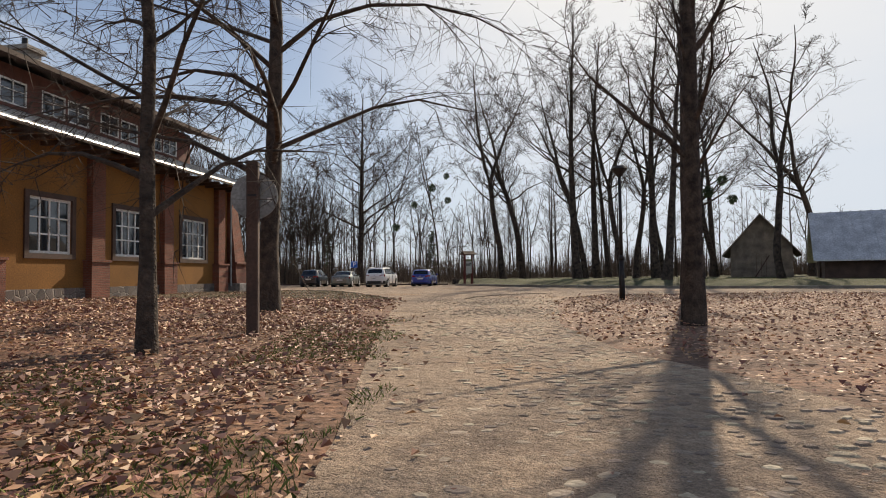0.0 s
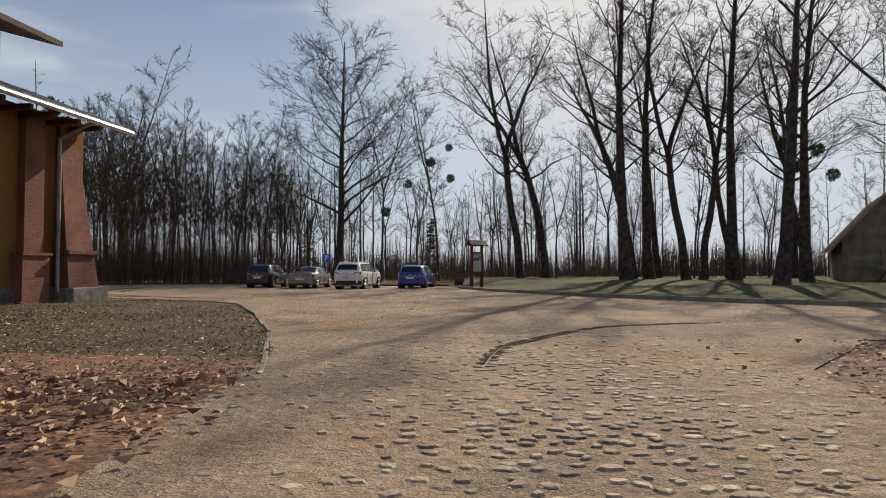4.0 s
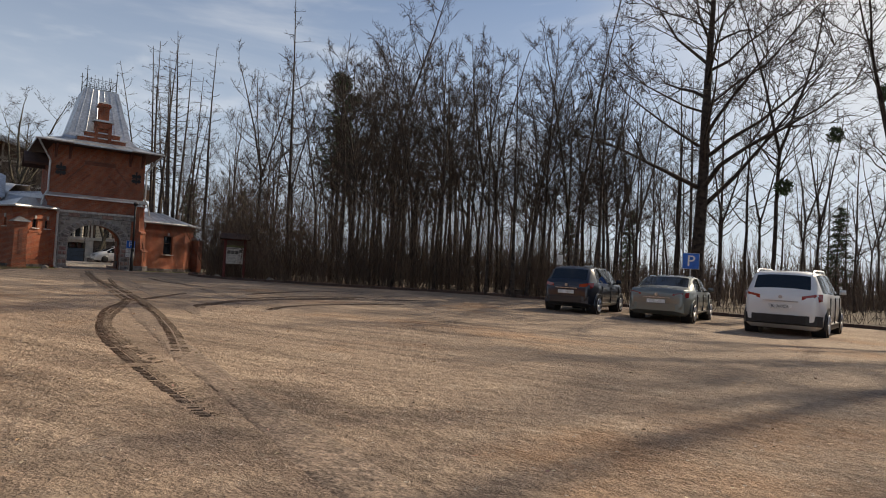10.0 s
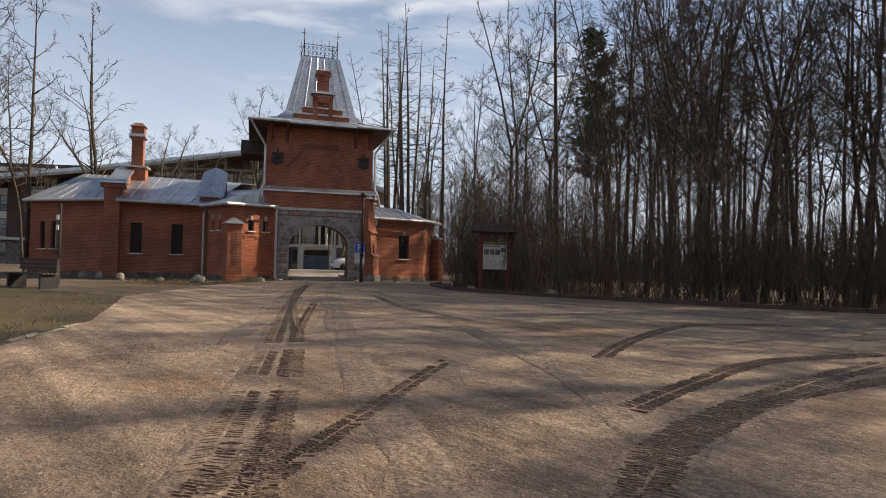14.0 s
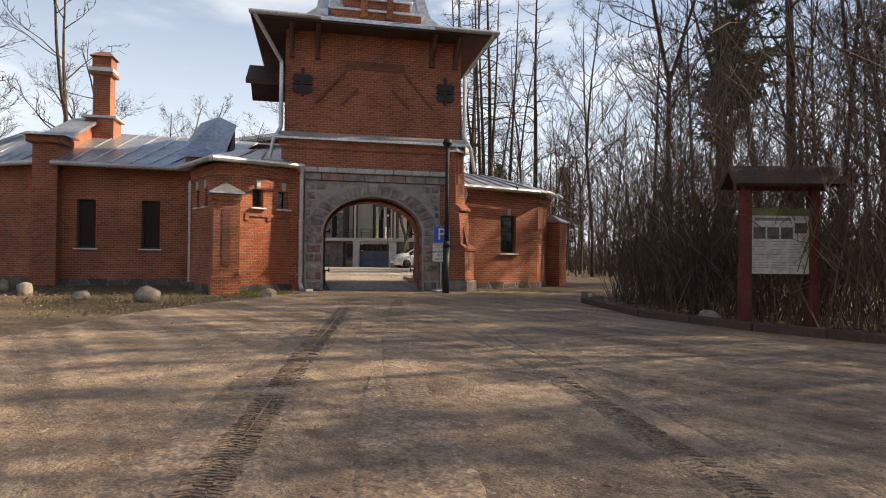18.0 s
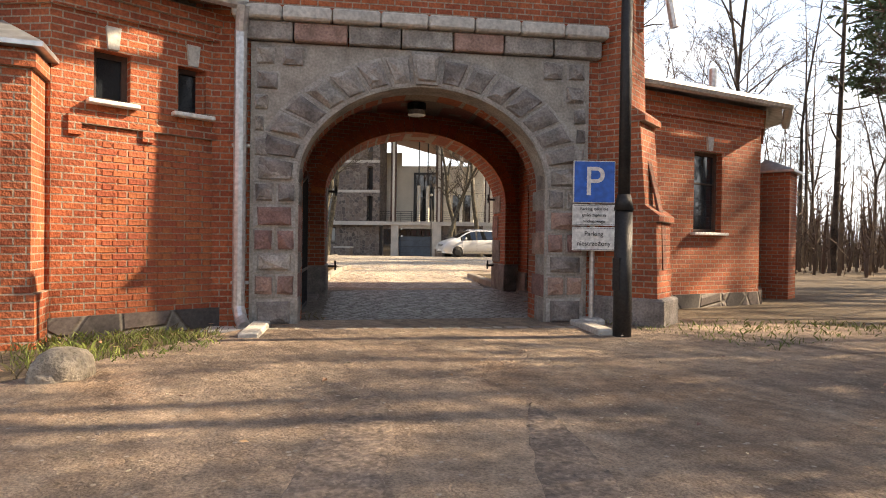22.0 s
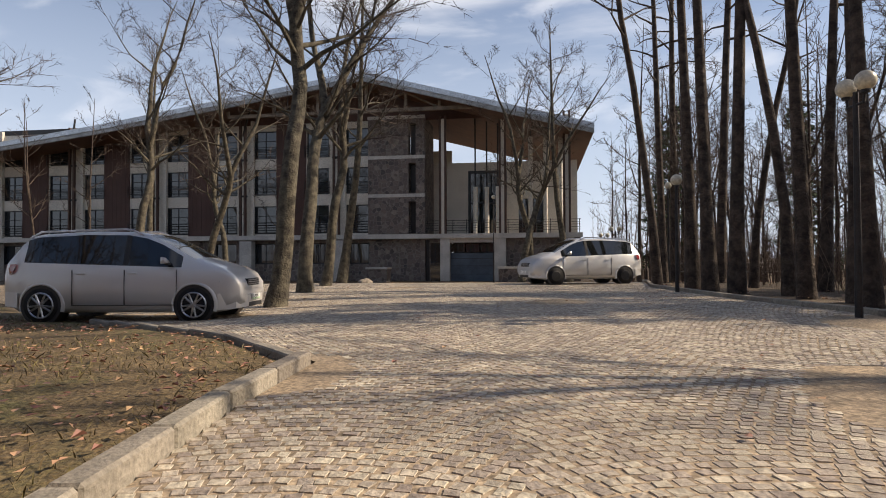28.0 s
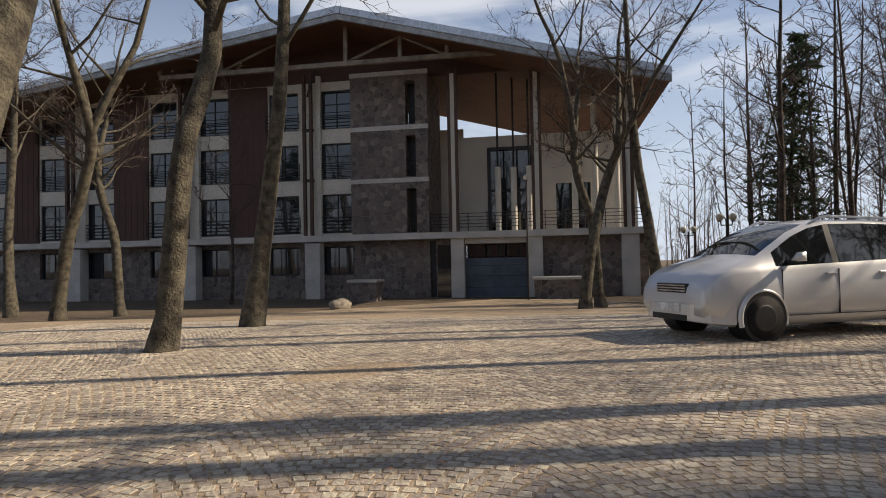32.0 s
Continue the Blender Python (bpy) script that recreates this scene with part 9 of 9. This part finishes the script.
def lay(name, joined_name, parent, shapes, mat, places, near, label, category):
    """Stones at (x, y, z, turn, sx, sy, sz): those near as objects of their own, the rest joined."""
    meshes = []
    for v, f in shapes:
        me = bpy.data.meshes.new(name)
        me.from_pydata(v, [], f)
        me.materials.append(mat)
        meshes.append(me)
    vs, fs, count = [], [], 0
    for i, (x, y, z, a, sx, sy, sz) in enumerate(places):
        if count < 300 and near(x, y):
            o = new(name, meshes[i % len(meshes)])
            o.parent = parent
            o.matrix_basis = pose(x, y, z, 0, 0, math.degrees(a)) @ Matrix.Diagonal((sx, sy, sz, 1))
            count += 1
            continue
        b = len(vs)
        c, s = math.cos(a), math.sin(a)
        v, f = shapes[i % len(shapes)]
        vs += [(x + p[0] * sx * c - p[1] * sy * s, y + p[0] * sx * s + p[1] * sy * c, z + p[2] * sz) for p in v]
        fs += [tuple(q + b for q in t) for t in f]
    return tagged(raw(joined_name, vs, fs, mat, parent), label, kind="stuff")


rg = random.Random(77)
stones = []
y = -1.0
while y < 20.5:
    x = -1.6
    while x < 3.2:
        px, py = x + rg.uniform(-0.06, 0.06), y + rg.uniform(-0.05, 0.05)
        mid = 0.55 + 0.02 * y
        dens = math.exp(-((px - mid - 0.35) / (0.95 + 0.02 * y)) ** 2) * (1.0 if y < 14 else max(0.0, (20.5 - y) / 6.5))
        if in_poly(DRIVE, px, py) and rg.random() < dens * 0.8:
            s = rg.uniform(0.024, 0.052) * (1.25 if rg.random() < 0.12 else 1)
            stones.append((px, py, ground_z(px, py) + 0.014, rg.uniform(-0.5, 0.5), s * 1.15, s, rg.uniform(0.004, 0.008)))
        x += 0.105
    y += 0.1
road_ob = bpy.data.objects["road"]
lay("cobble", "cobble_paving", road_ob, [dome(i) for i in range(6)], COBBLE, stones, lambda x, y: 2.2 < y < 5.6 and 0.2 < x < 1.6, "worn cobbles sunk in the sandy drive", "cobbles")

pav_ob = bpy.data.objects["pavement"]
setts = []
ax = Vector((-0.885, 0.466))
sd = Vector((0.466, 0.885))
org = Vector((-34.9, 45.2))
for i in range(364):
    d = i * 0.066
    bow = 0.0
    j = -110
    while j < 110:
        s_ = j * 0.066 + (0.033 if i % 2 else 0)
        bow = 0.2 * abs(math.sin(s_ * 2.0))
        p = org + ax * (d + bow) + sd * (s_ + rg.uniform(-0.008, 0.008))
        j += 1
        if not in_poly(PAVED, p.x, p.y) or noise.noise((p.x * 0.5, p.y * 0.5, 2)) > 0.47:
            continue
        setts.append((p.x, p.y, ground_z(p.x, p.y) + 0.004, math.atan2(sd.y, sd.x) + 0.36 * math.cos(s_ * 2.0) * (1 if math.sin(s_ * 2.0) > 0 else -1) + rg.uniform(-0.16, 0.16), 0.06 * rg.uniform(0.76, 1.04), 0.06 * rg.uniform(0.78, 1.04), rg.uniform(0.003, 0.006)))
lay("sett", "sett_paving", pav_ob, [sett(i) for i in range(8)], SETT, setts, lambda x, y: abs((x + 40.5) * 0.466 + (y - 48.6) * 0.885) < 0.9 and -2 < -(x + 40.5) * 0.885 + (y - 48.6) * 0.466 < 2, "squared granite setts of the court", "setts")

# passage joints and setts: the court's colours darkened to hold the passage's shade
DARK_JOINT = blend_ground("dusty_joints", [(0.16, 0.137, 0.113), (0.12, 0.103, 0.086), (0.2, 0.168, 0.135)], (1, 0.4, 40))
SETT_SHADED = material("grey_sett", (0.27, 0.255, 0.235), 0.5, dark=0.7, light=1.3, scale=6, fine=45, bump=0.5, vary=0.35)
# passage floor: setts between the gate walls, and a drain row at the front
floor_ = part("passage_floor", boxes((-1.5, 2.06, -0.55, 4.35, -0.2, 0.014)), DARK_JOINT, gate)
pas = []
for i in range(64):
    for j in range(40):
        x, y = -1.1 + j * 0.073 + (0.036 if i % 2 else 0), -0.02 + i * 0.068
        if -1.06 < x < (0.97 if y < 0.5 else 1.7) and (x > -0.86 or y < 0.5) and y < 3.75 + 0.3 * x:
            pas.append((x + rg.uniform(-0.012, 0.012), y + 0.14 * math.cos(x * 2.6) - 0.07 + rg.uniform(-0.008, 0.008), 0.015, -0.34 * math.sin(x * 2.6) + rg.uniform(-0.12, 0.12), 0.068 * rg.uniform(0.8, 1.0), 0.063 * rg.uniform(0.82, 1.0), rg.uniform(0.004, 0.007)))
lay("sett", "sett_paving", floor_, [sett(20 + i) for i in range(6)], SETT_SHADED, pas, lambda x, y: y < 1.4, "dusty granite setts of the passage, shade in their grey", "setts")
for i in range(26):
    o = raw("drain_sett", *sett(50 + i % 5), SETT, floor_)
    o.matrix_basis = pose(-1.3 + i * 0.104, -0.3, 0.02, 0, 0, rg.uniform(-4, 4)) @ Matrix.Diagonal((0.098, 0.09, 0.014, 1))
part("drain_channel", boxes((-1.35, 1.35, -0.22, -0.14, -0.03, 0.02)), IRON, floor_, "iron drain channel")
for sx in (-1, 1):
    k_ = part("kerb_stone", boxes((sx * 1.3 - 0.07, sx * 1.3 + 0.07, -0.75, -0.12, -0.1, 0.07), bevel=0.012), CONCRETE, gate)


def soil_z(x, y):
    """Top of the driven soil."""
    return ground_z(x, y) + 0.012 + 0.012 * noise.noise((x * 0.6, y * 0.6, 0))


def curve_line(pts, step):
    """Points close together on a smooth curve through pts."""
    line = []
    for i in range(len(pts) - 1):
        p0, p1, p2, p3 = pts[max(i - 1, 0)], pts[i], pts[i + 1], pts[min(i + 2, len(pts) - 1)]
        n = max(2, int(math.hypot(p2[0] - p1[0], p2[1] - p1[1]) / step))
        for k in range(n):
            t = k / n
            line.append(tuple(0.5 * (2 * p1[c] + (p2[c] - p0[c]) * t + (2 * p0[c] - 5 * p1[c] + 4 * p2[c] - p3[c]) * t * t + (3 * p1[c] - p0[c] - 3 * p2[c] + p3[c]) * t ** 3) for c in (0, 1)))
    return line


def rut(pts, width, mat, label):
    """A smooth band of damp, pressed soil with ragged edges and low shoulders."""
    line, vs, fs = curve_line(pts, 0.09), [], []
    rn = random.Random(int(abs(pts[0][1]) * 100))
    for i, (x, y) in enumerate(line[:-1]):
        x2, y2 = line[i + 1]
        l = math.hypot(x2 - x, y2 - y) or 1
        nx, ny = -(y2 - y) / l, (x2 - x) / l
        w = width * (0.85 + 0.25 * noise.noise((x * 0.7, y * 0.7, 9))) * min(1.0, (i + 1) / 12, (len(line) - i) / 12)
        for q, h in ((-0.62, -0.006), (-0.5, 0.005), (-0.3, 0.003), (0.3, 0.003), (0.5, 0.005), (0.62, -0.006)):
            d = q * w + rn.uniform(-0.012, 0.012)
            vs.append((x + nx * d, y + ny * d, soil_z(x + nx * d, y + ny * d) + h + rn.uniform(-0.0012, 0.0012)))
        if i:
            b = len(vs) - 12
            fs += [(b + e, b + 6 + e, b + 7 + e, b + 1 + e) for e in range(5)]
    return tagged(raw("tyre_rut", vs, fs, mat, None, "", True), label, "tyre rut", kind="structure")


def tyre_track(pts, width, mat, lug, label, lift=0.004):
    """Two rows of slanting tread lugs pressed up along a curved line, broken here and there."""
    line = curve_line(pts, lug)
    vs, fs = [], []
    rn = random.Random(int(abs(pts[0][0]) * 100))
    for i, (x, y) in enumerate(line[:-1]):
        x2, y2 = line[i + 1]
        l = math.hypot(x2 - x, y2 - y) or 1
        ux, uy = (x2 - x) / l, (y2 - y) / l
        nx, ny = -uy, ux
        for sd_ in (-1, 1):
            if rn.random() < 0.12 or noise.noise((x * 1.3, y * 1.3, 4)) > 0.5 or rn.random() > 8.0 * (min(i, len(line) - i) + 1) / len(line):
                continue
            a0, a1 = 0.06 * width * sd_, width * 0.5 * sd_ * rn.uniform(0.85, 1.12)
            th, hgt = lug * rn.uniform(0.2, 0.34), rn.uniform(0.002, 0.0055)
            z = soil_z(x, y) + lift
            b = len(vs)
            for q, f in ((a0, 0.0), (a1, 0.9)):
                for d, h in ((-th, -0.008), (-th * 0.4, hgt), (th * 0.4, hgt), (th, -0.008)):
                    dd = d + f * lug * 0.8 + rn.uniform(-0.004, 0.004)
                    vs.append((x + nx * q + ux * dd, y + ny * q + uy * dd, z + h))
            fs += [(b, b + 1, b + 5, b + 4), (b + 1, b + 2, b + 6, b + 5), (b + 2, b + 3, b + 7, b + 6), (b, b + 3, b + 2, b + 1), (b + 4, b + 5, b + 6, b + 7)]
    return tagged(raw("tyre_track", vs, fs, mat, None), label, "tyre track", kind="structure")


for pts, w, mat in (([(-8.6, 29.75), (-9.6, 30.5), (-11.2, 31.6), (-13.6, 33.1), (-17.4, 35.3), (-21.5, 37.4), (-26, 39.9)], 0.17, TREAD), ([(-12.4, 32.32), (-13.2, 32.8), (-15.1, 33.95), (-17.8, 35.5), (-22, 38.1)], 0.14, TREAD),
                    ([(-12.4, 33.1), (-12.8, 33.5), (-13.1, 33.75), (-13.45, 34.5), (-13.65, 35.4), (-13.7, 36.8), (-13.3, 38.7), (-12.6, 40.9)], 0.2, TREAD), ([(-11.75, 34.0), (-12.1, 34.45), (-12.35, 35.15), (-12.4, 36.1), (-12.3, 37.1), (-12.0, 38.4)], 0.2, TREAD),
                    ([(-8.7, 29.6), (-9.5, 29.95), (-10.4, 30.4), (-11.5, 31.05), (-13, 32.25), (-14.8, 33.7)], 0.18, TREAD), ([(-7.2, 28.8), (-8.75, 29.5), (-11.0, 30.7), (-13.6, 32.7), (-15.9, 35.8)], 0.15, TREAD),
                    ([(0.59, 16.3), (0.84, 17.5), (1.3, 18.3), (2.35, 19.7), (3.4, 20.2), (4.4, 20.5)], 0.2, TREAD), ([(-14.1, 35.4), (-14.3, 36.8), (-14.35, 38.1), (-13.9, 39.6)], 0.22, TREAD), ([(-15.2, 36.8), (-15.9, 38.6), (-16.25, 40.6), (-15.5, 41.8)], 0.2, TREAD)):
    tyre_track(pts, w * 0.8, mat, 0.026 if w > 0.12 else 0.045, "dark tyre track pressed into damp soil")
for pts, w in (([(-29.5, 42.2), (-25.5, 39.7), (-21.7, 37.45), (-18.2, 35.5), (-16.25, 34.4), (-15.2, 33.8), (-13.4, 32.75), (-10.5, 31.0)], 0.3), ([(-29.0, 42.7), (-24.5, 39.9), (-20.9, 37.9), (-17.5, 35.9), (-15.5, 34.75), (-13.9, 33.95), (-11.5, 32.4)], 0.26),
               ([(-25.0, 41.4), (-20.3, 39.1), (-16.05, 36.7), (-14.6, 35.8), (-12.4, 33.9)], 0.22), ([(-13.7, 40.4), (-13.75, 39.05), (-13.8, 36.95), (-13.75, 35.8), (-13.6, 34.9), (-12.8, 33.4)], 0.34),
               ([(-26.0, 41.6), (-22.95, 40.1), (-21.6, 39.4), (-20.8, 39.0), (-20.0, 38.7), (-17.5, 38.1)], 0.2), ([(-26.5, 40.1), (-22.55, 37.75), (-21.2, 37.0), (-20.5, 36.6), (-17.5, 34.6)], 0.28), ([(-23.5, 39.1), (-21.15, 37.87), (-20.05, 37.3), (-18.0, 36.0)], 0.22),
               ([(-12.0, 41.5), (-12.4, 38.6), (-12.45, 36.6), (-12.3, 35.0), (-11.6, 33.6)], 0.28), ([(-5.0, 27.9), (-7.6, 29.3), (-10.0, 30.7), (-12.5, 32.3)], 0.26)):
    rut(pts, w, RUT, "damp wheel rut in the sandy soil")
for pts, w in (([(-28.0, 41.2), (-21.7, 37.45), (-18.2, 35.5), (-16.25, 34.4), (-13.4, 32.75)], 0.16), ([(-22.95, 40.1), (-21.6, 39.4), (-20.8, 39.0), (-20.0, 38.7), (-18.5, 38.35)], 0.13), ([(-13.75, 39.05), (-13.8, 36.95), (-13.75, 35.8), (-13.6, 34.9), (-13.0, 33.7)], 0.22)):
    tyre_track(pts, w, TREAD, 0.03, "dark tyre track pressed into damp soil")
